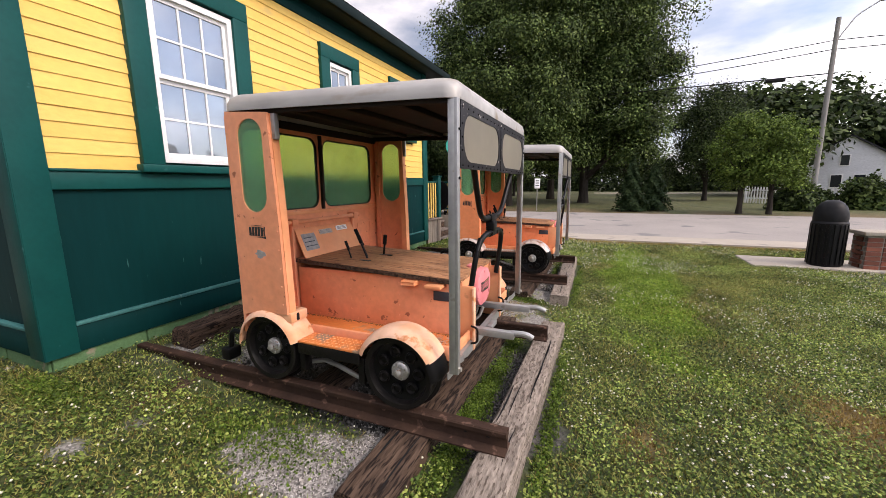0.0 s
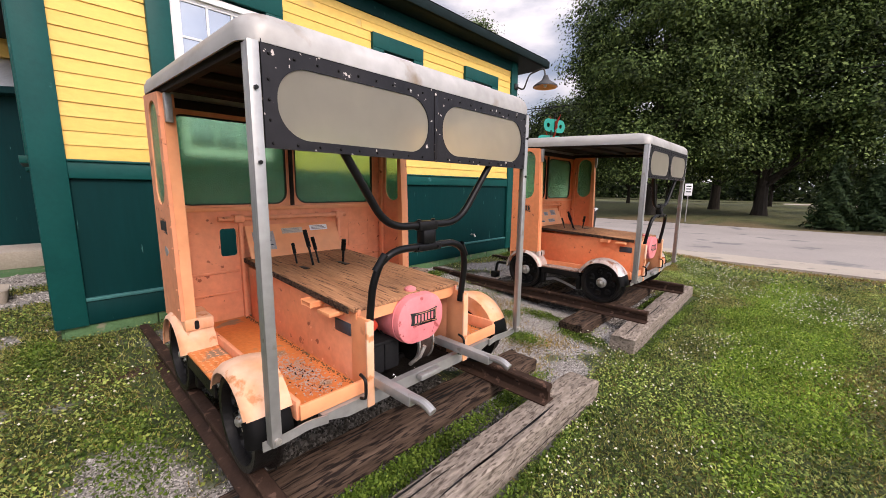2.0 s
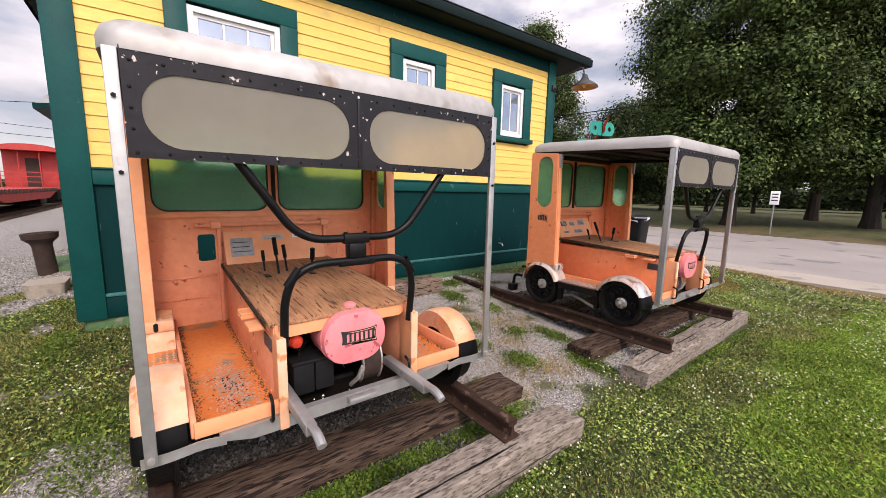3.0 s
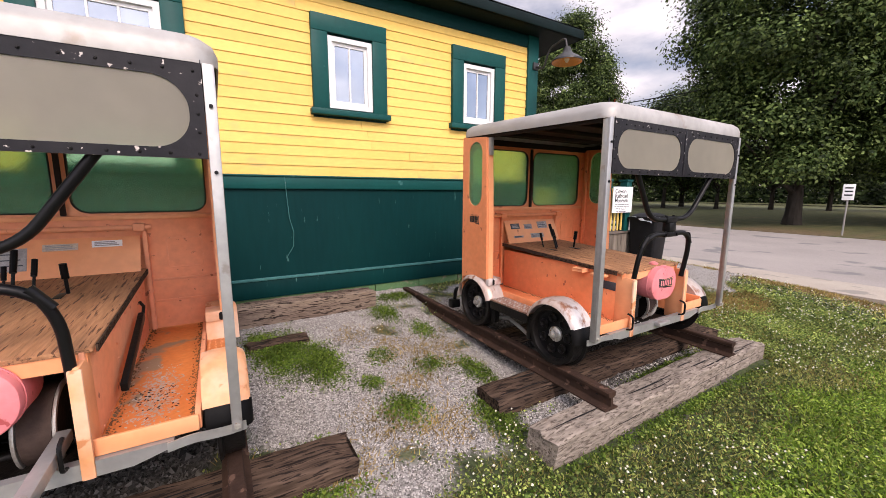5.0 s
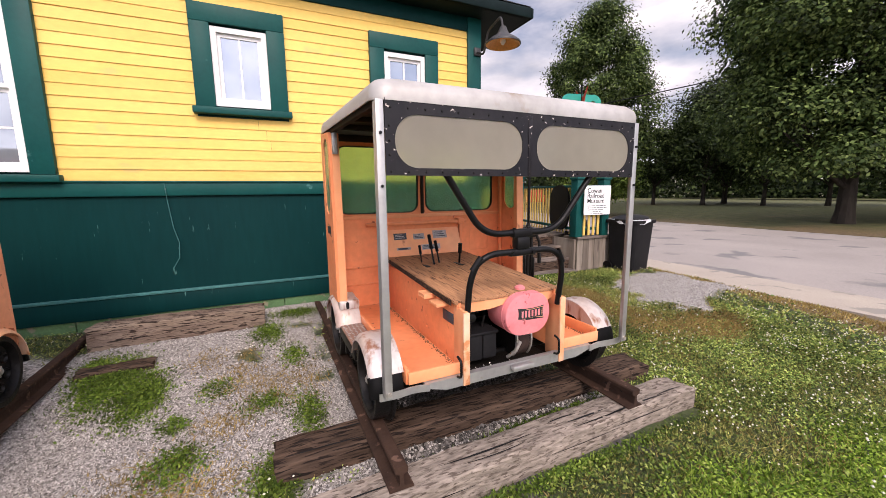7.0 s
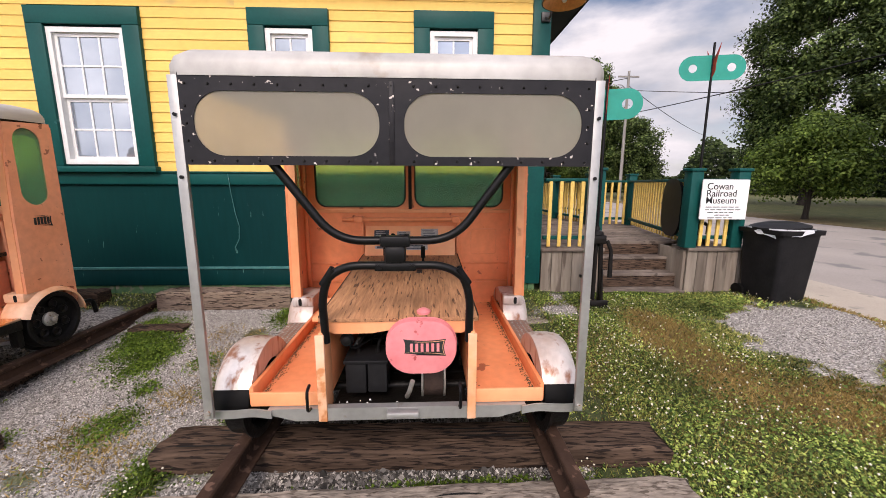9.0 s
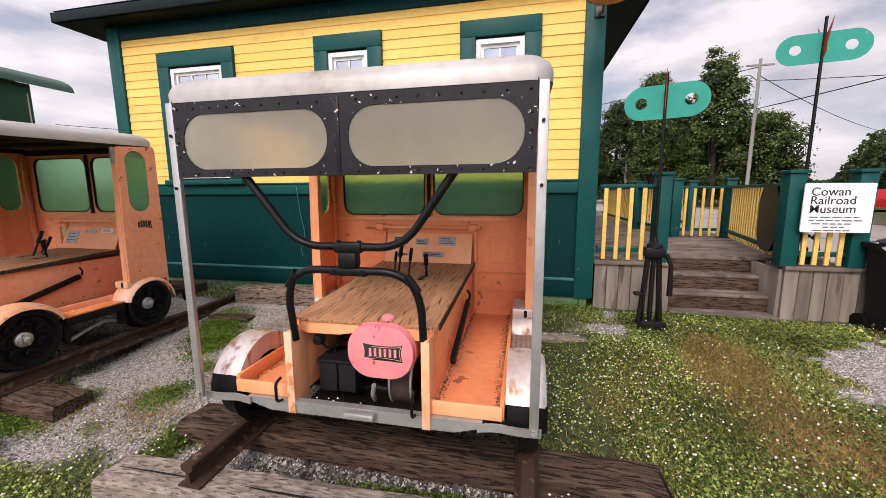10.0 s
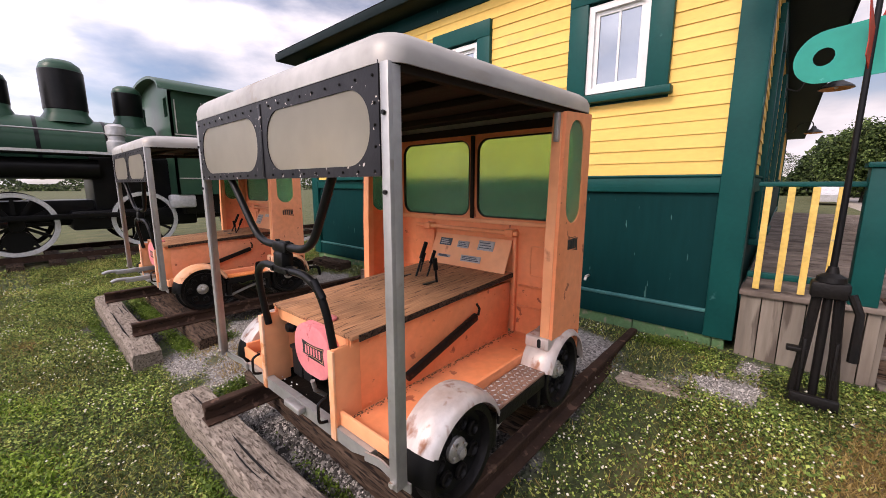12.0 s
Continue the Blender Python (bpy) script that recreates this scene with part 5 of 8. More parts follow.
CAR_A = motor_car(pose(-1.582, 2.565, 0, 0, 0, 0), "faded orange open motor car with chalky fenders and pulled-out handles", FENDER_A, PINK, True, True, ORANGE_WORN, 0.02, ORANGE_A)
CAR_C = motor_car(pose(-1.455, 6.028, 0, 0, 0, 0.3), "orange open motor car with worn silver fenders, on rails", FENDER_C, PINK, False, False, ORANGE, 0.10, ORANGE)


# ---- rails, ties and loose timber ----
def rail(at, length, label):
    prof = [(-0.058, 0), (0.058, 0), (0.058, 0.008), (0.012, 0.022), (0.008, 0.075), (0.030, 0.086), (0.032, 0.108), (0.026, 0.115), (-0.026, 0.115), (-0.032, 0.108), (-0.030, 0.086), (-0.008, 0.075), (-0.012, 0.022), (-0.058, 0.008)]
    b = prism(bmn(), prof, length, Matrix.Rotation(radians(90), 4, "Z"))
    ob = solo("rail", b, RUST, label, "rail", at, "display track rails")
    for x in (0.10, 0.22):
        # the web is not drilled; dark discs paint the shade of bolt holes
        part("bolt_hole", rod(bmn(), (-x, -0.0095, 0.05), (-x, 0.0095, 0.05), 0.013, seg=10), SHADE_AND_FLAKE, ob)
    return ob


def timber(name, x0, x1, y0, y1, z0, z1, mat, label, tilt=0.0, seed=0, at=None):
    """A worn sleeper along y with uneven edges and split ends."""
    rng = random.Random(seed)
    b = bmn()
    n = 22
    w, h, ln = x1 - x0, z1 - z0, y1 - y0
    rings = []
    for i in range(n + 1):
        y = -ln / 2 + ln * i / n
        c = [(-w / 2, -h / 2), (w / 2, -h / 2), (w / 2, h / 2 - 0.012), (w / 2 - 0.014, h / 2), (0.1 * w, h / 2), (-0.15 * w, h / 2), (-w / 2 + 0.014, h / 2), (-w / 2, h / 2 - 0.012)]
        rings.append([b.verts.new((x + rng.uniform(-0.006, 0.006), y + (rng.uniform(-0.02, 0.02) if i in (0, n) else 0), z + rng.uniform(-0.005, 0.005) - (0.012 if i in (0, n) and z > 0 else 0))) for x, z in c])
    m = len(rings[0])
    for p, q in zip(rings, rings[1:]):
        for i in range(m):
            b.faces.new((p[i], p[(i + 1) % m], q[(i + 1) % m], q[i]))
    b.faces.new(rings[0][::-1])
    b.faces.new(rings[-1])
    loc = Matrix.Translation(((x0 + x1) / 2, (y0 + y1) / 2, (z0 + z1) / 2)) @ Matrix.Rotation(radians(tilt), 4, "Z")
    ob = solo(name, b, mat, label, "railway tie" if name == "railway_tie" else "timber", loc if at is None else at @ loc, "track ties" if name == "railway_tie" else "")
    # long weather splits on the top and outer side: flat strips, crack shade painted dark
    for k in range(4 + int(7 * ln / 2.6)):
        cy, half, wd = rng.uniform(-0.46, 0.46) * ln, rng.uniform(0.05, 0.16) * min(ln, 2.0), rng.uniform(0.003, 0.0065)
        cy = max(min(cy, ln / 2 - half - 0.03), -ln / 2 + half + 0.03)
        cx, bend = rng.uniform(-0.36, 0.36) * w, rng.uniform(-0.012, 0.012)
        sp = bmn()
        top = k % 3 != 2
        lo, hi = [], []
        for i in range(7):
            u = -1 + i / 3
            e_ = wd * (1 - u * u) + 0.0006
            for lst, s_ in ((lo, -1), (hi, 1)):
                q = cx + bend * u * u + s_ * e_
                lst.append(sp.verts.new((q, cy + u * half, h / 2 + 0.0035) if top else (w / 2 + 0.0045, cy + u * half, q * 0.6 * h / w)))
        for i in range(6):
            sp.faces.new((lo[i], lo[i + 1], hi[i + 1], hi[i]))
        part("split", sp, SHADE_AND_FLAKE, ob, smooth=False)
    return ob


for yl, yr, x_end, nm in ((1.815, 3.315, -0.53, "A"), (5.275, 6.785, -0.53, "C")):
    for y in (yl, yr):
        rail(pose(x_end, y, RAIL_TOP - 0.115), 2.95 if y != yl else 2.92, "rusty steel rail laid across old ties")
    lo = yl - 0.42
    g = dict(A=(1.32, 3.83, -0.66, -0.455), C=(4.76, 7.36, -0.71, -0.505))[nm]
    timber("railway_tie", g[2], g[3], g[0], g[1], -0.09, 0.095, TIE, "grey weathered railway tie under the rail ends", 1.0 if nm == "C" else -1.0, 3 if nm == "A" else 4)
    y0, y1 = dict(A=(1.30, 3.84), C=(4.77, 7.42))[nm]
    timber("railway_tie", -1.17, -0.93, y0, y1, -0.12, 0.094, TIE_DARK, "dark creosoted railway tie under the rails", -0.8, 10)
    for j, x in enumerate((-1.85, -2.5, -3.1)):
        timber("railway_tie", x - 0.12, x + 0.12, yl + 0.05, yr - 0.05, -0.15, 0.085, TIE_DARK, "dark tie sunk in ballast between the rails", 0.6 * (j - 1), 11 + j)
timber("timber", -3.25, -3.03, 3.40, 4.72, 0.11, 0.33, TIE_MID, "long grey split timber lying along the wall", 0.5, 21)
timber("timber", -3.36, -3.14, 1.98, 2.68, 0.10, 0.29, TIE_DARK, "short dark timber lying by the wall", 4, 22)
timber("timber", -2.84, -2.69, 1.28, 1.72, 0.0, 0.11, TIE_DARK, "short broken tie end in the grass", -6, 23)
timber("timber", -2.68, -2.54, 3.45, 3.93, 0.02, 0.135, TIE_DARK, "half-buried tie end in the gravel", 3, 24)
timber("timber", -2.78, -2.62, 6.90, 7.42, 0.02, 0.135, TIE, "half-buried grey tie end in the grass", 2, 25)

# ---- porch deck with steps and railings on the north side ----
DZ = 0.68
porch = thing("porch_deck", "grey weathered board porch with green posts and yellow balusters", "porch")
PX = -3.58
# skirt boards facing the lawn
rng = random.Random(8)
for ya, yb in ((7.49, 8.22), (9.26, 10.04)):
    y = ya
    while y < yb - 0.02:
        w = min(rng.uniform(0.12, 0.15), yb - y)
        part("skirt_board", bx((PX - 0.022, y + 0.003, -0.12), (PX + rng.uniform(-0.003, 0.003), y + w - 0.003, DZ - 0.035), 0.003), SKIRT, porch, smooth=False)
        y += w
    part("deck_cap", bx((PX - 0.30, ya - 0.01, DZ - 0.034), (PX + 0.03, yb + 0.02, DZ + 0.004), 0.005), DECKWOOD, porch)
# sides of the stair well
for y in (8.23, 9.25):
    part("stair_cheek", bx((-4.35, y - 0.02, -0.1), (PX - 0.03, y + 0.02, DZ - 0.036), 0.003), SKIRT, porch)
part("end_skirt", bx((-6.2, 10.0, -0.1), (PX - 0.03, 10.03, DZ - 0.036)), SKIRT, porch)
# steps; the risers' dark timber colour stands in for the nosing shadow
for i in range(4):
    zt = DZ * (i + 1) / 4
    xf = -3.50 - 0.2 * i
    part("riser", bx((xf - 0.04, 8.255, zt - 0.17), (xf - 0.012, 9.225, zt - 0.036), 0.003), TIE_DARK, porch)
    if i < 3:
        for k in range(2):
            part("tread", bx((xf - 0.115 - 0.115 * k, 8.255, zt - 0.034), (xf - 0.004 - 0.115 * k, 9.225, zt), 0.006), DECKWOOD, porch)
# deck boards along y, behind the steps
x = -4.12
while x > -7.6:
    part("deck_board", bx((x - 0.133, 7.49, DZ - 0.036), (x - 0.004, 9.99, DZ + rng.uniform(-0.003, 0.003)), 0.004), DECKWOOD, porch, smooth=False)
    x -= 0.137
x = PX - 0.302
while x > -4.12:
    part("deck_board", bx((max(x - 0.133, -4.12), 7.49, DZ - 0.036), (x - 0.004, 8.22, DZ), 0.004), DECKWOOD, porch, smooth=False)
    x -= 0.137
# lower boardwalk and concrete platform along the wall
bw = bmn()
x = -7.65
while x > -15:
    box(bw, (x - 0.133, 7.49, DZ - 0.24 + 0.0), (x - 0.004, 9.6, DZ - 0.004))
    x -= 0.137
tagged(part("far_decking", bw, DECKWOOD, porch, "far grey deck boards", smooth=False), kind="stuff")


def porch_post(x, y, h=0.90, w=0.07):
    p = part("post", bx((x - w, y - w, DZ + 0.004), (x + w, y + w, DZ + h), 0.006), TEAL_TRIM, porch)
    part("post_cap", bx((x - w - 0.018, y - w - 0.018, DZ + h), (x + w + 0.018, y + w + 0.018, DZ + h + 0.035), 0.008), TEAL_TRIM, p)
    return p


def railing(a, b, step=0.125, lo=0.10, hi=0.78, first=0.06, solid=False):
    """Rails and yellow balusters between two points on the deck."""
    a, b = Vector((*a, DZ)), Vector((*b, DZ))
    ln = (b - a).length
    m = Matrix.Translation(a) @ Matrix.Rotation(math.atan2(b.y - a.y, b.x - a.x), 4, "Z")
    part("top_rail", box(bmn(), (0.0, -0.045, hi), (ln, 0.045, hi + 0.035), m, 0.006), TEAL_TRIM, porch)
    part("bottom_rail", box(bmn(), (0.0, -0.022, lo), (ln, 0.022, lo + 0.045), m, 0.005), TEAL_TRIM, porch)
    d = first
    while d < ln - 0.03:
        part("baluster", box(bmn(), (d - 0.02, -0.047, 0.02), (d + 0.02, -0.026, hi - 0.002), m, 0.003), BALUSTER, porch, smooth=False)
        d += step


for x, y in ((-3.63, 8.12), (-3.63, 9.27), (-3.63, 9.83), (-6.15, 9.12), (-6.15, 9.87), (-7.5, 9.85), (-7.5, 8.9)):
    porch_post(x, y)
railing((-3.63, 7.51), (-3.63, 8.05))
railing((-3.63, 9.34), (-3.63, 9.76), 0.10, 0.10, 0.78)
railing((-6.15, 9.19), (-6.15, 9.80))
railing((-3.71, 9.30), (-6.08, 9.84), 0.11)
railing((-6.22, 9.10), (-7.44, 8.92), 0.11)
railing((-7.56, 9.85), (-12.5, 9.6), 0.12)
railing((-7.56, 8.9), (-11.0, 8.9), 0.12)
# black round-ended board fixed to the rail
solo("black_board", prism(bmn(), stadium(0, 0, 0.62, 0.74, 10, 0.25), 0.03, Matrix.Translation((-4.12, 9.34, DZ + 0.45)) @ Matrix.Rotation(radians(-13), 4, "Z")), BLACK, "black round-cornered board fixed to the porch railing", "board")

# ---- museum sign ----
sign = thing("museum_sign", "white board sign with dark lettering on the porch rail", "sign", Matrix.Translation((-3.50, 9.565, 1.258)) @ Matrix.Rotation(radians(90), 4, "Z"))
part("board", prism(bmn(), stadium(0, 0, 0.55, 0.455, 3, 0.012), 0.014, Matrix.Translation((0, -0.007, 0))), SIGN, sign, smooth=False)


def lettering(text, size, x, z, parent, mat, at=0.0):
    cu = bpy.data.curves.new("lettering", "FONT")
    cu.body, cu.size, cu.extrude, cu.offset = text, size, 0.0012, size * 0.003
    tmp = bpy.data.objects.new("lettering", cu)
    scene.collection.objects.link(tmp)
    me = bpy.data.meshes.new_from_object(tmp.evaluated_get(bpy.context.evaluated_depsgraph_get()))
    bpy.data.objects.remove(tmp)
    me.materials.append(mat)
    me.transform(Matrix.Translation((x, at, z)) @ Matrix.Rotation(radians(90), 4, "X"))
    ob = new("lettering", me)
    ob.parent = parent
    return ob


for text, z in (("Cowan", 0.115), ("Railroad", 0.035), ("Museum", -0.045)):
    lettering(text, 0.108, -0.225, z, sign, INK, -0.0085)
for i, (x0, x1) in enumerate(((-0.215, 0.20), (-0.215, 0.20), (-0.19, 0.15), (-0.10, 0.07), (-0.18, 0.13))):
    z = -0.085 - 0.031 * i
    x = x0
    while x < x1 - 0.02:
        w = rng.uniform(0.035, 0.085)
        part("text_bar", bx((x, -0.0095, z - 0.006), (min(x + w, x1), -0.0072, z + 0.005)), PLATE_INK, sign, smooth=False)
        x += w + 0.014


# ---- switch stands with turquoise and red targets ----
def switch_stand(at, base_h, pole_top, tw, th, tz, turn, label):
    ob = thing("switch_stand", label, "switch stand", at, "old switch stands")
    if base_h:
        part("foot_plate", bx((-0.13, -0.125, -0.05), (0.13, 0.125, 0.06), 0.012), IRON, ob)
        part("name_pad", bx((0.10, -0.11, 0.05), (0.135, 0.11, 0.12), 0.008), IRON, ob)
        for s in (-1, 1):
            part("stand_leg", tube(bmn(), [(0.0, s * 0.09, 0.04), (0.0, s * 0.065, base_h * 0.5), (0.0, s * 0.045, base_h * 0.95)], [0.03, 0.026, 0.024], 8), IRON, ob)
            part("stand_rib", box(bmn(), (-0.05, s * 0.07 - 0.008, 0.04), (0.05, s * 0.07 + 0.008, base_h * 0.55), None, 0.005), IRON, ob)
        part("spindle", rod(bmn(), (0, 0, 0.05), (0, 0, base_h), 0.022), IRON, ob)
        part("stand_head", bx((-0.06, -0.085, base_h * 0.88), (0.06, 0.085, base_h), 0.016), IRON, ob)
        part("stand_cap", lathe(bmn(), [(0.07, 0), (0.065, 0.03), (0.03, 0.05), (0.022, 0.09), (0.001, 0.09)], Matrix.Translation((0, 0, base_h)), 16), IRON, ob)
        part("throw_lever", tube(bmn(), [(0.05, 0.09, base_h * 0.93), (0.07, 0.13, base_h * 0.8), (0.07, 0.135, base_h * 0.45)], [0.022, 0.02, 0.026], 8), IRON, ob)
        part("lever_catch", bx((-0.03, -0.15, base_h * 0.42), (0.03, -0.05, base_h * 0.46), 0.008), IRON, ob)
    part("target_pole", rod(bmn(), (0, 0, base_h * 0.9), (0, 0, pole_top), 0.017, 0.013), BLACK, ob)
    half = tw / 2
    for s in (-1, 1):
        # each half: square at the pole, round at the far end, with a hole
        r = th / 2
        out = [(0.012, -r), (half - r, -r)] + [(half - r + r * math.cos(a), r * math.sin(a)) for a in [radians(-90 + 180 * k / 14) for k in range(1, 14)]] + [(half - r, r), (0.012, r)]
        hole = [(half * 0.58 + th * 0.17 * math.cos(k * math.tau / 14), th * 0.17 * math.sin(k * math.tau / 14)) for k in range(14)]
        m = Matrix.Translation((0, 0, tz)) @ Matrix.Rotation(radians(90 * s + turn), 4, "Z")
        part("target", prism(bmn(), out, 0.004, m, [hole]), TURQUOISE, ob, "turquoise enamel target with a round hole", smooth=False)
        m2 = Matrix.Translation((0, 0, tz + 0.03)) @ Matrix.Rotation(radians(90 * s + turn + 90), 4, "Z")
        part("cross_blade", prism(bmn(), [(0.012, -th * 0.5), (half * 0.24, -th * 0.28), (half * 0.22, 0.0), (half * 0.44, th * 0.72), (half * 0.20, th * 0.40), (0.012, th * 0.2)], 0.004, m2), RED, ob, "red enamel blade", smooth=False)
    return ob


switch_stand(pose(-3.09, 7.92, 0.11), 0.80, 2.33, 0.66, 0.29, 2.09, -20, "black iron switch stand with turquoise and red targets by the porch")
switch_stand(pose(-3.86, 9.50, DZ), 0.3, 2.38, 0.72, 0.28, 2.10, -12, "tall black switch stand with turquoise targets on the porch")


# ---- wheeled rubbish bin ----
def tapered(bm, x0, x1, y0, y1, z0, z1, k, m=Matrix()):
    cx, cy = (x0 + x1) / 2, (y0 + y1) / 2
    lo = [(cx + (x - cx) * k, cy + (y - cy) * k, z0) for x, y in stadium(cx, cy, x1 - x0, y1 - y0, 4, 0.06)]
    hi = [(x, y, z1) for x, y in stadium(cx, cy, x1 - x0, y1 - y0, 4, 0.06)]
    a, b = [bm.verts.new(m @ Vector(p)) for p in lo], [bm.verts.new(m @ Vector(p)) for p in hi]
    n = len(a)
    for i in range(n):
        bm.faces.new((a[i], a[(i + 1) % n], b[(i + 1) % n], b[i]))
    bm.faces.new(a[::-1])
    bm.faces.new(b)
    return bm


can = thing("rubbish_bin", "black plastic wheeled bin with a clear liner hanging out", "bin", pose(-3.32, 10.12, 0.09, 0, 0, 6) @ Matrix.Diagonal((0.9, 0.9, 0.96, 1)))
part("body", tapered(bmn(), -0.28, 0.28, -0.28, 0.28, 0.03, 0.86, 0.82), BIN, can)
part("rim", tapered(bmn(), -0.31, 0.31, -0.31, 0.31, 0.84, 0.89, 0.99), BIN, can)
lid = bmn()
lathe(lid, [(0.30, 0), (0.30, 0.02), (0.2, 0.05), (0.001, 0.06)], Matrix.Translation((0, -0.02, 0.905)) @ Matrix.Rotation(radians(4), 4, "X"), 20)
part("lid", lid, BIN, can)
lb = bmn()
ring0, ring1 = [], []
for k in range(28):
    a = k * math.tau / 28
    r = 0.315 + 0.012 * math.sin(5 * a) + 0.008 * math.sin(11 * a)
    ring0.append(lb.verts.new((r * math.cos(a), r * math.sin(a), 0.905)))
    ring1.append(lb.verts.new(((r + 0.012) * math.cos(a), (r + 0.012) * math.sin(a), 0.83 + 0.03 * math.sin(3 * a + 1) + 0.015 * math.sin(9 * a))))
for k in range(28):
    lb.faces.new((ring0[k], ring0[(k + 1) % 28], ring1[(k + 1) % 28], ring1[k]))
part("liner", lb, BAG, can, "clear plastic bin liner")
for y in (-0.24, 0.24):
    part("bin_wheel", rod(bmn(), (-0.24, y - 0.03, 0.09), (-0.24, y + 0.03, 0.09), 0.09, seg=18), RUBBER, can)

# ---- by the south wall: planter, iron pipe, stoop ----
solo("planter", tapered(bmn(), -0.22, 0.22, -0.18, 0.18, 0.0, 0.3, 0.75), CONCRETE, "small pale stone planter on the gravel", "planter", pose(-5.5, 0.83, -0.01))
pp = bmn()
lathe(pp, [(0.11, 0.0), (0.11, 0.55), (0.125, 0.6), (0.19, 0.66), (0.2, 0.74), (0.17, 0.74), (0.13, 0.66), (0.001, 0.64)], Matrix(), 20)
solo("iron_pipe", pp, TERRA, "rusty flanged iron pipe standing on end", "pipe", pose(-7.0, 0.62, -0.02, 4, 0, 0))
stoop = thing("stoop", "green painted concrete stoop at the depot wall", "stoop", pose(-7.75, 1.05, -0.02))
part("lower_step", bx((-0.55, -0.55, 0.0), (0.75, 0.35, 0.22), 0.01), FOUND, stoop)
part("upper_step", bx((-0.5, -0.25, 0.22), (0.45, 0.35, 0.45), 0.01), CONCRETE, stoop)

# ---- black litter bin and brick pier on the far lawn corner ----
slab = solo("concrete_slab", bx((2.40, 8.40, -0.14), (4.75, 9.45, -0.045), 0.01), CONCRETE, "pale concrete slab in the lawn", "slab")
lb2 = thing("litter_bin", "dark domed metal litter bin on a concrete slab", "bin", pose(3.52, 8.80, -0.045) @ Matrix.Diagonal((0.84, 0.84, 0.93, 1)))
part("body", lathe(bmn(), [(0.26, 0.0), (0.27, 0.05), (0.28, 0.75), (0.29, 0.8), (0.27, 0.84)], Matrix(), 28), BIN, lb2)
part("hood", lathe(bmn(), [(0.27, 0.84), (0.275, 0.9), (0.265, 1.0), (0.23, 1.1), (0.17, 1.18), (0.09, 1.22), (0.001, 1.23)], Matrix(), 28), BIN, lb2, "dark domed hood")
for k in range(20):
    a = k * math.tau / 20
    part("slat", box(bmn(), (0.279, -0.024, 0.03), (0.293, 0.024, 0.78), Matrix.Rotation(a, 4, "Z"), 0.004), BLACK, lb2, smooth=False)
pier = thing("brick_pier", "red brown brick pier with a pale cap on the lawn", "brick pier", pose(4.15, 8.80, -0.06) @ Matrix.Diagonal((1.0, 1.0, 1.15, 1)))
part("core", bx((-0.2, -0.2, 0.0), (0.2, 0.2, 0.50)), MORTAR, pier)
part("cap", bx((-0.26, -0.26, 0.505), (0.26, 0.26, 0.56), 0.01), CONCRETE, pier)
bme = bpy.data.meshes.new("brick")
bb = bx((-0.095, -0.045, -0.028), (0.095, 0.045, 0.028), 0.004)
bb.to_mesh(bme)
bb.free()
bme.materials.append(BRICK)
def brick(parent, x, y, z, turn):
    o = new("brick", bme)
    o.parent = parent
    o.matrix_basis = pose(x, y, z, 0, 0, turn)
for r in range(7):
    z = 0.035 + r * 0.068
    sh = 0.05 if r % 2 else 0.0
    for i in (-1, 1):
        brick(pier, i * 0.105 + sh * 0, -0.17, z, 0)
        brick(pier, i * 0.105, 0.17, z, 0)
        brick(pier, -0.17, i * 0.05 * (1 if r % 2 else 1.2), z, 90) if r % 2 else brick(pier, -0.17, 0.0, z, 90)
        brick(pier, 0.17, i * 0.06, z, 90) if i > 0 else None
low = solo("low_brick_wall", bx((4.58, 8.70, -0.1), (8.2, 8.90, 0.16)), MORTAR, "low brick wall with a pale coping on the lawn", "wall")
part("coping", bx((4.60, 8.65, 0.16), (8.2, 8.95, 0.20), 0.008), CONCRETE, low)
for r in range(3):
    for i in range(17):
        brick(low, 4.70 + 0.203 * i + (0.1 if r % 2 else 0), 8.69, -0.03 + 0.068 * r, 0)

# ---- steam locomotive on the track south of the depot ----
LY, LZ = -3.75, 0.02
for y in (LY - 0.75, LY + 0.75):
    solo("track_rail", bx((-60, y - 0.035, 0.0), (14, y + 0.035, 0.12)), RUST, "rusty rail of the museum track", "rail", group="museum track rails")
tb = bmn()
x = -50.0
while x < 12:
    box(tb, (x, LY - 1.3, -0.1), (x + 0.22, LY + 1.3, 0.0 + 0.02))
    x += 0.55
tagged(solo("track_ties", tb, TIE_DARK, "dark ties of the museum track", "railway tie", smooth=False), kind="stuff")

loco = thing("steam_locomotive", "green and black steam locomotive with white-rimmed wheels on display", "locomotive", pose(0, LY, 0.1))
AX = Matrix.Rotation(radians(90), 4, "Y")
part("boiler", lathe(bmn(), [(0.60, 0), (0.62, 0.02), (0.62, 3.2), (0.64, 3.22), (0.64, 3.3), (0.60, 3.32)], Matrix.Translation((-2.35, 0, 2.10)) @ AX, 40), LOCO_GREEN, loco)
for x in (-1.45, -0.42, 0.55):
    part("boiler_band", ring(bmn(), [(0.615, -0.03), (0.628, -0.03), (0.628, 0.03), (0.615, 0.03)], Matrix.Translation((x, 0, 2.10)) @ AX, 40), BLACK, loco)
part("smokebox", lathe(bmn(), [(0.55, 0), (0.63, 0.01), (0.63, 1.5), (0.58, 1.55), (0.3, 1.62), (0.001, 1.64)], Matrix.Translation((0.97, 0, 2.10)) @ AX, 40), SILVER, loco, "silver smokebox")
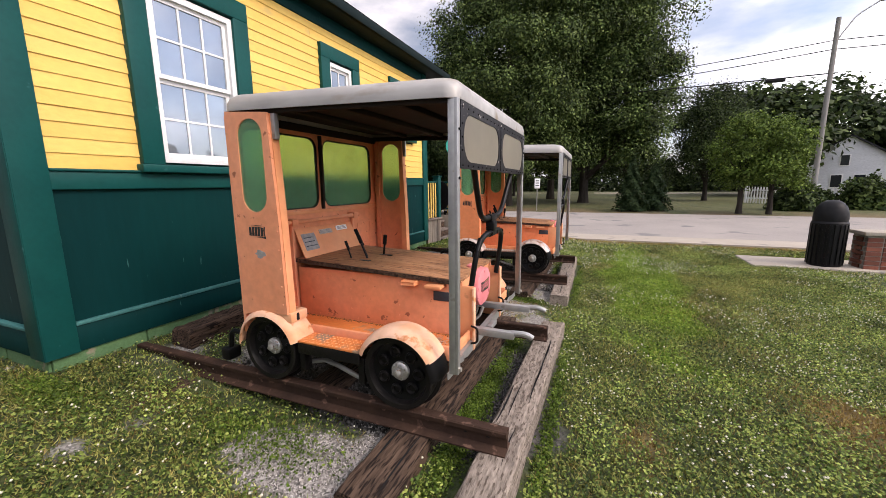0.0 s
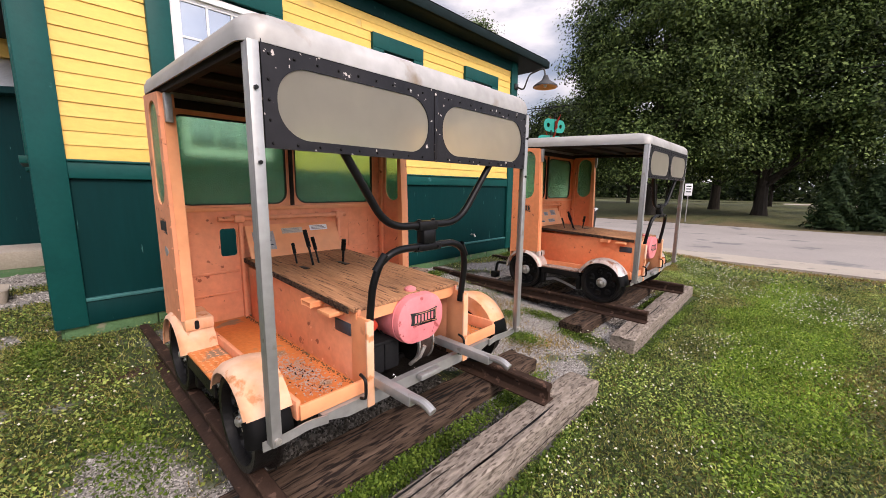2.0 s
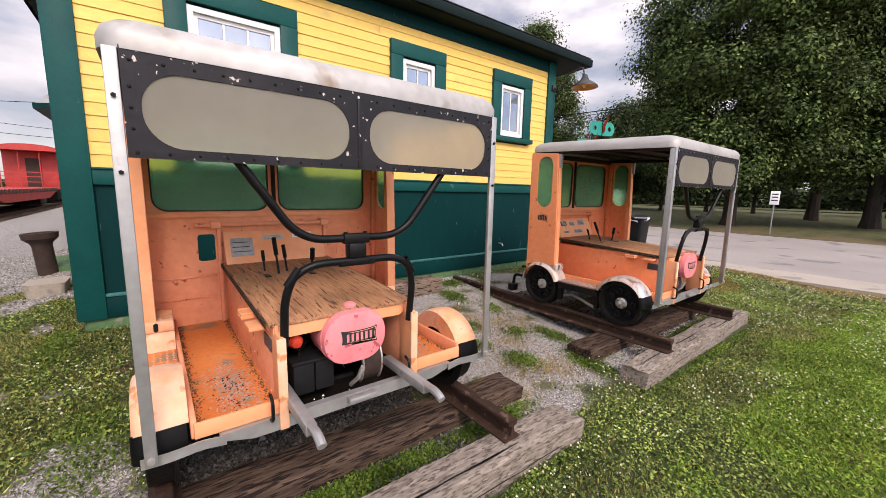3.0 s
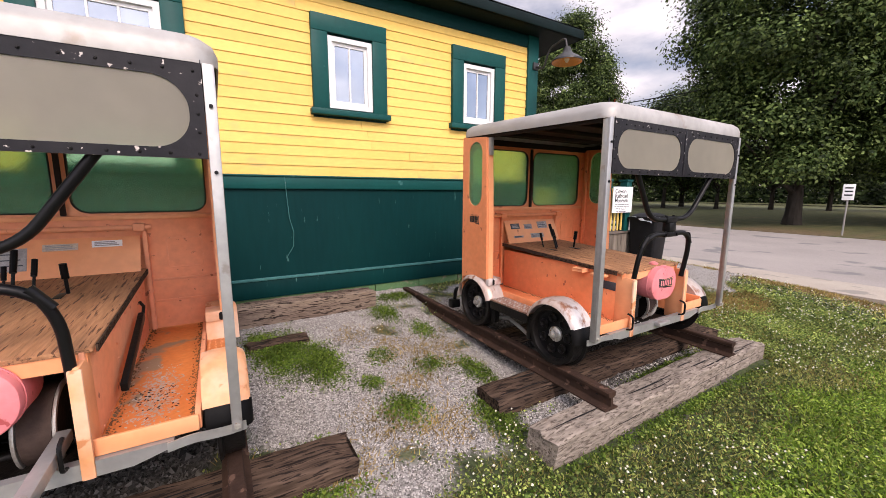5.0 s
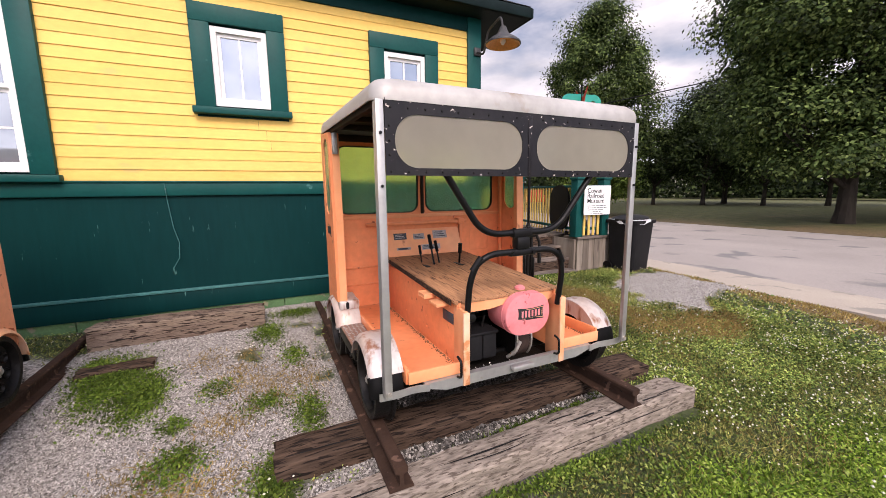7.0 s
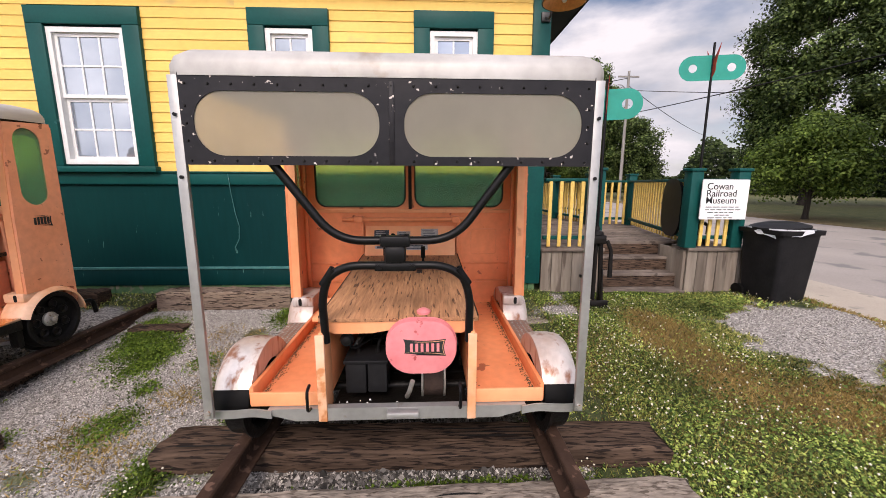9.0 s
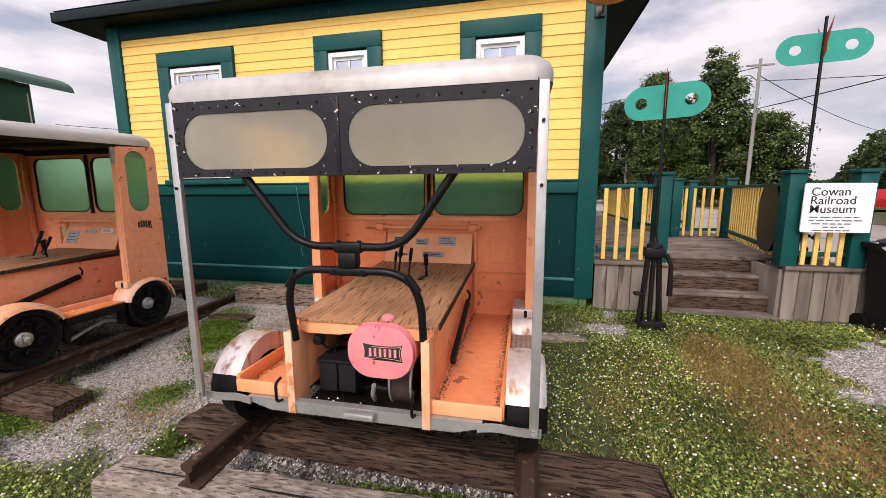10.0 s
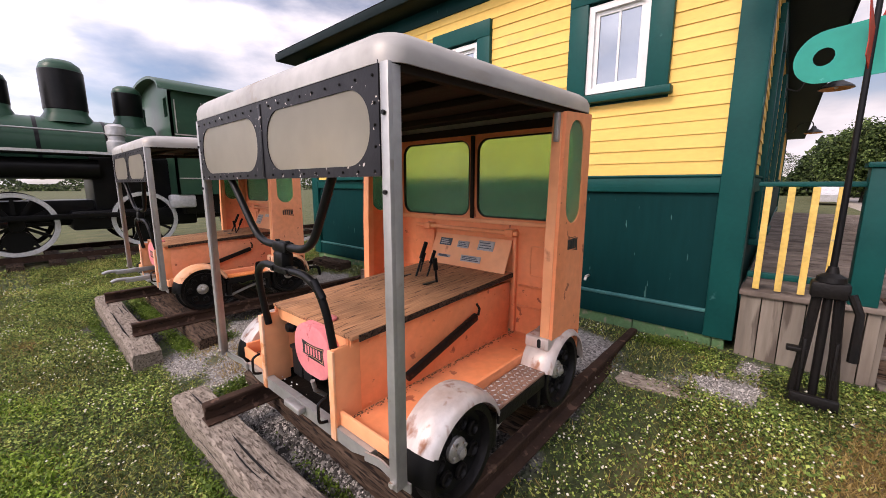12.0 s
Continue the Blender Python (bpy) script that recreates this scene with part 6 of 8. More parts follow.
part("stack", lathe(bmn(), [(0.34, 0.45), (0.24, 0.6), (0.22, 0.75), (0.25, 1.66), (0.28, 1.68), (0.28, 1.74), (0.22, 1.74)], Matrix.Translation((1.22, 0, 2.10)), 28), SILVER, loco, "silver smoke stack")
for x, r, top, nm in ((0.09, 0.25, 1.40, "sand_dome"), (-0.94, 0.34, 1.79, "steam_dome"), (-1.97, 0.26, 1.46, "sand_dome")):
    d = part(nm, lathe(bmn(), [(r * 1.35, 0.52), (r * 1.15, 0.64), (r * 1.0, 0.72), (r, top - r * 0.65), (r * 0.9, top - r * 0.35), (r * 0.6, top - r * 0.1), (0.001, top)], Matrix.Translation((x, 0, 2.10)), 28), LOCO_GREEN, loco)
    part("dome_band", ring(bmn(), [(r * 1.005, 0.78), (r * 1.03, 0.79), (r * 1.03, top - r * 0.72), (r * 1.005, top - r * 0.7)], Matrix.Translation((x, 0, 2.10)), 28), BLACK, d)
bell = part("bell", lathe(bmn(), [(0.001, 0.22), (0.05, 0.21), (0.09, 0.12), (0.12, 0.0), (0.14, -0.04), (0.12, -0.04), (0.001, 0.0)], Matrix.Translation((0.70, 0, 2.92)), 18), HUB, loco, "dull brass bell")
part("bell_yoke", tube(bmn(), [(0.70, -0.16, 2.68), (0.70, -0.17, 3.0), (0.70, 0.0, 3.16), (0.70, 0.17, 3.0), (0.70, 0.16, 2.68)], 0.02, 8), BLACK, bell)
for s in (-1, 1):
    part("running_board", bx((-2.3, s * 1.0 - 0.25, 1.93), (3.0, s * 1.0 + 0.25, 1.98), 0.008), BLACK, loco)
    part("board_edge", bx((-2.3, s * 1.255 - 0.012, 1.955), (3.0, s * 1.255 + 0.012, 2.005)), TYRE_WHITE, loco, "white painted running board edge")
    part("air_tank", rod(bmn(), (-1.2, s * 0.92, 1.68), (0.9, s * 0.92, 1.68), 0.19, seg=20), BLACK, loco)
    part("hand_rail", rod(bmn(), (-2.2, s * 0.66, 2.42), (1.3, s * 0.66, 2.42), 0.018), ALU, loco)
part("air_pump", lathe(bmn(), [(0.16, 0), (0.17, 0.02), (0.17, 0.24), (0.14, 0.27), (0.14, 0.36), (0.17, 0.38), (0.17, 0.55), (0.1, 0.6)], Matrix.Translation((-1.56, 0.85, 2.0)), 20), SILVER, loco, "silver and black air pump")
part("feed_pipe", tube(bmn(), rounded_path([(0.38, 0.66, 2.05), (0.25, 0.64, 2.35), (0.12, 0.4, 2.68)], 0.2), 0.03, 8), BLACK, loco)
part("firebox", bx((-3.0, -0.68, 0.75), (-1.1, 0.68, 1.95), 0.04), BLACK, loco)
part("main_frame", bx((-5.4, -0.5, 0.55), (3.4, 0.5, 1.05), 0.02), BLACK, loco)
part("ash_pan", bx((-2.9, -0.8, 0.45), (-0.7, 0.8, 0.85), 0.05), BLACK, loco)
part("cylinder", rod(bmn(), (2.2, 0.95, 0.85), (3.1, 0.95, 0.85), 0.36, seg=24), BLACK, loco)
part("cylinder", rod(bmn(), (2.2, -0.95, 0.85), (3.1, -0.95, 0.85), 0.36, seg=24), BLACK, loco)


def driver(x, r, s):
    m = Matrix.Translation((x, s * 0.75, r + 0.02)) @ Matrix.Rotation(radians(-90 * s), 4, "X")
    w = part("driving_wheel", ring(bmn(), [(r - 0.09, -0.05), (r, -0.06), (r, 0.05), (r - 0.08, 0.055)], m, 40), IRON, loco)
    part("white_tyre", ring(bmn(), [(r - 0.085, 0.054), (r - 0.002, 0.052), (r - 0.006, 0.064), (r - 0.08, 0.066)], m, 40), TYRE_WHITE, w, "white painted tyre face")
    part("wheel_centre", lathe(bmn(), [(0.001, 0.10), (0.12, 0.10), (0.13, 0.04), (0.13, -0.04), (0.001, -0.04)], m, 20), BLACK, w)
    for k in range(12):
        part("spoke", box(bmn(), (0.10, -0.028, -0.02), (r - 0.08, 0.028, 0.03), m @ Matrix.Rotation(k * math.tau / 12, 4, "Z")), BLACK, w, smooth=False)
    part("counterweight", lathe(bmn(), [(0.001, 0.035), (r * 0.35, 0.035), (r * 0.35, -0.02), (0.001, -0.02)], m @ Matrix.Translation((0, r * 0.52, 0)), 16), BLACK, w)
    return w


for s in (-1, 1):
    for x in (0.06, -1.90, 2.0):
        driver(x, 0.60, s)
    part("side_rod", bx((-2.0, s * 0.92 - 0.025, 0.70), (2.15, s * 0.92 + 0.025, 0.80), 0.01), BLACK, loco)
    part("main_rod", box(bmn(), (-0.05, -0.03, -0.05), (2.4, 0.03, 0.05), Matrix.Translation((0.2, s * 1.0, 0.66)) @ Matrix.Rotation(radians(-4), 4, "Y"), 0.01), BLACK, loco)
    part("valve_hanger", bx((0.9, s * 0.95 - 0.04, 0.9), (1.05, s * 0.95 + 0.04, 1.9), 0.01), BLACK, loco)
    part("trailing_wheel", rod(bmn(), (-4.3, s * 0.72, 0.42), (-4.3, s * 0.80, 0.42), 0.40, seg=28), IRON, loco)
# cab
cab = part("cab", prism(bmn(), [(-2.45, 1.15), (-5.0, 1.15), (-5.0, 3.38), (-2.45, 3.38)], 0.05, Matrix.Translation((0, 1.22, 0)), [[(-3.2, 2.52), (-4.1, 2.52), (-4.1, 3.16), (-3.2, 3.16)]]), LOCO_GREEN, loco, "dark green cab with a square side window", smooth=False)
part("cab_side", prism(bmn(), [(-2.45, 1.15), (-5.0, 1.15), (-5.0, 3.38), (-2.45, 3.38)], 0.05, Matrix.Translation((0, -1.27, 0)), [[(-3.2, 2.52), (-4.1, 2.52), (-4.1, 3.16), (-3.2, 3.16)]]), LOCO_GREEN, cab, smooth=False)
arch = [(-1.27, 1.15), (1.27, 1.15), (1.27, 3.36)] + [(1.27 * math.cos(a), 3.36 + 0.34 * math.sin(a)) for a in [radians(180 * k / 12) for k in range(1, 12)]] + [(-1.27, 3.36)]
part("cab_front", prism(bmn(), arch, 0.05, Matrix.Translation((-2.45, 0, 0)) @ Matrix.Rotation(radians(90), 4, "Z"), [stadium(0.98, 3.05, 0.26, 0.4, 3, 0.02), stadium(-0.98, 3.05, 0.26, 0.4, 3, 0.02)]), LOCO_GREEN, cab, smooth=False)
rf2 = [(1.42, 3.36)] + [(1.40 * math.cos(a), 3.40 + 0.36 * math.sin(a)) for a in [radians(180 * k / 16) for k in range(0, 17)]] + [(-1.42, 3.36)] + [(1.34 * math.cos(a), 3.37 + 0.33 * math.sin(a)) for a in [radians(180 - 180 * k / 16) for k in range(0, 17)]]
part("cab_roof", prism(bmn(), rf2, 3.4, Matrix.Translation((-2.25, 0, 0)) @ Matrix.Rotation(radians(90), 4, "Z")), LOCO_GREEN, cab)
part("window_hood", bx((-4.2, 1.27, 3.17), (-3.1, 1.42, 3.20)), LOCO_GREEN, cab)
for z in (1.5, 2.45):
    part("cab_beading", bx((-4.95, 1.272, z), (-2.5, 1.284, z + 0.025)), TAN, cab)
for x in (-2.56, -3.08, -4.2, -4.95):
    part("cab_beading", bx((x, 1.272, 2.5), (x + 0.02, 1.283, 3.2)), TAN, cab)
part("injector", bx((-2.8, 1.0, 0.85), (-2.3, 1.25, 1.15), 0.05), SILVER, loco, "pale grey injector casing")
part("under_cab", bx((-5.0, -1.1, 0.7), (-2.6, 1.1, 1.15), 0.03), BLACK, loco)

# ---- red caboose and low red wagon further down the track ----
cb = thing("caboose", "faded red wooden caboose with a railed end platform", "caboose", pose(-37.0, -4.45, 0.1))
part("body", bx((-9.2, -1.45, 0.95), (-1.1, 1.45, 3.45), 0.03), CABOOSE, cb)
part("roof", prism(bmn(), [(-1.62, 3.45)] + [(1.62 * math.cos(a), 3.48 + 0.4 * math.sin(a)) for a in [radians(180 - 15 * k) for k in range(13)]] + [(1.62, 3.45)], 10.6, Matrix.Translation((0.3, 0, 0)) @ Matrix.Rotation(radians(90), 4, "Z")), CABOOSE, cb)
part("platform", bx((-1.1, -1.45, 0.9), (0.1, 1.45, 1.02), 0.02), CABOOSE, cb)
for y in (-1.4, -0.5, 0.5, 1.4):
    part("end_post", rod(bmn(), (0.03, y, 1.0), (0.03, y, 3.5), 0.035), CABOOSE, cb)
for z in (1.35, 1.7, 2.0):
    part("end_rail", bx((0.0, -1.4, z), (0.05, 1.4, z + 0.05)), CABOOSE, cb)
part("end_door", bx((-1.1, -0.38, 1.05), (-1.05, 0.38, 3.0), 0.01), TERRA, cb, "dark end door")
for x in (-3.0, -5.0, -7.0):
    part("side_window", bx((x - 0.35, 1.44, 2.0), (x + 0.35, 1.475, 2.8), 0.01), DARKGLASS, cb)
for x in (-2.0, -7.6):
    part("bogie", bx((x - 0.8, -1.0, 0.1), (x + 0.8, 1.0, 0.85), 0.1), IRON, cb)
fw = thing("gondola_wagon", "low red steel gondola wagon", "railway wagon", pose(-27.5, -4.3, 0.1))
part("body", prism(bmn(), [(-7.0, 0.85), (-4.5, 0.45), (4.5, 0.45), (7.0, 0.85), (7.0, 1.0), (-7.0, 1.0)], 2.7, Matrix.Translation((0, -1.35, 0))), CABOOSE, fw)
for i in range(24):
    part("side_stake", bx((-6.8 + 0.59 * i, 1.35, 0.82), (-6.7 + 0.59 * i, 1.42, 1.02)), TERRA, fw, smooth=False)
for x in (-5.0, 5.0):
    part("bogie", bx((x - 0.9, -1.0, 0.05), (x + 0.9, 1.0, 0.5), 0.08), IRON, fw)

# ---- trees: trunk, limbs, crown of leaf clumps ----
def leaf_material(name, dark, light, tip, patch=0.0, patch_scale=1.0, see=0.2):
    m = bpy.data.materials.new(name)
    m.use_nodes = True
    n, l = m.node_tree.nodes, m.node_tree.links
    b = n["Principled BSDF"]
    g = n.new("ShaderNodeNewGeometry")
    r = n.new("ShaderNodeValToRGB")
    e = r.color_ramp.elements
    e.new(0.5)
    for k, (p, c) in zip(e, ((0.0, dark), (0.55, light), (1.0, tip))):
        k.position, k.color = p, (*c, 1)
    l.new(g.outputs["Random Per Island"], r.inputs[0])
    col = r.outputs[0]
    if patch:
        co, nz, mr, hs = n.new("ShaderNodeTexCoord"), n.new("ShaderNodeTexNoise"), n.new("ShaderNodeMapRange"), n.new("ShaderNodeHueSaturation")
        nz.inputs["Scale"].default_value, nz.inputs["Detail"].default_value = patch_scale, 4
        l.new(co.outputs["Object"], nz.inputs["Vector"])
        mr.inputs["From Min"].default_value, mr.inputs["From Max"].default_value = 0.33, 0.67
        mr.inputs["To Min"].default_value, mr.inputs["To Max"].default_value = 1 - patch, 1 + patch
        l.new(nz.outputs["Fac"], mr.inputs["Value"])
        l.new(mr.outputs[0], hs.inputs["Value"])
        l.new(col, hs.inputs["Color"])
        col = hs.outputs[0]
    l.new(col, b.inputs["Base Color"])
    b.inputs["Roughness"].default_value = 0.6
    b.inputs["Specular IOR Level"].default_value = 0.15
    t = n.new("ShaderNodeBsdfTranslucent")
    l.new(col, t.inputs["Color"])
    mx = n.new("ShaderNodeMixShader")
    mx.inputs[0].default_value = see
    l.new(b.outputs[0], mx.inputs[1])
    l.new(t.outputs[0], mx.inputs[2])
    l.new(mx.outputs[0], n["Material Output"].inputs["Surface"])
    return m


LEAF = leaf_material("broad_green_leaves", (0.011, 0.023, 0.006), (0.048, 0.082, 0.020), (0.17, 0.23, 0.07), 0.55, 0.7, 0.2)
LEAF_DARK = leaf_material("deep_green_leaves", (0.008, 0.017, 0.005), (0.027, 0.046, 0.013), (0.085, 0.12, 0.036), 0.5, 0.5)
LEAF_LIGHT = leaf_material("light_green_leaves", (0.03, 0.055, 0.010), (0.085, 0.14, 0.024), (0.18, 0.25, 0.05), 0.35, 0.9, 0.28)
NEEDLE = leaf_material("dark_needles", (0.012, 0.026, 0.010), (0.028, 0.052, 0.019), (0.055, 0.085, 0.03))


def cards(centres, normals, size, rs, aspect=0.6):
    """Small leaf-shaped quads, one island each."""
    n = len(centres)
    a = rs.normal(size=(n, 3))
    u = np.cross(normals, a)
    u /= np.linalg.norm(u, axis=1, keepdims=True) + 1e-9
    v = np.cross(normals, u)
    s = (size * rs.uniform(0.6, 1.3, n))[:, None]
    bend = normals * s * 0.18
    co = np.stack([centres - u * s, centres - v * s * aspect + bend, centres + u * s, centres + v * s * aspect + bend], 1).reshape(-1, 3)
    return co


def quads_mesh(name, co):
    me = bpy.data.meshes.new(name)
    nv = len(co)
    nf = nv // 4
    me.vertices.add(nv)
    me.vertices.foreach_set("co", co.astype(np.float32).ravel())
    me.loops.add(nv)
    me.loops.foreach_set("vertex_index", np.arange(nv, dtype=np.int32))
    me.polygons.add(nf)
    me.polygons.foreach_set("loop_start", np.arange(0, nv, 4, dtype=np.int32))
    me.update(calc_edges=True)
    return me


def tree(at, height, radius, mat, seed, label, clumps=150, per=75, leaf=0.2, base=0.22, lean=0.0, spread=1.0, group="park trees"):
    rs = np.random.RandomState(seed)
    rr = random.Random(seed)
    t = thing("tree", label, "tree", at, group)
    trunk_h = height * base
    tb_ = bmn()
    tr = 0.016 * height + 0.04
    top = Vector((lean, 0, height * 0.78))
    pts = [Vector((0, 0, -0.15)), Vector((0.02, 0, trunk_h * 0.3)), Vector((lean * 0.3, 0.05, trunk_h)), Vector((lean * 0.6, -0.05, height * 0.5)), top]
    tube(tb_, pts, [tr * 1.35, tr, tr * 0.85, tr * 0.45, tr * 0.1], 10)
    part("trunk", tb_, BARK, t)
    cen, nor = [], []
    cz, rz = height * (base + 1) / 2 + 0.02 * height, height * (1 - base) / 2
    for i in range(clumps):
        d = rs.normal(size=3)
        d /= np.linalg.norm(d)
        q = rs.uniform(0.45, 1.0) ** 0.55
        wob = 1 + 0.28 * noise.noise(Vector((d[0] * 1.7 + seed, d[1] * 1.7, d[2] * 1.7 - seed)))
        taper = 1.0 - 0.30 * max(0, d[2]) ** 1.5
        if d[2] < 0:
            taper = (d[0] ** 2 + d[1] ** 2) ** -0.28
        c = np.array([d[0] * radius * q * wob * taper, d[1] * radius * q * wob * taper, cz + d[2] * rz * q * wob])
        c[2] = max(c[2], trunk_h * 0.75)
        if i % max(1, clumps // 12) == 0:
            z0 = trunk_h * rr.uniform(0.8, 1.5)
            st = Vector((lean * 0.3, 0, min(z0, height * 0.6)))
            en = Vector(c)
            mid = st.lerp(en, 0.5) + Vector((0, 0, -0.05 * height * rr.random()))
            part("limb", tube(bmn(), [st, mid, en], [tr * 0.4, tr * 0.22, tr * 0.05], 6), BARK, t)
        cr_ = radius * rs.uniform(0.12, 0.24) * spread
        k = int(per * rs.uniform(0.6, 1.4))
        off = np.clip(rs.normal(size=(k, 3)), -1.7, 1.7) * cr_ * np.array([1, 1, 0.62])
        cen.append(c + off)
        nn = off / (np.linalg.norm(off, axis=1, keepdims=True) + 1e-6) * 0.9 + rs.normal(size=(k, 3)) * 0.4 + np.array([0, 0, 0.6])
        nor.append(nn / np.linalg.norm(nn, axis=1, keepdims=True))
    me = quads_mesh("crown", cards(np.concatenate(cen), np.concatenate(nor), leaf, rs))
    me.materials.append(mat)
    crown = new("crown", me)
    crown.parent = t
    return t


def conifer(at, height, radius, seed, label):
    rs = np.random.RandomState(seed)
    t = thing("tree", label, "tree", at, "park trees")
    part("trunk", rod(bmn(), (0, 0, -0.1), (0, 0, height), 0.07, 0.01), BARK, t)
    n = 5200
    h = rs.uniform(0, 1, n) ** 1.25
    a = rs.uniform(0, math.tau, n)
    lobes = 1 + 0.3 * np.sin(a * 5 + h * 17)
    r = radius * (1 - h) ** 0.8 * lobes * rs.uniform(0.35, 1.0, n)
    cen = np.stack([r * np.cos(a), r * np.sin(a), 0.1 + h * height - 0.15 * r], 1)
    nn = np.stack([np.cos(a) * 0.6, np.sin(a) * 0.6, np.full(n, 0.7)], 1) + rs.normal(size=(n, 3)) * 0.4
    nn /= np.linalg.norm(nn, axis=1, keepdims=True)
    me = quads_mesh("crown", cards(cen, nn, 0.12, rs, 0.3))
    me.materials.append(NEEDLE)
    c = new("crown", me)
    c.parent = t
    return t


G = -0.05
tree(pose(-1.5, 30.5, G), 19.0, 4.9, LEAF, 1, "large broad green shade tree across the road", 430, 620, 0.085, 0.09, 0, 0.74)
tree(pose(-6.1, 25.8, G), 16.5, 4.5, LEAF, 2, "large dark green shade tree across the road", 380, 600, 0.080, 0.10, 0, 0.74)
tree(pose(-4.6, 36.5, G), 17.0, 4.4, LEAF_DARK, 3, "tall dark shade tree behind the road", 320, 170, 0.13, 0.16, 0, 0.8)
tree(pose(6.15, 23.4, G), 4.8, 1.35, LEAF_LIGHT, 4, "small light green tree by the road", 150, 95, 0.06, 0.25)
tree(pose(7.3, 23.2, G), 4.3, 1.25, LEAF_LIGHT, 5, "small light green tree by the road", 150, 95, 0.06, 0.25)
tree(pose(7.5, 37.3, G), 8.7, 2.9, LEAF_DARK, 6, "dark rounded tree on the far lawn", 220, 190, 0.075, 0.18)
conifer(pose(1.3, 23.8, G), 2.7, 0.8, 7, "low dark conifer on the far lawn")
conifer(pose(2.5, 24.6, G), 2.4, 0.85, 8, "low dark conifer on the far lawn")
tree(pose(-25.2, 32.4, G), 16.8, 4.1, LEAF, 9, "tall green tree beyond the porch", 230, 420, 0.11, 0.12, 0, 0.85)
tree(pose(-20.0, 43.0, G), 11.0, 4.6, LEAF_DARK, 10, "tall dark tree beyond the porch", 380, 110, 0.14, 0.14)
tree(pose(-15.6, 22.9, G), 4.3, 1.9, LEAF_LIGHT, 11, "small spreading tree beside the road", 160, 110, 0.075, 0.2)
tree(pose(-44.0, 19.5, G), 13.5, 2.3, LEAF, 12, "tall slender tree behind the platform", 240, 120, 0.12, 0.14)
tree(pose(-47.0, 22.5, G), 11.5, 2.3, LEAF_DARK, 18, "slender dark tree behind the platform", 220, 110, 0.12, 0.14)
tree(pose(-38.1, 22.8, G), 12.6, 2.0, LEAF, 19, "tall green tree behind the platform", 170, 150, 0.12, 0.12)
tree(pose(-48.3, 16.9, G), 11.0, 2.6, LEAF_DARK, 20, "dark green tree behind the platform", 200, 140, 0.12, 0.1)
tree(pose(-39.5, 27.4, G), 8.5, 2.5, LEAF, 21, "rounded green tree behind the platform", 170, 140, 0.12, 0.1)
tree(pose(-42.5, 24.0, G), 7.0, 2.8, LEAF_LIGHT, 22, "low bright tree behind the platform", 170, 140, 0.11, 0.08)
tree(pose(-50.0, 25.0, G), 8.5, 2.8, LEAF_LIGHT, 13, "bright green tree behind the platform", 240, 110, 0.13, 0.12)
tree(pose(-52.0, 13.0, G), 7.0, 3.0, LEAF, 14, "green tree at the end of the platform", 240, 110, 0.13, 0.12)
tree(pose(14.5, 50.0, G), 10.5, 5.5, LEAF_DARK, 15, "dark tree behind the white house", 150, 55, 0.3, 0.15)
tree(pose(22.0, 56.0, G), 11.0, 6.0, LEAF_DARK, 16, "dark tree behind the white house", 150, 55, 0.3, 0.15)
tree(pose(30.0, 55.0, G), 10.0, 6.0, LEAF_DARK, 17, "dark tree behind the tan building", 150, 55, 0.3, 0.15)

# a row of young park trees and a pale lane far behind the road
for k, (x, y, h, r) in enumerate(((-16.0, 41.0, 7.2, 2.3), (-19.5, 39.0, 8.0, 2.5), (-22.5, 36.8, 7.0, 2.2), (-13.0, 43.5, 7.6, 2.4), (-9.8, 45.0, 7.0, 2.3), (-6.0, 47.0, 7.8, 2.5), (-2.0, 48.5, 7.2, 2.4), (2.2, 49.5, 7.6, 2.4))):
    tree(pose(x, y, G), h, r, LEAF_DARK, 60 + k, "young dark park tree standing in a row", 70, 130, 0.12, 0.24)
strip("far_lane", -120, 60, 58.0, 62.5, 0.0, CONCRETE, "pale lane beyond the park", "road")


def bush(at, r, h, mat, seed, label):
    rs = np.random.RandomState(seed)
    n = 4200
    d = rs.normal(size=(n, 3))
    d /= np.linalg.norm(d, axis=1, keepdims=True)
    d[:, 2] = np.abs(d[:, 2])
    wob = 1 + 0.22 * np.sin(d[:, 0] * 7 + seed) * np.cos(d[:, 1] * 6)
    cen = d * rs.uniform(0.55, 1.0, (n, 1)) * wob[:, None] * np.array([r, r, h])
    nn = d + rs.normal(size=(n, 3)) * 0.6
    nn /= np.linalg.norm(nn, axis=1, keepdims=True)
    me = quads_mesh("bush", cards(cen, nn, 0.11, rs))
    me.materials.append(mat)
    ob = new("bush", me)
    ob.matrix_basis = at
    return tagged(ob, label, "bush", "roadside bushes")


bush(pose(9.2, 26.0, G), 1.1, 1.5, LEAF_DARK, 31, "dark rounded bush by the fence")
bush(pose(12.6, 27.2, G), 1.2, 1.7, LEAF, 32, "leafy green bush by the fence")
bush(pose(10.4, 27.0, G), 0.9, 1.1, LEAF_DARK, 33, "dark rounded bush by the fence")


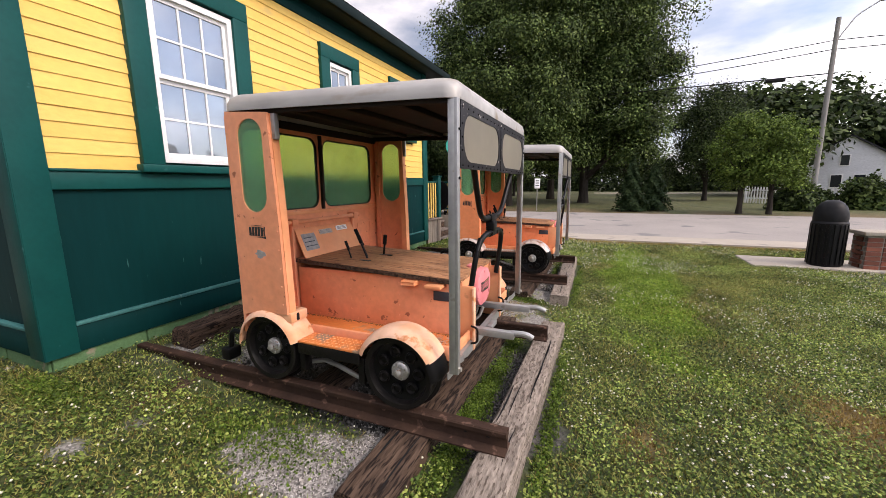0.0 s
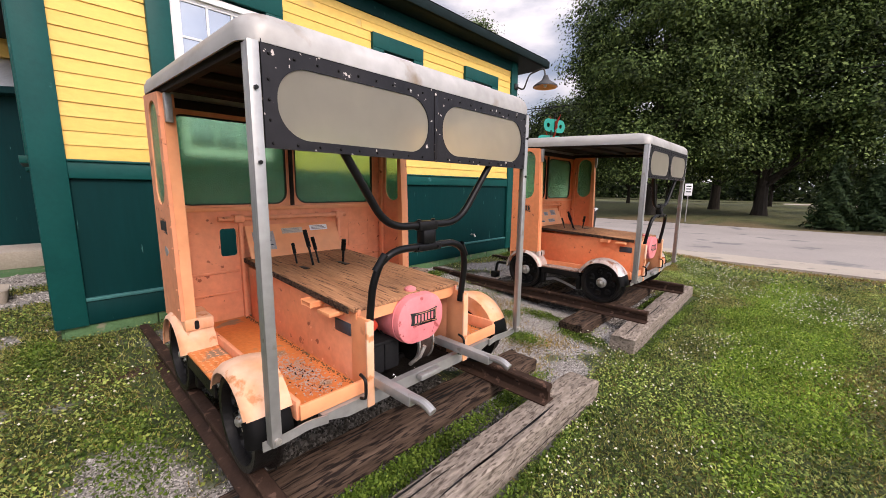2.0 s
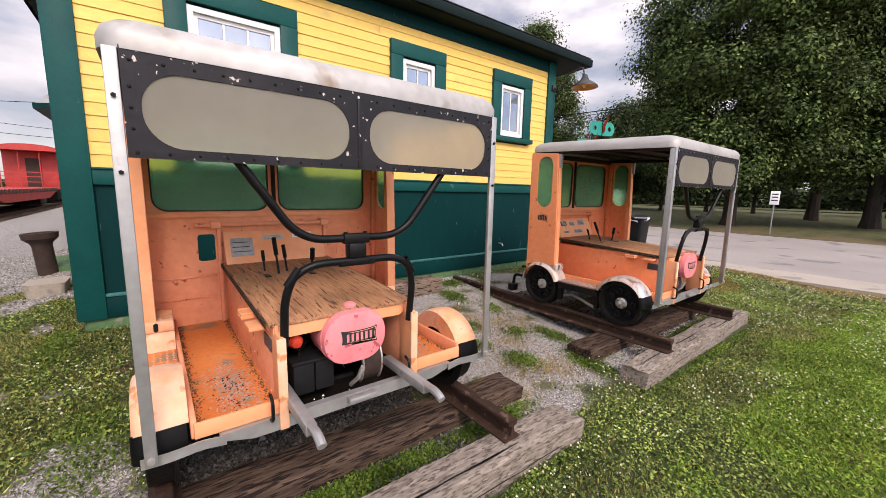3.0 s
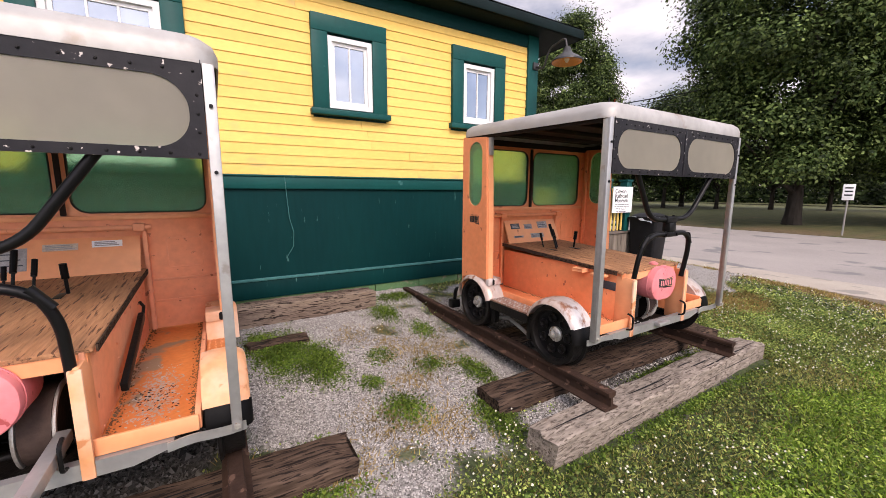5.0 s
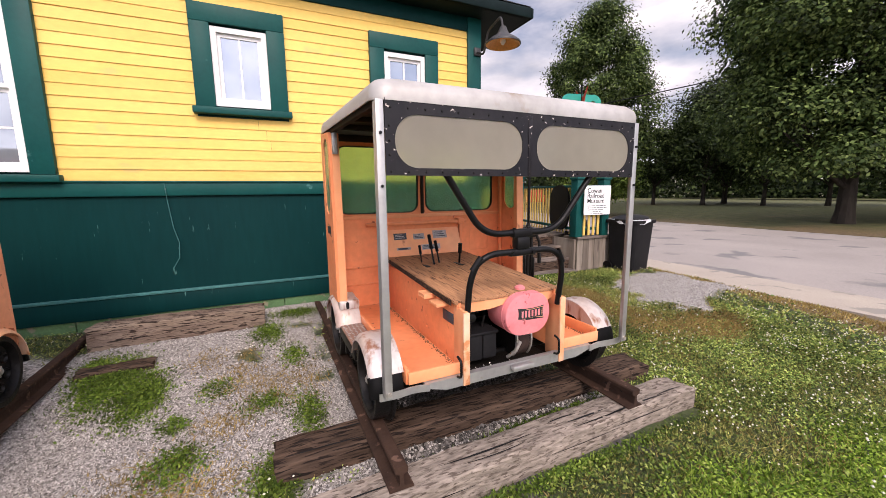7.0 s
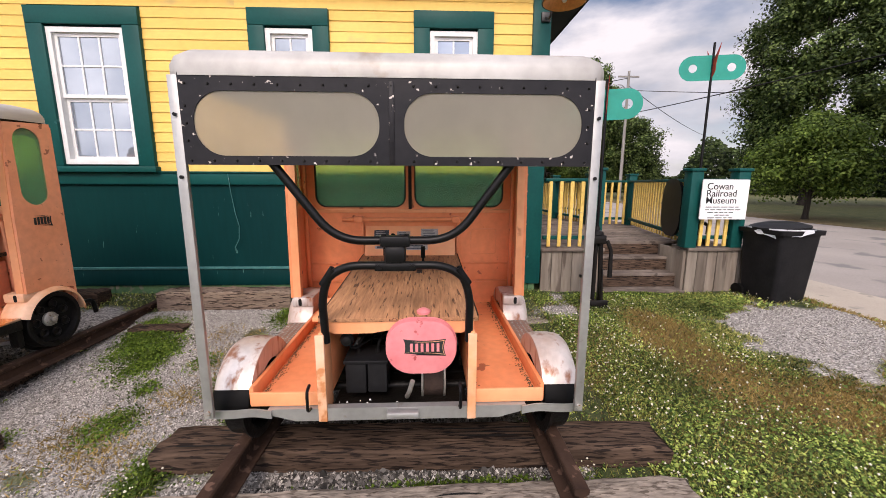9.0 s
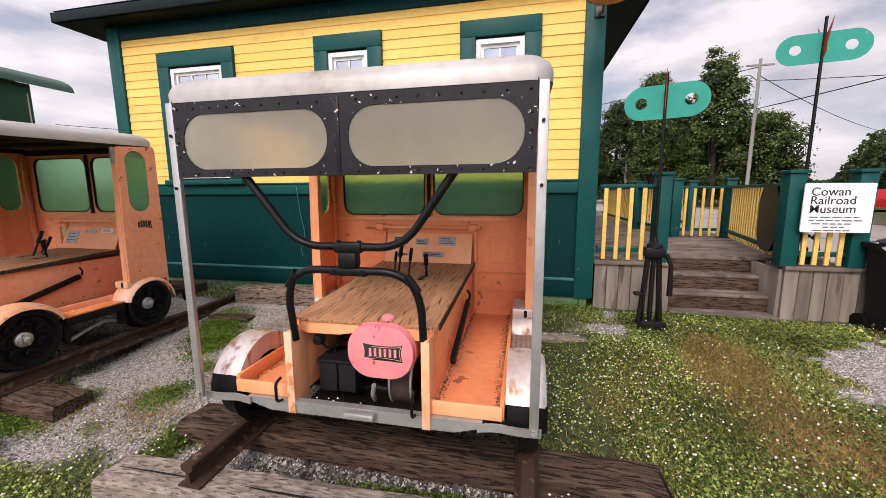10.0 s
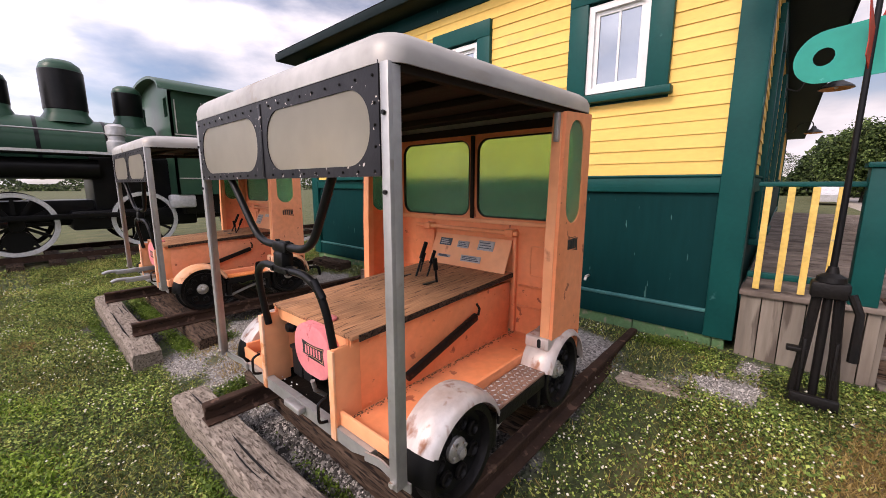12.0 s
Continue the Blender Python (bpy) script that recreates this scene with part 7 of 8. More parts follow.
# far woods all round the horizon
def woods(name, arc0, arc1, dist, height, seed, n, mat, label):
    rs = np.random.RandomState(seed)
    ang = np.radians(rs.uniform(arc0, arc1, n))
    prof = 0.62 + 0.25 * np.sin(ang * 23 + seed) + 0.18 * np.sin(ang * 57 + 1.7 * seed)
    z = rs.uniform(0, 1, n) ** 0.8 * height * np.clip(prof, 0.3, 1.1)
    d = dist + rs.uniform(-6, 6, n) - z * 0.3
    cen = np.stack([d * np.cos(ang), d * np.sin(ang), z - 0.3], 1)
    nn = np.stack([-np.cos(ang), -np.sin(ang), np.full(n, 0.9)], 1) + rs.normal(size=(n, 3)) * 0.6
    nn /= np.linalg.norm(nn, axis=1, keepdims=True)
    me = quads_mesh(name, cards(cen, nn, 0.27, rs, 0.75))
    me.materials.append(mat)
    return tagged(new(name, me), label, "woods", kind="stuff")


woods("far_woods", 40, 185, 78, 9.5, 41, 120000, LEAF_DARK, "distant belt of dark green woods")
woods("far_hill_woods", 150, 190, 240, 22, 43, 26000, LEAF_DARK, "distant wooded hill")
woods("far_woods_south", 185, 300, 120, 6, 42, 26000, LEAF_DARK, "low distant belt of woods beyond the track")


# ---- poles, wires, signs ----
def utility_pole(at, h, arm, label):
    p = thing("street_lamp" if arm else "utility_pole", label, "street lamp" if arm else "utility pole", at)
    part("pole", rod(bmn(), (0, 0, -0.2), (0, 0, h), 0.14, 0.10), POLEWOOD, p)
    if arm:
        part("arm", tube(bmn(), rounded_path([(0, 0, h - 1.2), (0.7, 0, h + 0.0), (1.6, 0, h + 0.6)], 0.3), 0.035, 8), ALU, p)
        part("lamp_head", box(bmn(), (-0.35, -0.14, -0.08), (0.35, 0.14, 0.06), Matrix.Translation((1.85, 0, h + 0.62)), 0.05), ALU, p)
    else:
        part("cross_arm", bx((-0.06, -0.9, h - 0.5), (0.06, 0.9, h - 0.38)), POLEWOOD, p)
        part("lamp_arm", tube(bmn(), [(0, 0, h - 1.6), (0.3, -0.7, h - 1.2), (0.4, -1.1, h - 1.2)], 0.04, 8), ALU, p)
    return p


utility_pole(pose(10.75, 28.1, G), 9.9, True, "tall grey street lamp across the road")
utility_pole(pose(-33.3, 23.3, G), 11.0, False, "pale wooden utility pole beyond the porch")
utility_pole(pose(-46.0, 17.5, G), 5.5, False, "thin pole beyond the platform")


def wire(a, b, sag, r=0.022):
    a, b = Vector(a), Vector(b)
    pts = [a.lerp(b, t / 16) - Vector((0, 0, sag * 4 * (t / 16) * (1 - t / 16))) for t in range(17)]
    solo("overhead_wire", tube(bmn(), pts, r, 6), BLACK, "black overhead wire between poles", "cable", group="overhead wires")


for dz in (0.0, 0.45):
    wire((10.75, 28.1, 8.3 + dz), (-30, 34.5, 8.2 + dz), 0.6)
    wire((10.75, 28.1, 8.3 + dz), (60, 24, 8.6 + dz), 0.6)
wire((10.75, 28.1, 7.1), (-33.3, 23.3, 7.4), 0.5, 0.03)
solo("splice_box", bx((8.0, 28.2, 6.92), (8.9, 28.4, 7.08), 0.03), BLACK, "black splice box hanging on the wire", "cable box")
wire((-33.3, 23.3, 10.4), (-60, -20, 9.0), 0.8, 0.03)
wire((-33.3, 23.3, 9.4), (-20, 60, 8.4), 0.8, 0.03)
wire((-33.3, 23.3, 9.8), (-70, 60, 9.4), 0.8, 0.03)
wire((-46, -8, 8.4), (-30, -40, 8.4), 0.6, 0.03)
wire((-90, 6, 9.5), (-25, -60, 9.0), 0.8, 0.03)
wire((-90, 6, 8.3), (-25, -60, 7.8), 0.8, 0.03)


def street_sign(at, label):
    s = thing("street_sign", label, "street sign", at)
    part("post", rod(bmn(), (0, 0, -0.1), (0, 0, 1.75), 0.025), POLEWOOD, s)
    part("plate", bx((-0.15, -0.03, 1.2), (0.15, -0.015, 1.75), 0.004), SIGN, s)
    for z in (1.35, 1.48, 1.6):
        part("text_bar", bx((-0.10, -0.034, z), (0.10, -0.031, z + 0.05)), INK, s)
    return s


street_sign(pose(-3.6, 22.3, G, 0, 0, 15), "small white street sign on a post beyond the road")


# ---- picket fence and houses beyond the road ----
fence = thing("picket_fence", "white picket fence along the far lawn", "fence")
fa, fb_ = Vector((9.2, 33.5, G)), Vector((14.6, 27.5, G))
N = 44
for i in range(N + 1):
    p = fa.lerp(fb_, i / N)
    q = pose(p.x, p.y, p.z, 0, 0, math.degrees(math.atan2(fb_.y - fa.y, fb_.x - fa.x)))
    part("picket", prism(bmn(), [(-0.04, 0), (0.04, 0), (0.04, 1.05), (0, 1.13), (-0.04, 1.05)], 0.02, q), WHITE, fence, smooth=False)
fm = pose(fa.x, fa.y, G, 0, 0, math.degrees(math.atan2(fb_.y - fa.y, fb_.x - fa.x)))
for z in (0.3, 0.85):
    part("fence_rail", box(bmn(), (0, 0.02, z), ((fb_ - fa).length, 0.06, z + 0.08), fm), WHITE, fence)
for i in range(5):
    p = fa.lerp(fb_, i / 4)
    part("fence_post", bx((p.x - 0.07, p.y - 0.07, G), (p.x + 0.07, p.y + 0.07, G + 1.3), 0.01), WHITE, fence)
gp = thing("gate_sign", "white posts with a blue lettered board beside the fence", "sign", pose(15.5, 27.0, G))
for x in (-0.35, 0.35):
    part("post", bx((x - 0.07, -0.07, 0), (x + 0.07, 0.07, 2.1), 0.01), WHITE, gp)
part("board", bx((-0.28, -0.03, 1.25), (0.28, 0.03, 1.95), 0.005), DARKPLATE, gp)
for z in (1.4, 1.55, 1.7):
    part("text_bar", bx((-0.2, -0.036, z), (0.2, -0.032, z + 0.06)), SIGN, gp)


def house(at, w, d, h, rise, wall, roofm, label, wins):
    o = thing("house", label, "house", at)
    part("wall", prism(bmn(), [(-w / 2, 0), (w / 2, 0), (w / 2, h), (0, h + rise), (-w / 2, h)], d), wall, o, smooth=False)
    for s in (-1, 1):
        ang = math.atan2(rise, w / 2)
        part("roof_slope", box(bmn(), (-0.35, -0.35, 0.0), (math.hypot(w / 2, rise) + 0.12, d + 0.35, 0.12), Matrix.Translation((s * (w / 2 + 0.0), 0, h + 0.01)) @ Matrix.Diagonal((-s, 1, 1, 1)) @ Matrix.Rotation(-ang, 4, "Y")), roofm, o, smooth=False)
    for x, z, ww, hh in wins:
        wd = part("window", bx((x - ww / 2 - 0.08, -0.04, z - 0.08), (x + ww / 2 + 0.08, 0.0, z + hh + 0.08), 0.01), WHITE, o)
        part("pane", bx((x - ww / 2, -0.05, z), (x + ww / 2, -0.042, z + hh)), DARKGLASS, wd)
    return o


house(pose(20.5, 47.5, G, 0, 0, -20), 5.4, 9, 3.6, 1.9, HOUSEWHITE, ROOFING, "white gabled frame house behind the fence", [(-0.2, 2.9, 0.55, 0.9), (-0.6, 0.9, 0.7, 1.1), (0.9, 0.9, 0.7, 1.1)])
house(pose(18.0, 30.0, G, 0, 0, -28), 5.6, 10, 3.0, 2.2, TAN, TERRA, "tan gabled building with a red brown roof", [(0.8, 1.2, 0.9, 1.0)])
house(pose(-50.0, 20.5, G, 0, 0, 70), 9.0, 7, 2.3, 1.0, TAN, ROOFING, "low pale building beyond the platform", [(-2, 0.8, 1.2, 0.8), (2, 0.8, 1.2, 0.8)])


# ---- parked cars ----
def parked_car(at, paint, label):
    c = thing("car", label, "car", at, "parked cars")
    low = [(-2.1, 0.35), (2.1, 0.35), (2.15, 0.6), (2.0, 0.82), (0.95, 0.95), (-1.9, 0.98), (-2.15, 0.85)]
    cabn = [(-1.85, 0.96), (0.95, 0.93), (0.25, 1.45), (-1.45, 1.48)]
    part("body", prism(bmn(), low, 1.72, Matrix.Translation((0, -0.86, 0))), paint, c)
    part("roof_shell", prism(bmn(), cabn, 1.46, Matrix.Translation((0, -0.73, 0))), paint, c)
    for s in (-1, 1):
        for pts in ([(-1.65, 1.0), (-0.55, 0.99), (-0.55, 1.41), (-1.38, 1.42)], [(-0.47, 0.99), (0.72, 0.98), (0.2, 1.38), (-0.47, 1.41)]):
            part("side_window", prism(bmn(), pts, 0.02, Matrix.Translation((0, s * 0.735 - 0.01, 0))), DARKGLASS, c)
        for x in (-1.35, 1.35):
            w = part("wheel", rod(bmn(), (x, s * 0.70, 0.32), (x, s * 0.88, 0.32), 0.32, seg=24), RUBBER, c)
            part("rim", rod(bmn(), (x, s * 0.86, 0.32), (x, s * 0.89, 0.32), 0.2, seg=16), ALU, w)
        part("tail_light", bx((-2.16, s * 0.7 - 0.12, 0.72), (-2.08, s * 0.7 + 0.12, 0.9), 0.02), RED, c)
        part("headlight", bx((2.02, s * 0.62 - 0.14, 0.62), (2.12, s * 0.62 + 0.14, 0.76), 0.03), SIGN, c)
    part("windscreen", prism(bmn(), [(0.93, 0.96), (0.98, 0.96), (0.28, 1.43), (0.24, 1.43)], 1.3, Matrix.Translation((0, -0.65, 0))), DARKGLASS, c)
    return c


parked_car(pose(-30.0, 29.5, -0.05, 0, 0, 143), BRIGHTRED, "red car parked by the roadside")
parked_car(pose(-41.8, 10.3, -0.08, 0, 0, 175), SILVER, "silver car parked beyond the platform")

# ---- grass, clover, stones ----
GRASS = leaf_material("mown_grass_blades", (0.042, 0.052, 0.013), (0.215, 0.225, 0.056), (0.54, 0.51, 0.17), 0.45, 1.3)
GRASS_DRY = leaf_material("dry_grass_blades", (0.13, 0.085, 0.025), (0.27, 0.185, 0.06), (0.42, 0.31, 0.12), 0.3, 2.0)
GRASS_LUSH = leaf_material("lush_weed_leaves", (0.05, 0.105, 0.010), (0.165, 0.275, 0.030), (0.36, 0.47, 0.08), 0.3, 1.8, 0.3)
CLOVER = leaf_material("clover_leaves", (0.019, 0.043, 0.009), (0.125, 0.190, 0.040), (0.39, 0.45, 0.115), 0.5, 1.6)
TUFT = leaf_material("low_weed_leaves", (0.030, 0.060, 0.008), (0.085, 0.145, 0.018), (0.18, 0.25, 0.04), 0.35, 3.0)


def under_cover(x, y):
    """Places where nothing grows: under timbers, the depot, the slab."""
    if x < -3.55 and 1.3 < y < 7.5:
        return True
    if -0.78 < x < -0.43 and (1.3 < y < 3.85 or 4.74 < y < 7.38):
        return True
    if x < -3.5 and 7.5 < y < 10.0:
        return True
    return 2.36 < x < 4.8 and 8.36 < y < 9.5


def scatter(n, x0, x1, y0, y1, seed):
    rs = np.random.RandomState(seed)
    return np.stack([rs.uniform(x0, x1, n), rs.uniform(y0, y1, n)], 1), rs


def tri_mesh(name, co):
    me = bpy.data.meshes.new(name)
    nv = len(co)
    me.vertices.add(nv)
    me.vertices.foreach_set("co", co.astype(np.float32).ravel())
    me.loops.add(nv)
    me.loops.foreach_set("vertex_index", np.arange(nv, dtype=np.int32))
    me.polygons.add(nv // 3)
    me.polygons.foreach_set("loop_start", np.arange(0, nv, 3, dtype=np.int32))
    me.update(calc_edges=True)
    return me


def blades(p, h, w, rs, droop=0.7):
    n = len(p)
    a = rs.uniform(0, math.tau, n)
    side = np.stack([np.cos(a), np.sin(a), np.zeros(n)], 1) * (w * rs.uniform(0.6, 1.3, n))[:, None]
    hh = h * rs.uniform(0.45, 1.3, n)
    lean = rs.normal(size=(n, 3)) * (hh * droop)[:, None]
    lean[:, 2] = hh
    return np.stack([p - side, p + side, p + lean], 1).reshape(-1, 3)


def leaves(p, size, rs, flat=0.55, aspect=0.75):
    nn = rs.normal(size=(len(p), 3)) * flat + np.array([0, 0, 1.0])
    nn /= np.linalg.norm(nn, axis=1, keepdims=True)
    return cards(p, nn, size, rs, aspect)


CELL, GX0, GY0, GNX, GNY = 0.045, -10.1, -2.7, 440, 315


def field(fn):
    """The field sampled once on a grid, then looked up."""
    return [[fn(GX0 + CELL * i, GY0 + CELL * j) for i in range(GNX)] for j in range(GNY)]


TABLE = {k: np.array(field(fn)) for k, fn in dict(gravel=gravel_at, ballast=ballast_at, dry=dry_at, lush=lush_at, height=ground_z, patch=lambda x, y: fnoise(x, y, 1.1, 71.0)).items()}


def sample(key, x, y):
    j = np.clip(((np.asarray(y) - GY0) / CELL + 0.5).astype(int), 0, GNY - 1)
    i = np.clip(((np.asarray(x) - GX0) / CELL + 0.5).astype(int), 0, GNX - 1)
    return TABLE[key][j, i]


def looked_up(key):
    return lambda x, y: float(sample(key, x, y))


gravel_at, ballast_at, dry_at, ground_z = (looked_up(k) for k in ("gravel", "ballast", "dry", "height"))
grow = dict(grass=[], dry_grass=[], weeds=[], clover=[], broad_weeds=[])
# n, x0, x1, y0, y1, blade height, blade width, share of clover leaves
zones = [(280000, -3.6, 3.2, -0.6, 9.6, 0.036, 0.0040, 0.55), (260000, -0.6, 3.4, 0.4, 9.4, 0.034, 0.0038, 0.5), (42000, -4.0, 8.0, 9.0, 11.15, 0.045, 0.008, 0.3),
         (110000, 3.0, 9.5, -0.5, 10.6, 0.042, 0.006, 0.5), (90000, -3.4, -0.3, 7.3, 9.7, 0.034, 0.0040, 0.5), (150000, -6.0, 0.0, -2.4, 1.6, 0.036, 0.0045, 0.55), (20000, -4.0, 9.5, -2.6, 0.0, 0.05, 0.010, 0.35)]
for k, (n, x0, x1, y0, y1, h, w, share) in enumerate(zones):
    pts, rs = scatter(n, x0, x1, y0, y1, 300 + k)
    u, q = rs.uniform(0, 1, n), rs.uniform(0, 1, n)
    x, y = pts[:, 0], pts[:, 1]
    bare = ((x < -3.55) & (y > 1.3) & (y < 7.5)) | ((x > -0.78) & (x < -0.43) & (((y > 1.3) & (y < 3.85)) | ((y > 4.74) & (y < 7.38)))) | ((x < -3.5) & (y > 7.5) & (y < 10.0)) | ((x > 2.36) & (x < 4.8) & (y > 8.36) & (y < 9.5))
    bare |= (sample("ballast", x, y) > 0.35) | (sample("gravel", x, y) > 0.2 + 0.75 * u) | ((x < -0.85) & (y > 3.2) & (y < 5.6) & (u < 0.7))
    lush = u < sample("lush", x, y) * 0.7
    dry = ~lush & ((u + 0.31) % 1.0 < sample("dry", x, y) * 0.8 + 0.08)
    low = ~lush & ~dry & (q < share + 0.6 * sample("patch", x, y))
    z = sample("height", x, y)
    for kind, sel in (("broad_weeds", lush & (q < 0.45)), ("weeds", lush & (q >= 0.45)), ("dry_grass", dry), ("clover", low), ("grass", ~lush & ~dry & ~low)):
        sel = sel & ~bare
        if sel.any():
            leafy = kind in ("clover", "broad_weeds")
            pp = np.stack([x, y, z + 0.008 + 0.034 * ((u * 7.3) % 1.0) if leafy else z - 0.004], 1)[sel]
            grow[kind].append(leaves(pp, w * (2.3 if kind == "clover" else 3.0), rs, 0.5, 0.75 if kind == "clover" else 0.5) if leafy
                              else blades(pp, h * (1.2 if kind == "weeds" else 0.9), w * (1.8 if kind == "weeds" else 1.0), rs))
for nm, mt, lab in (("grass", GRASS, "short mown yellow-green lawn grass"), ("dry_grass", GRASS_DRY, "dry straw-brown lawn grass"), ("weeds", GRASS_LUSH, "bright green grassy weeds in the lawn"),
                    ("clover", CLOVER, "low green clover leaves in the lawn"), ("broad_weeds", GRASS_LUSH, "bright green broad-leaved weeds in the lawn")):
    me = (quads_mesh if nm in ("clover", "broad_weeds") else tri_mesh)(nm, np.concatenate(grow[nm]))
    me.materials.append(mt)
    tagged(new(nm, me), lab, "grass", kind="stuff")

# dense low mats of weeds round timbers and in the gravel
tp, rs = [], np.random.RandomState(77)
for cx, cy, rx, ry, n in ((-0.84, 2.35, 0.07, 0.75, 9000), (-0.84, 3.5, 0.06, 0.25, 2400), (-0.82, 6.4, 0.04, 0.5, 1300), (-0.95, 4.75, 0.2, 0.10, 1800),
                          (-2.42, 3.72, 0.30, 0.17, 6500), (-2.15, 3.95, 0.26, 0.13, 4200), (-2.62, 3.55, 0.2, 0.1, 2200), (-3.25, 5.05, 0.12, 0.2, 1500), (-2.85, 4.75, 0.2, 0.13, 1500), (-2.35, 4.95, 0.16, 0.1, 700),
                          (-1.75, 4.72, 0.12, 0.12, 600), (-1.3, 4.28, 0.16, 0.12, 1200), (-1.7, 4.2, 0.1, 0.08, 400), (-2.05, 4.4, 0.12, 0.1, 450), (-1.12, 3.72, 0.14, 0.1, 900), (-1.5, 4.98, 0.25, 0.09, 1300),
                          (-3.3, 1.2, 0.4, 0.12, 2400), (-1.9, 1.5, 0.5, 0.2, 2400), (-3.45, 8.5, 0.06, 0.5, 1800), (-3.4, 7.1, 0.1, 0.3, 1500), (-0.43, 6.0, 0.05, 1.2, 3600), (-0.38, 2.6, 0.05, 1.2, 3600)):
    q = rs.normal(size=(n, 2)) * np.array([rx, ry]) * 0.6 + np.array([cx, cy])
    for x, y in q:
        if not (x < -3.55 and 1.3 < y < 7.5):
            e = max(0.0, 1 - math.hypot((x - cx) / rx, (y - cy) / ry) * 0.6)
            tp.append((x, y, ground_z(x, y) + rs.uniform(0.0, 0.012 + 0.035 * e)))
tp = np.array(tp)
half = len(tp) * 4 // 5
rs.shuffle(tp)
me = quads_mesh("weed_mats", leaves(tp[:half], 0.0095, rs, 0.7, 0.65))
me.materials.append(TUFT)
tagged(new("weed_mats", me), "low leafy green weeds beside timbers and rails", "weeds", kind="stuff")
me = tri_mesh("tufts", blades(tp[half:] - np.array([0, 0, 0.01]), 0.03, 0.0035, rs))
me.materials.append(TUFT)
tagged(new("tufts", me), "short green weed tufts beside timbers and rails", "weeds", kind="stuff")

# straw-brown tufts in the gravel yard
dp = np.concatenate([rs.normal(size=(n, 2)) * np.array([rx, ry]) + np.array([cx, cy]) for cx, cy, rx, ry, n in (
    (-2.15, 4.55, 0.14, 0.1, 500), (-1.95, 4.75, 0.16, 0.1, 600), (-1.6, 4.5, 0.12, 0.09, 420), (-1.2, 4.15, 0.14, 0.12, 650), (-1.05, 4.45, 0.12, 0.14, 600), (-2.5, 4.3, 0.1, 0.08, 260), (-0.98, 3.8, 0.1, 0.1, 500), (-2.0, 5.0, 0.18, 0.08, 450))])
dp = np.stack([dp[:, 0], dp[:, 1], sample("height", dp[:, 0], dp[:, 1])], 1)
me = tri_mesh("dry_tufts", blades(dp, 0.026, 0.004, rs, 1.0))
me.materials.append(GRASS_DRY)
tagged(new("dry_tufts", me), "straw-brown dead tufts in the gravel", "weeds", kind="stuff")

# clover heads
cl_, rs = scatter(36000, -3.4, 6.5, -0.6, 10.8, 501)
fl = []
base_oct = np.array([(1, 0, 0), (0, 1, 0), (-1, 0, 0), (0, -1, 0), (0, 0, 1), (0, 0, -1)], float)
tri_ix = [(0, 1, 4), (1, 2, 4), (2, 3, 4), (3, 0, 4), (1, 0, 5), (2, 1, 5), (3, 2, 5), (0, 3, 5)]
for x, y in cl_:
    if under_cover(x, y) or (x < -0.5 and y < 2.4 and rs.uniform() < 0.6) or gravel_at(x, y) > 0.25 or ballast_at(x, y) > 0.2 or 1.1 * fnoise(x, y, 0.8, 61.0) + 0.8 * fnoise(x, y, 3.0, 64.0) + 0.18 < rs.uniform(0, 0.8) or dry_at(x, y) > rs.uniform(0.3, 1.2):
        continue
    r = rs.uniform(0.003, 0.0088)
    o = base_oct * r + np.array([x, y, ground_z(x, y) + rs.uniform(0.035, 0.065)])
    fl.append(np.concatenate([o[list(t)] for t in tri_ix]))
me = tri_mesh("clover_flowers", np.concatenate(fl))
me.materials.append(material("white_clover", (0.80, 0.77, 0.66), (0.62, 0.58, 0.45), 40, rough=0.8, bump=0))
tagged(new("clover_flowers", me), "scattered white clover flower heads", "flowers", kind="stuff")

# loose stones
def stones(name, n, x0, x1, y0, y1, field, smin, smax, mat, label, seed):
    pts, rs = scatter(n, x0, x1, y0, y1, seed)
    out = []
    for x, y in pts:
        if field(x, y) < rs.uniform(0.15, 0.9) or (x < -3.58 and 1.4 < y < 7.55):
            continue
        s = rs.uniform(smin, smax) * (1.8 if rs.uniform() < 0.03 else 1)
        o = base_oct * s * rs.uniform(0.6, 1.2, (6, 3)) * np.array([1, 1, 0.7])
        c, q = math.cos(x * 97), math.sin(x * 97)
        o[:, :2] = o[:, :2] @ np.array([[c, -q], [q, c]])
        o += np.array([x, y, ground_z(x, y) + s * 0.2])
        out.append(np.concatenate([o[list(t)] for t in tri_ix]))
    me = tri_mesh(name, np.concatenate(out))
    me.materials.append(mat)
    return tagged(new(name, me), label, "gravel", kind="stuff")


def speckle(name, dark, mid, light):
    m = leaf_material(name, dark, mid, light)
    nt = m.node_tree
    nt.links.new(nt.nodes["Principled BSDF"].outputs[0], nt.nodes["Material Output"].inputs["Surface"])
    nt.nodes["Principled BSDF"].inputs["Roughness"].default_value = 0.95
    return m


stones("gravel", 85000, -4.0, -0.4, 3.3, 5.6, gravel_at, 0.004, 0.009, speckle("limestone_chips", (0.075, 0.068, 0.061), (0.275, 0.258, 0.236), (0.55, 0.52, 0.48)), "pale crushed limestone gravel", 601)
stones("gravel", 12000, -2.4, -0.8, 0.9, 1.9, gravel_at, 0.004, 0.010, bpy.data.materials["limestone_chips"], "pale gravel patch in the grass", 602)
stones("gravel", 26000, -4.2, -1.2, 8.2, 11.2, gravel_at, 0.005, 0.011, bpy.data.materials["limestone_chips"], "pale gravel patch by the road", 603)
stones("gravel", 5000, -3.6, -2.2, 7.0, 8.1, gravel_at, 0.006, 0.013, bpy.data.materials["limestone_chips"], "pale gravel patch by the wall", 605)
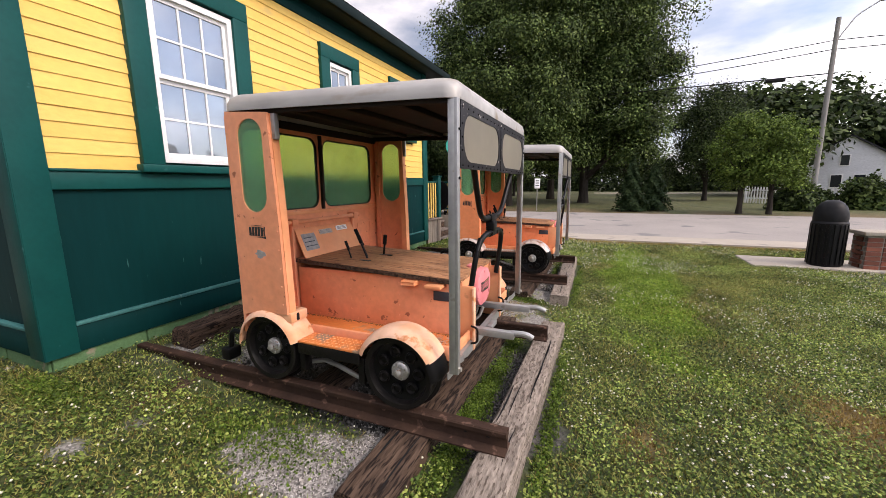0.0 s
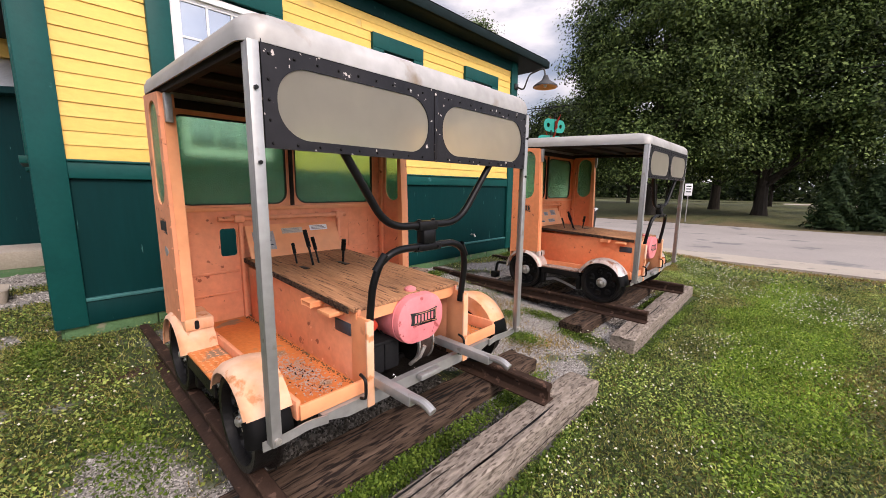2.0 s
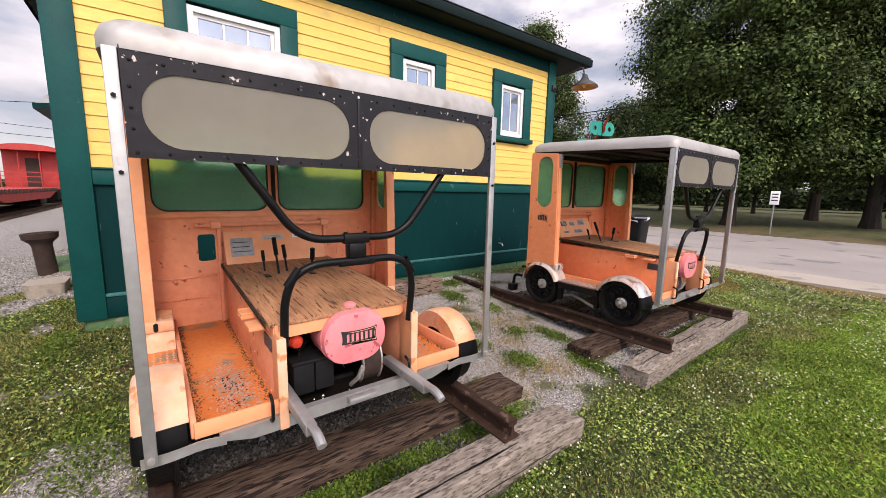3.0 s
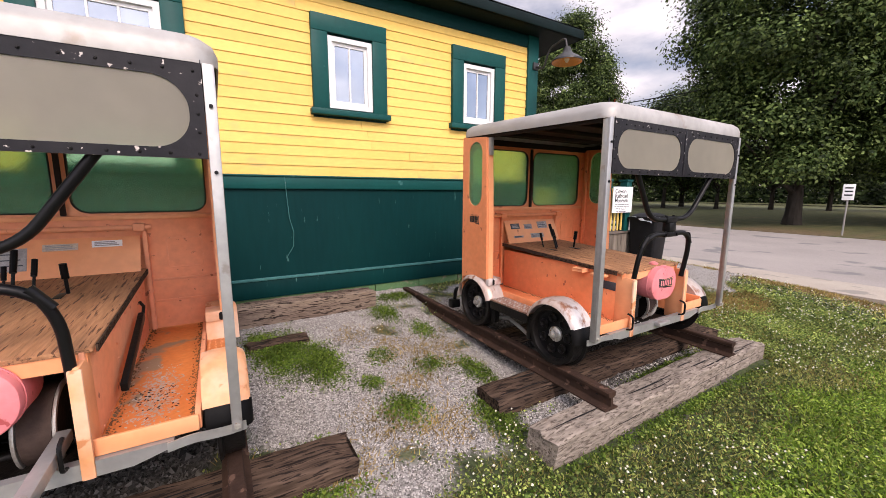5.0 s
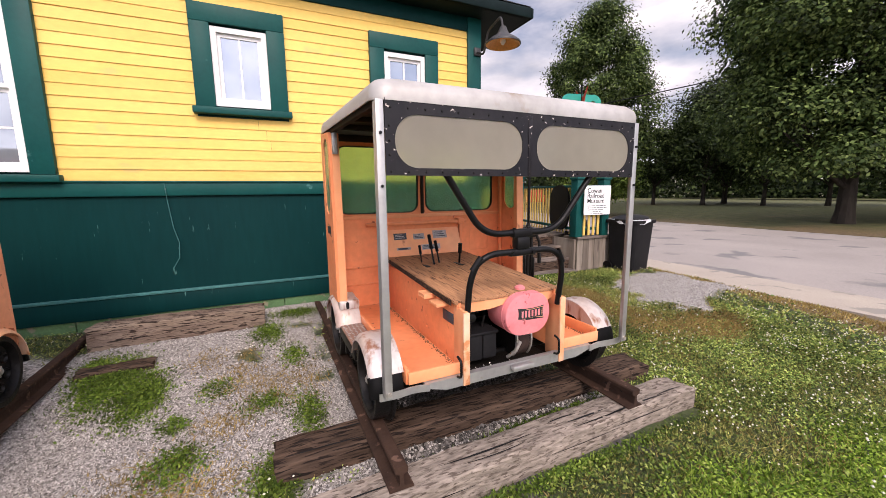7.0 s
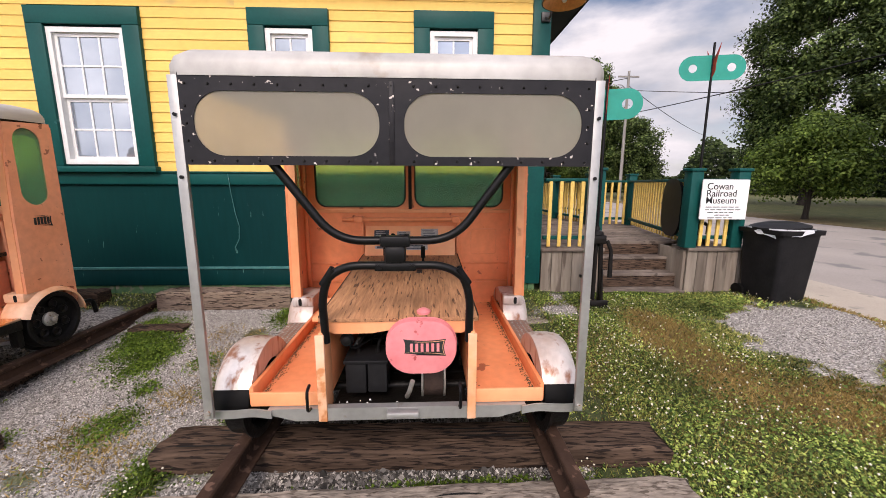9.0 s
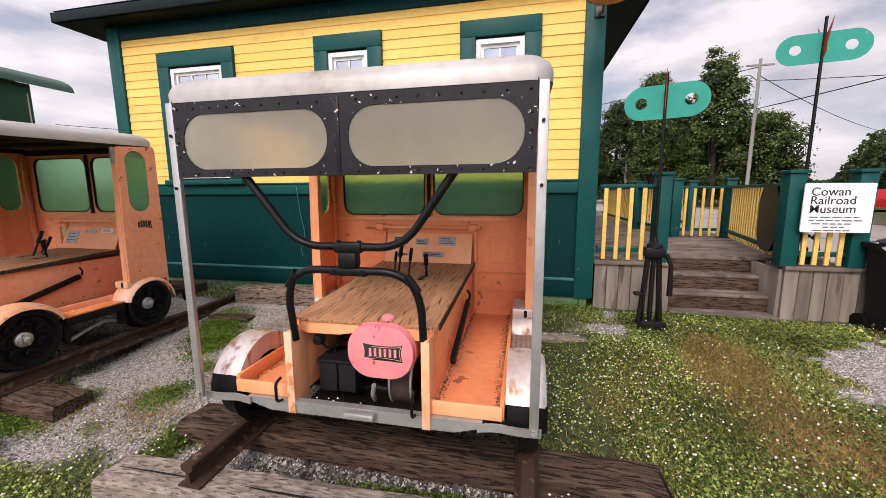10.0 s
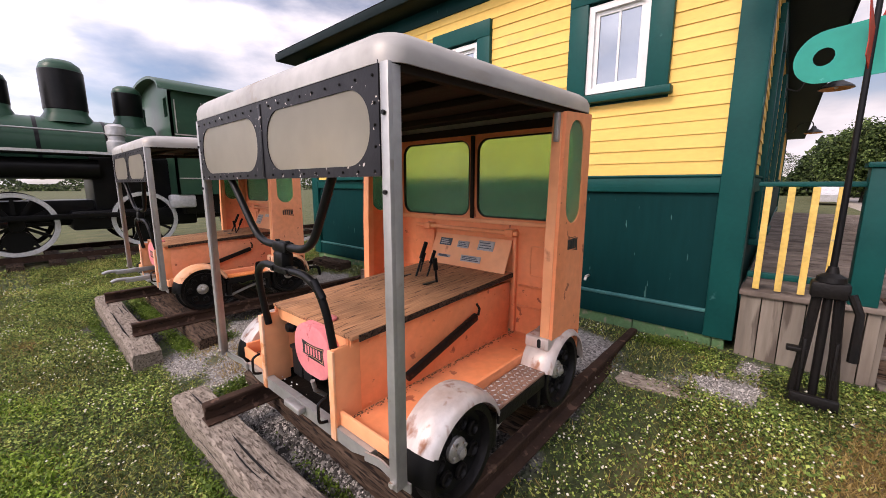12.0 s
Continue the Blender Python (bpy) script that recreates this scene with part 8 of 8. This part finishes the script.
stones("gravel", 9000, -10.0, -3.8, -1.4, 1.3, gravel_at, 0.01, 0.02, bpy.data.materials["limestone_chips"], "pale gravel path along the depot", 604)
stones("ballast", 15000, -3.0, -0.7, 1.7, 3.5, ballast_at, 0.008, 0.02, speckle("dark_ballast", (0.025, 0.024, 0.022), (0.07, 0.066, 0.06), (0.17, 0.16, 0.15)), "dark ballast stones under the motor car", 611)
stones("ballast", 15000, -3.0, -0.7, 5.1, 6.95, ballast_at, 0.008, 0.02, bpy.data.materials["dark_ballast"], "dark ballast stones under the motor car", 612)

stones("gravel", 2600, -0.93, -0.73, 4.9, 7.0, lambda x, y: 0.85, 0.006, 0.015, bpy.data.materials["limestone_chips"], "pale stones between the two ties", 606)
stones("ballast", 1500, -1.2, -0.9, 4.85, 7.05, lambda x, y: 0.0 if abs(x + 1.05) < 0.13 else 0.6, 0.006, 0.014, bpy.data.materials["dark_ballast"], "dark stones beside the tie", 613)

# ---- clapboards of the depot walls, one by one ----
def clapboards(wall, m, ln, ws, near, z0=BAND + 0.02, z1=EAVE - 0.16, h=0.104):
    rng = random.Random(5)
    z = z0
    rest = bmn()
    while z < z1 - 0.02:
        top = min(z + h, z1)
        cuts = [(0.15, ln - 0.15)]
        for a, b, c, d, *_ in ws:
            if c - 0.09 < top and d + 0.19 > z:
                new_cuts = []
                for p, q in cuts:
                    if a - 0.17 > p:
                        new_cuts.append((p, min(q, a - 0.17)))
                    if b + 0.17 < q:
                        new_cuts.append((max(p, b + 0.17), q))
                cuts = [c2 for c2 in new_cuts if c2[1] - c2[0] > 0.02]
        for p, q in cuts:
            lo = 0.0
            segs = [(p, q)]
            if q - p > 3.2:
                k = p + (q - p) * rng.uniform(0.35, 0.65)
                segs = [(p, k - 0.001), (k + 0.001, q)]
            for s0, s1 in segs:
                tgt = bmn() if near else rest
                t = rng.uniform(-0.0015, 0.0015)
                vs = [tgt.verts.new(m @ Vector(v)) for v in ((s0, 0, z), (s1, 0, z), (s1, 0, top), (s0, 0, top), (s0, -0.016 + t, z), (s1, -0.016 + t, z), (s1, -0.007, top), (s0, -0.007, top))]
                for f in ((4, 5, 6, 7), (0, 1, 5, 4), (1, 2, 6, 5), (2, 3, 7, 6), (3, 0, 4, 7)):
                    tgt.faces.new([vs[i] for i in f])
                if near:
                    part("clapboard", tgt, YELLOW, wall, smooth=False)
        z += h
    if near:
        rest.free()
    else:
        tagged(part("clapboards", rest, YELLOW, wall, "yellow painted clapboards", smooth=False), kind="stuff")


clapboards(walls["wall_east"], EAST, LEN_E, WE, True)
clapboards(walls["wall_south"], SOUTH, LEN_S, WS, False)
clapboards(walls["wall_north"], NORTH, LEN_S, WN, False)
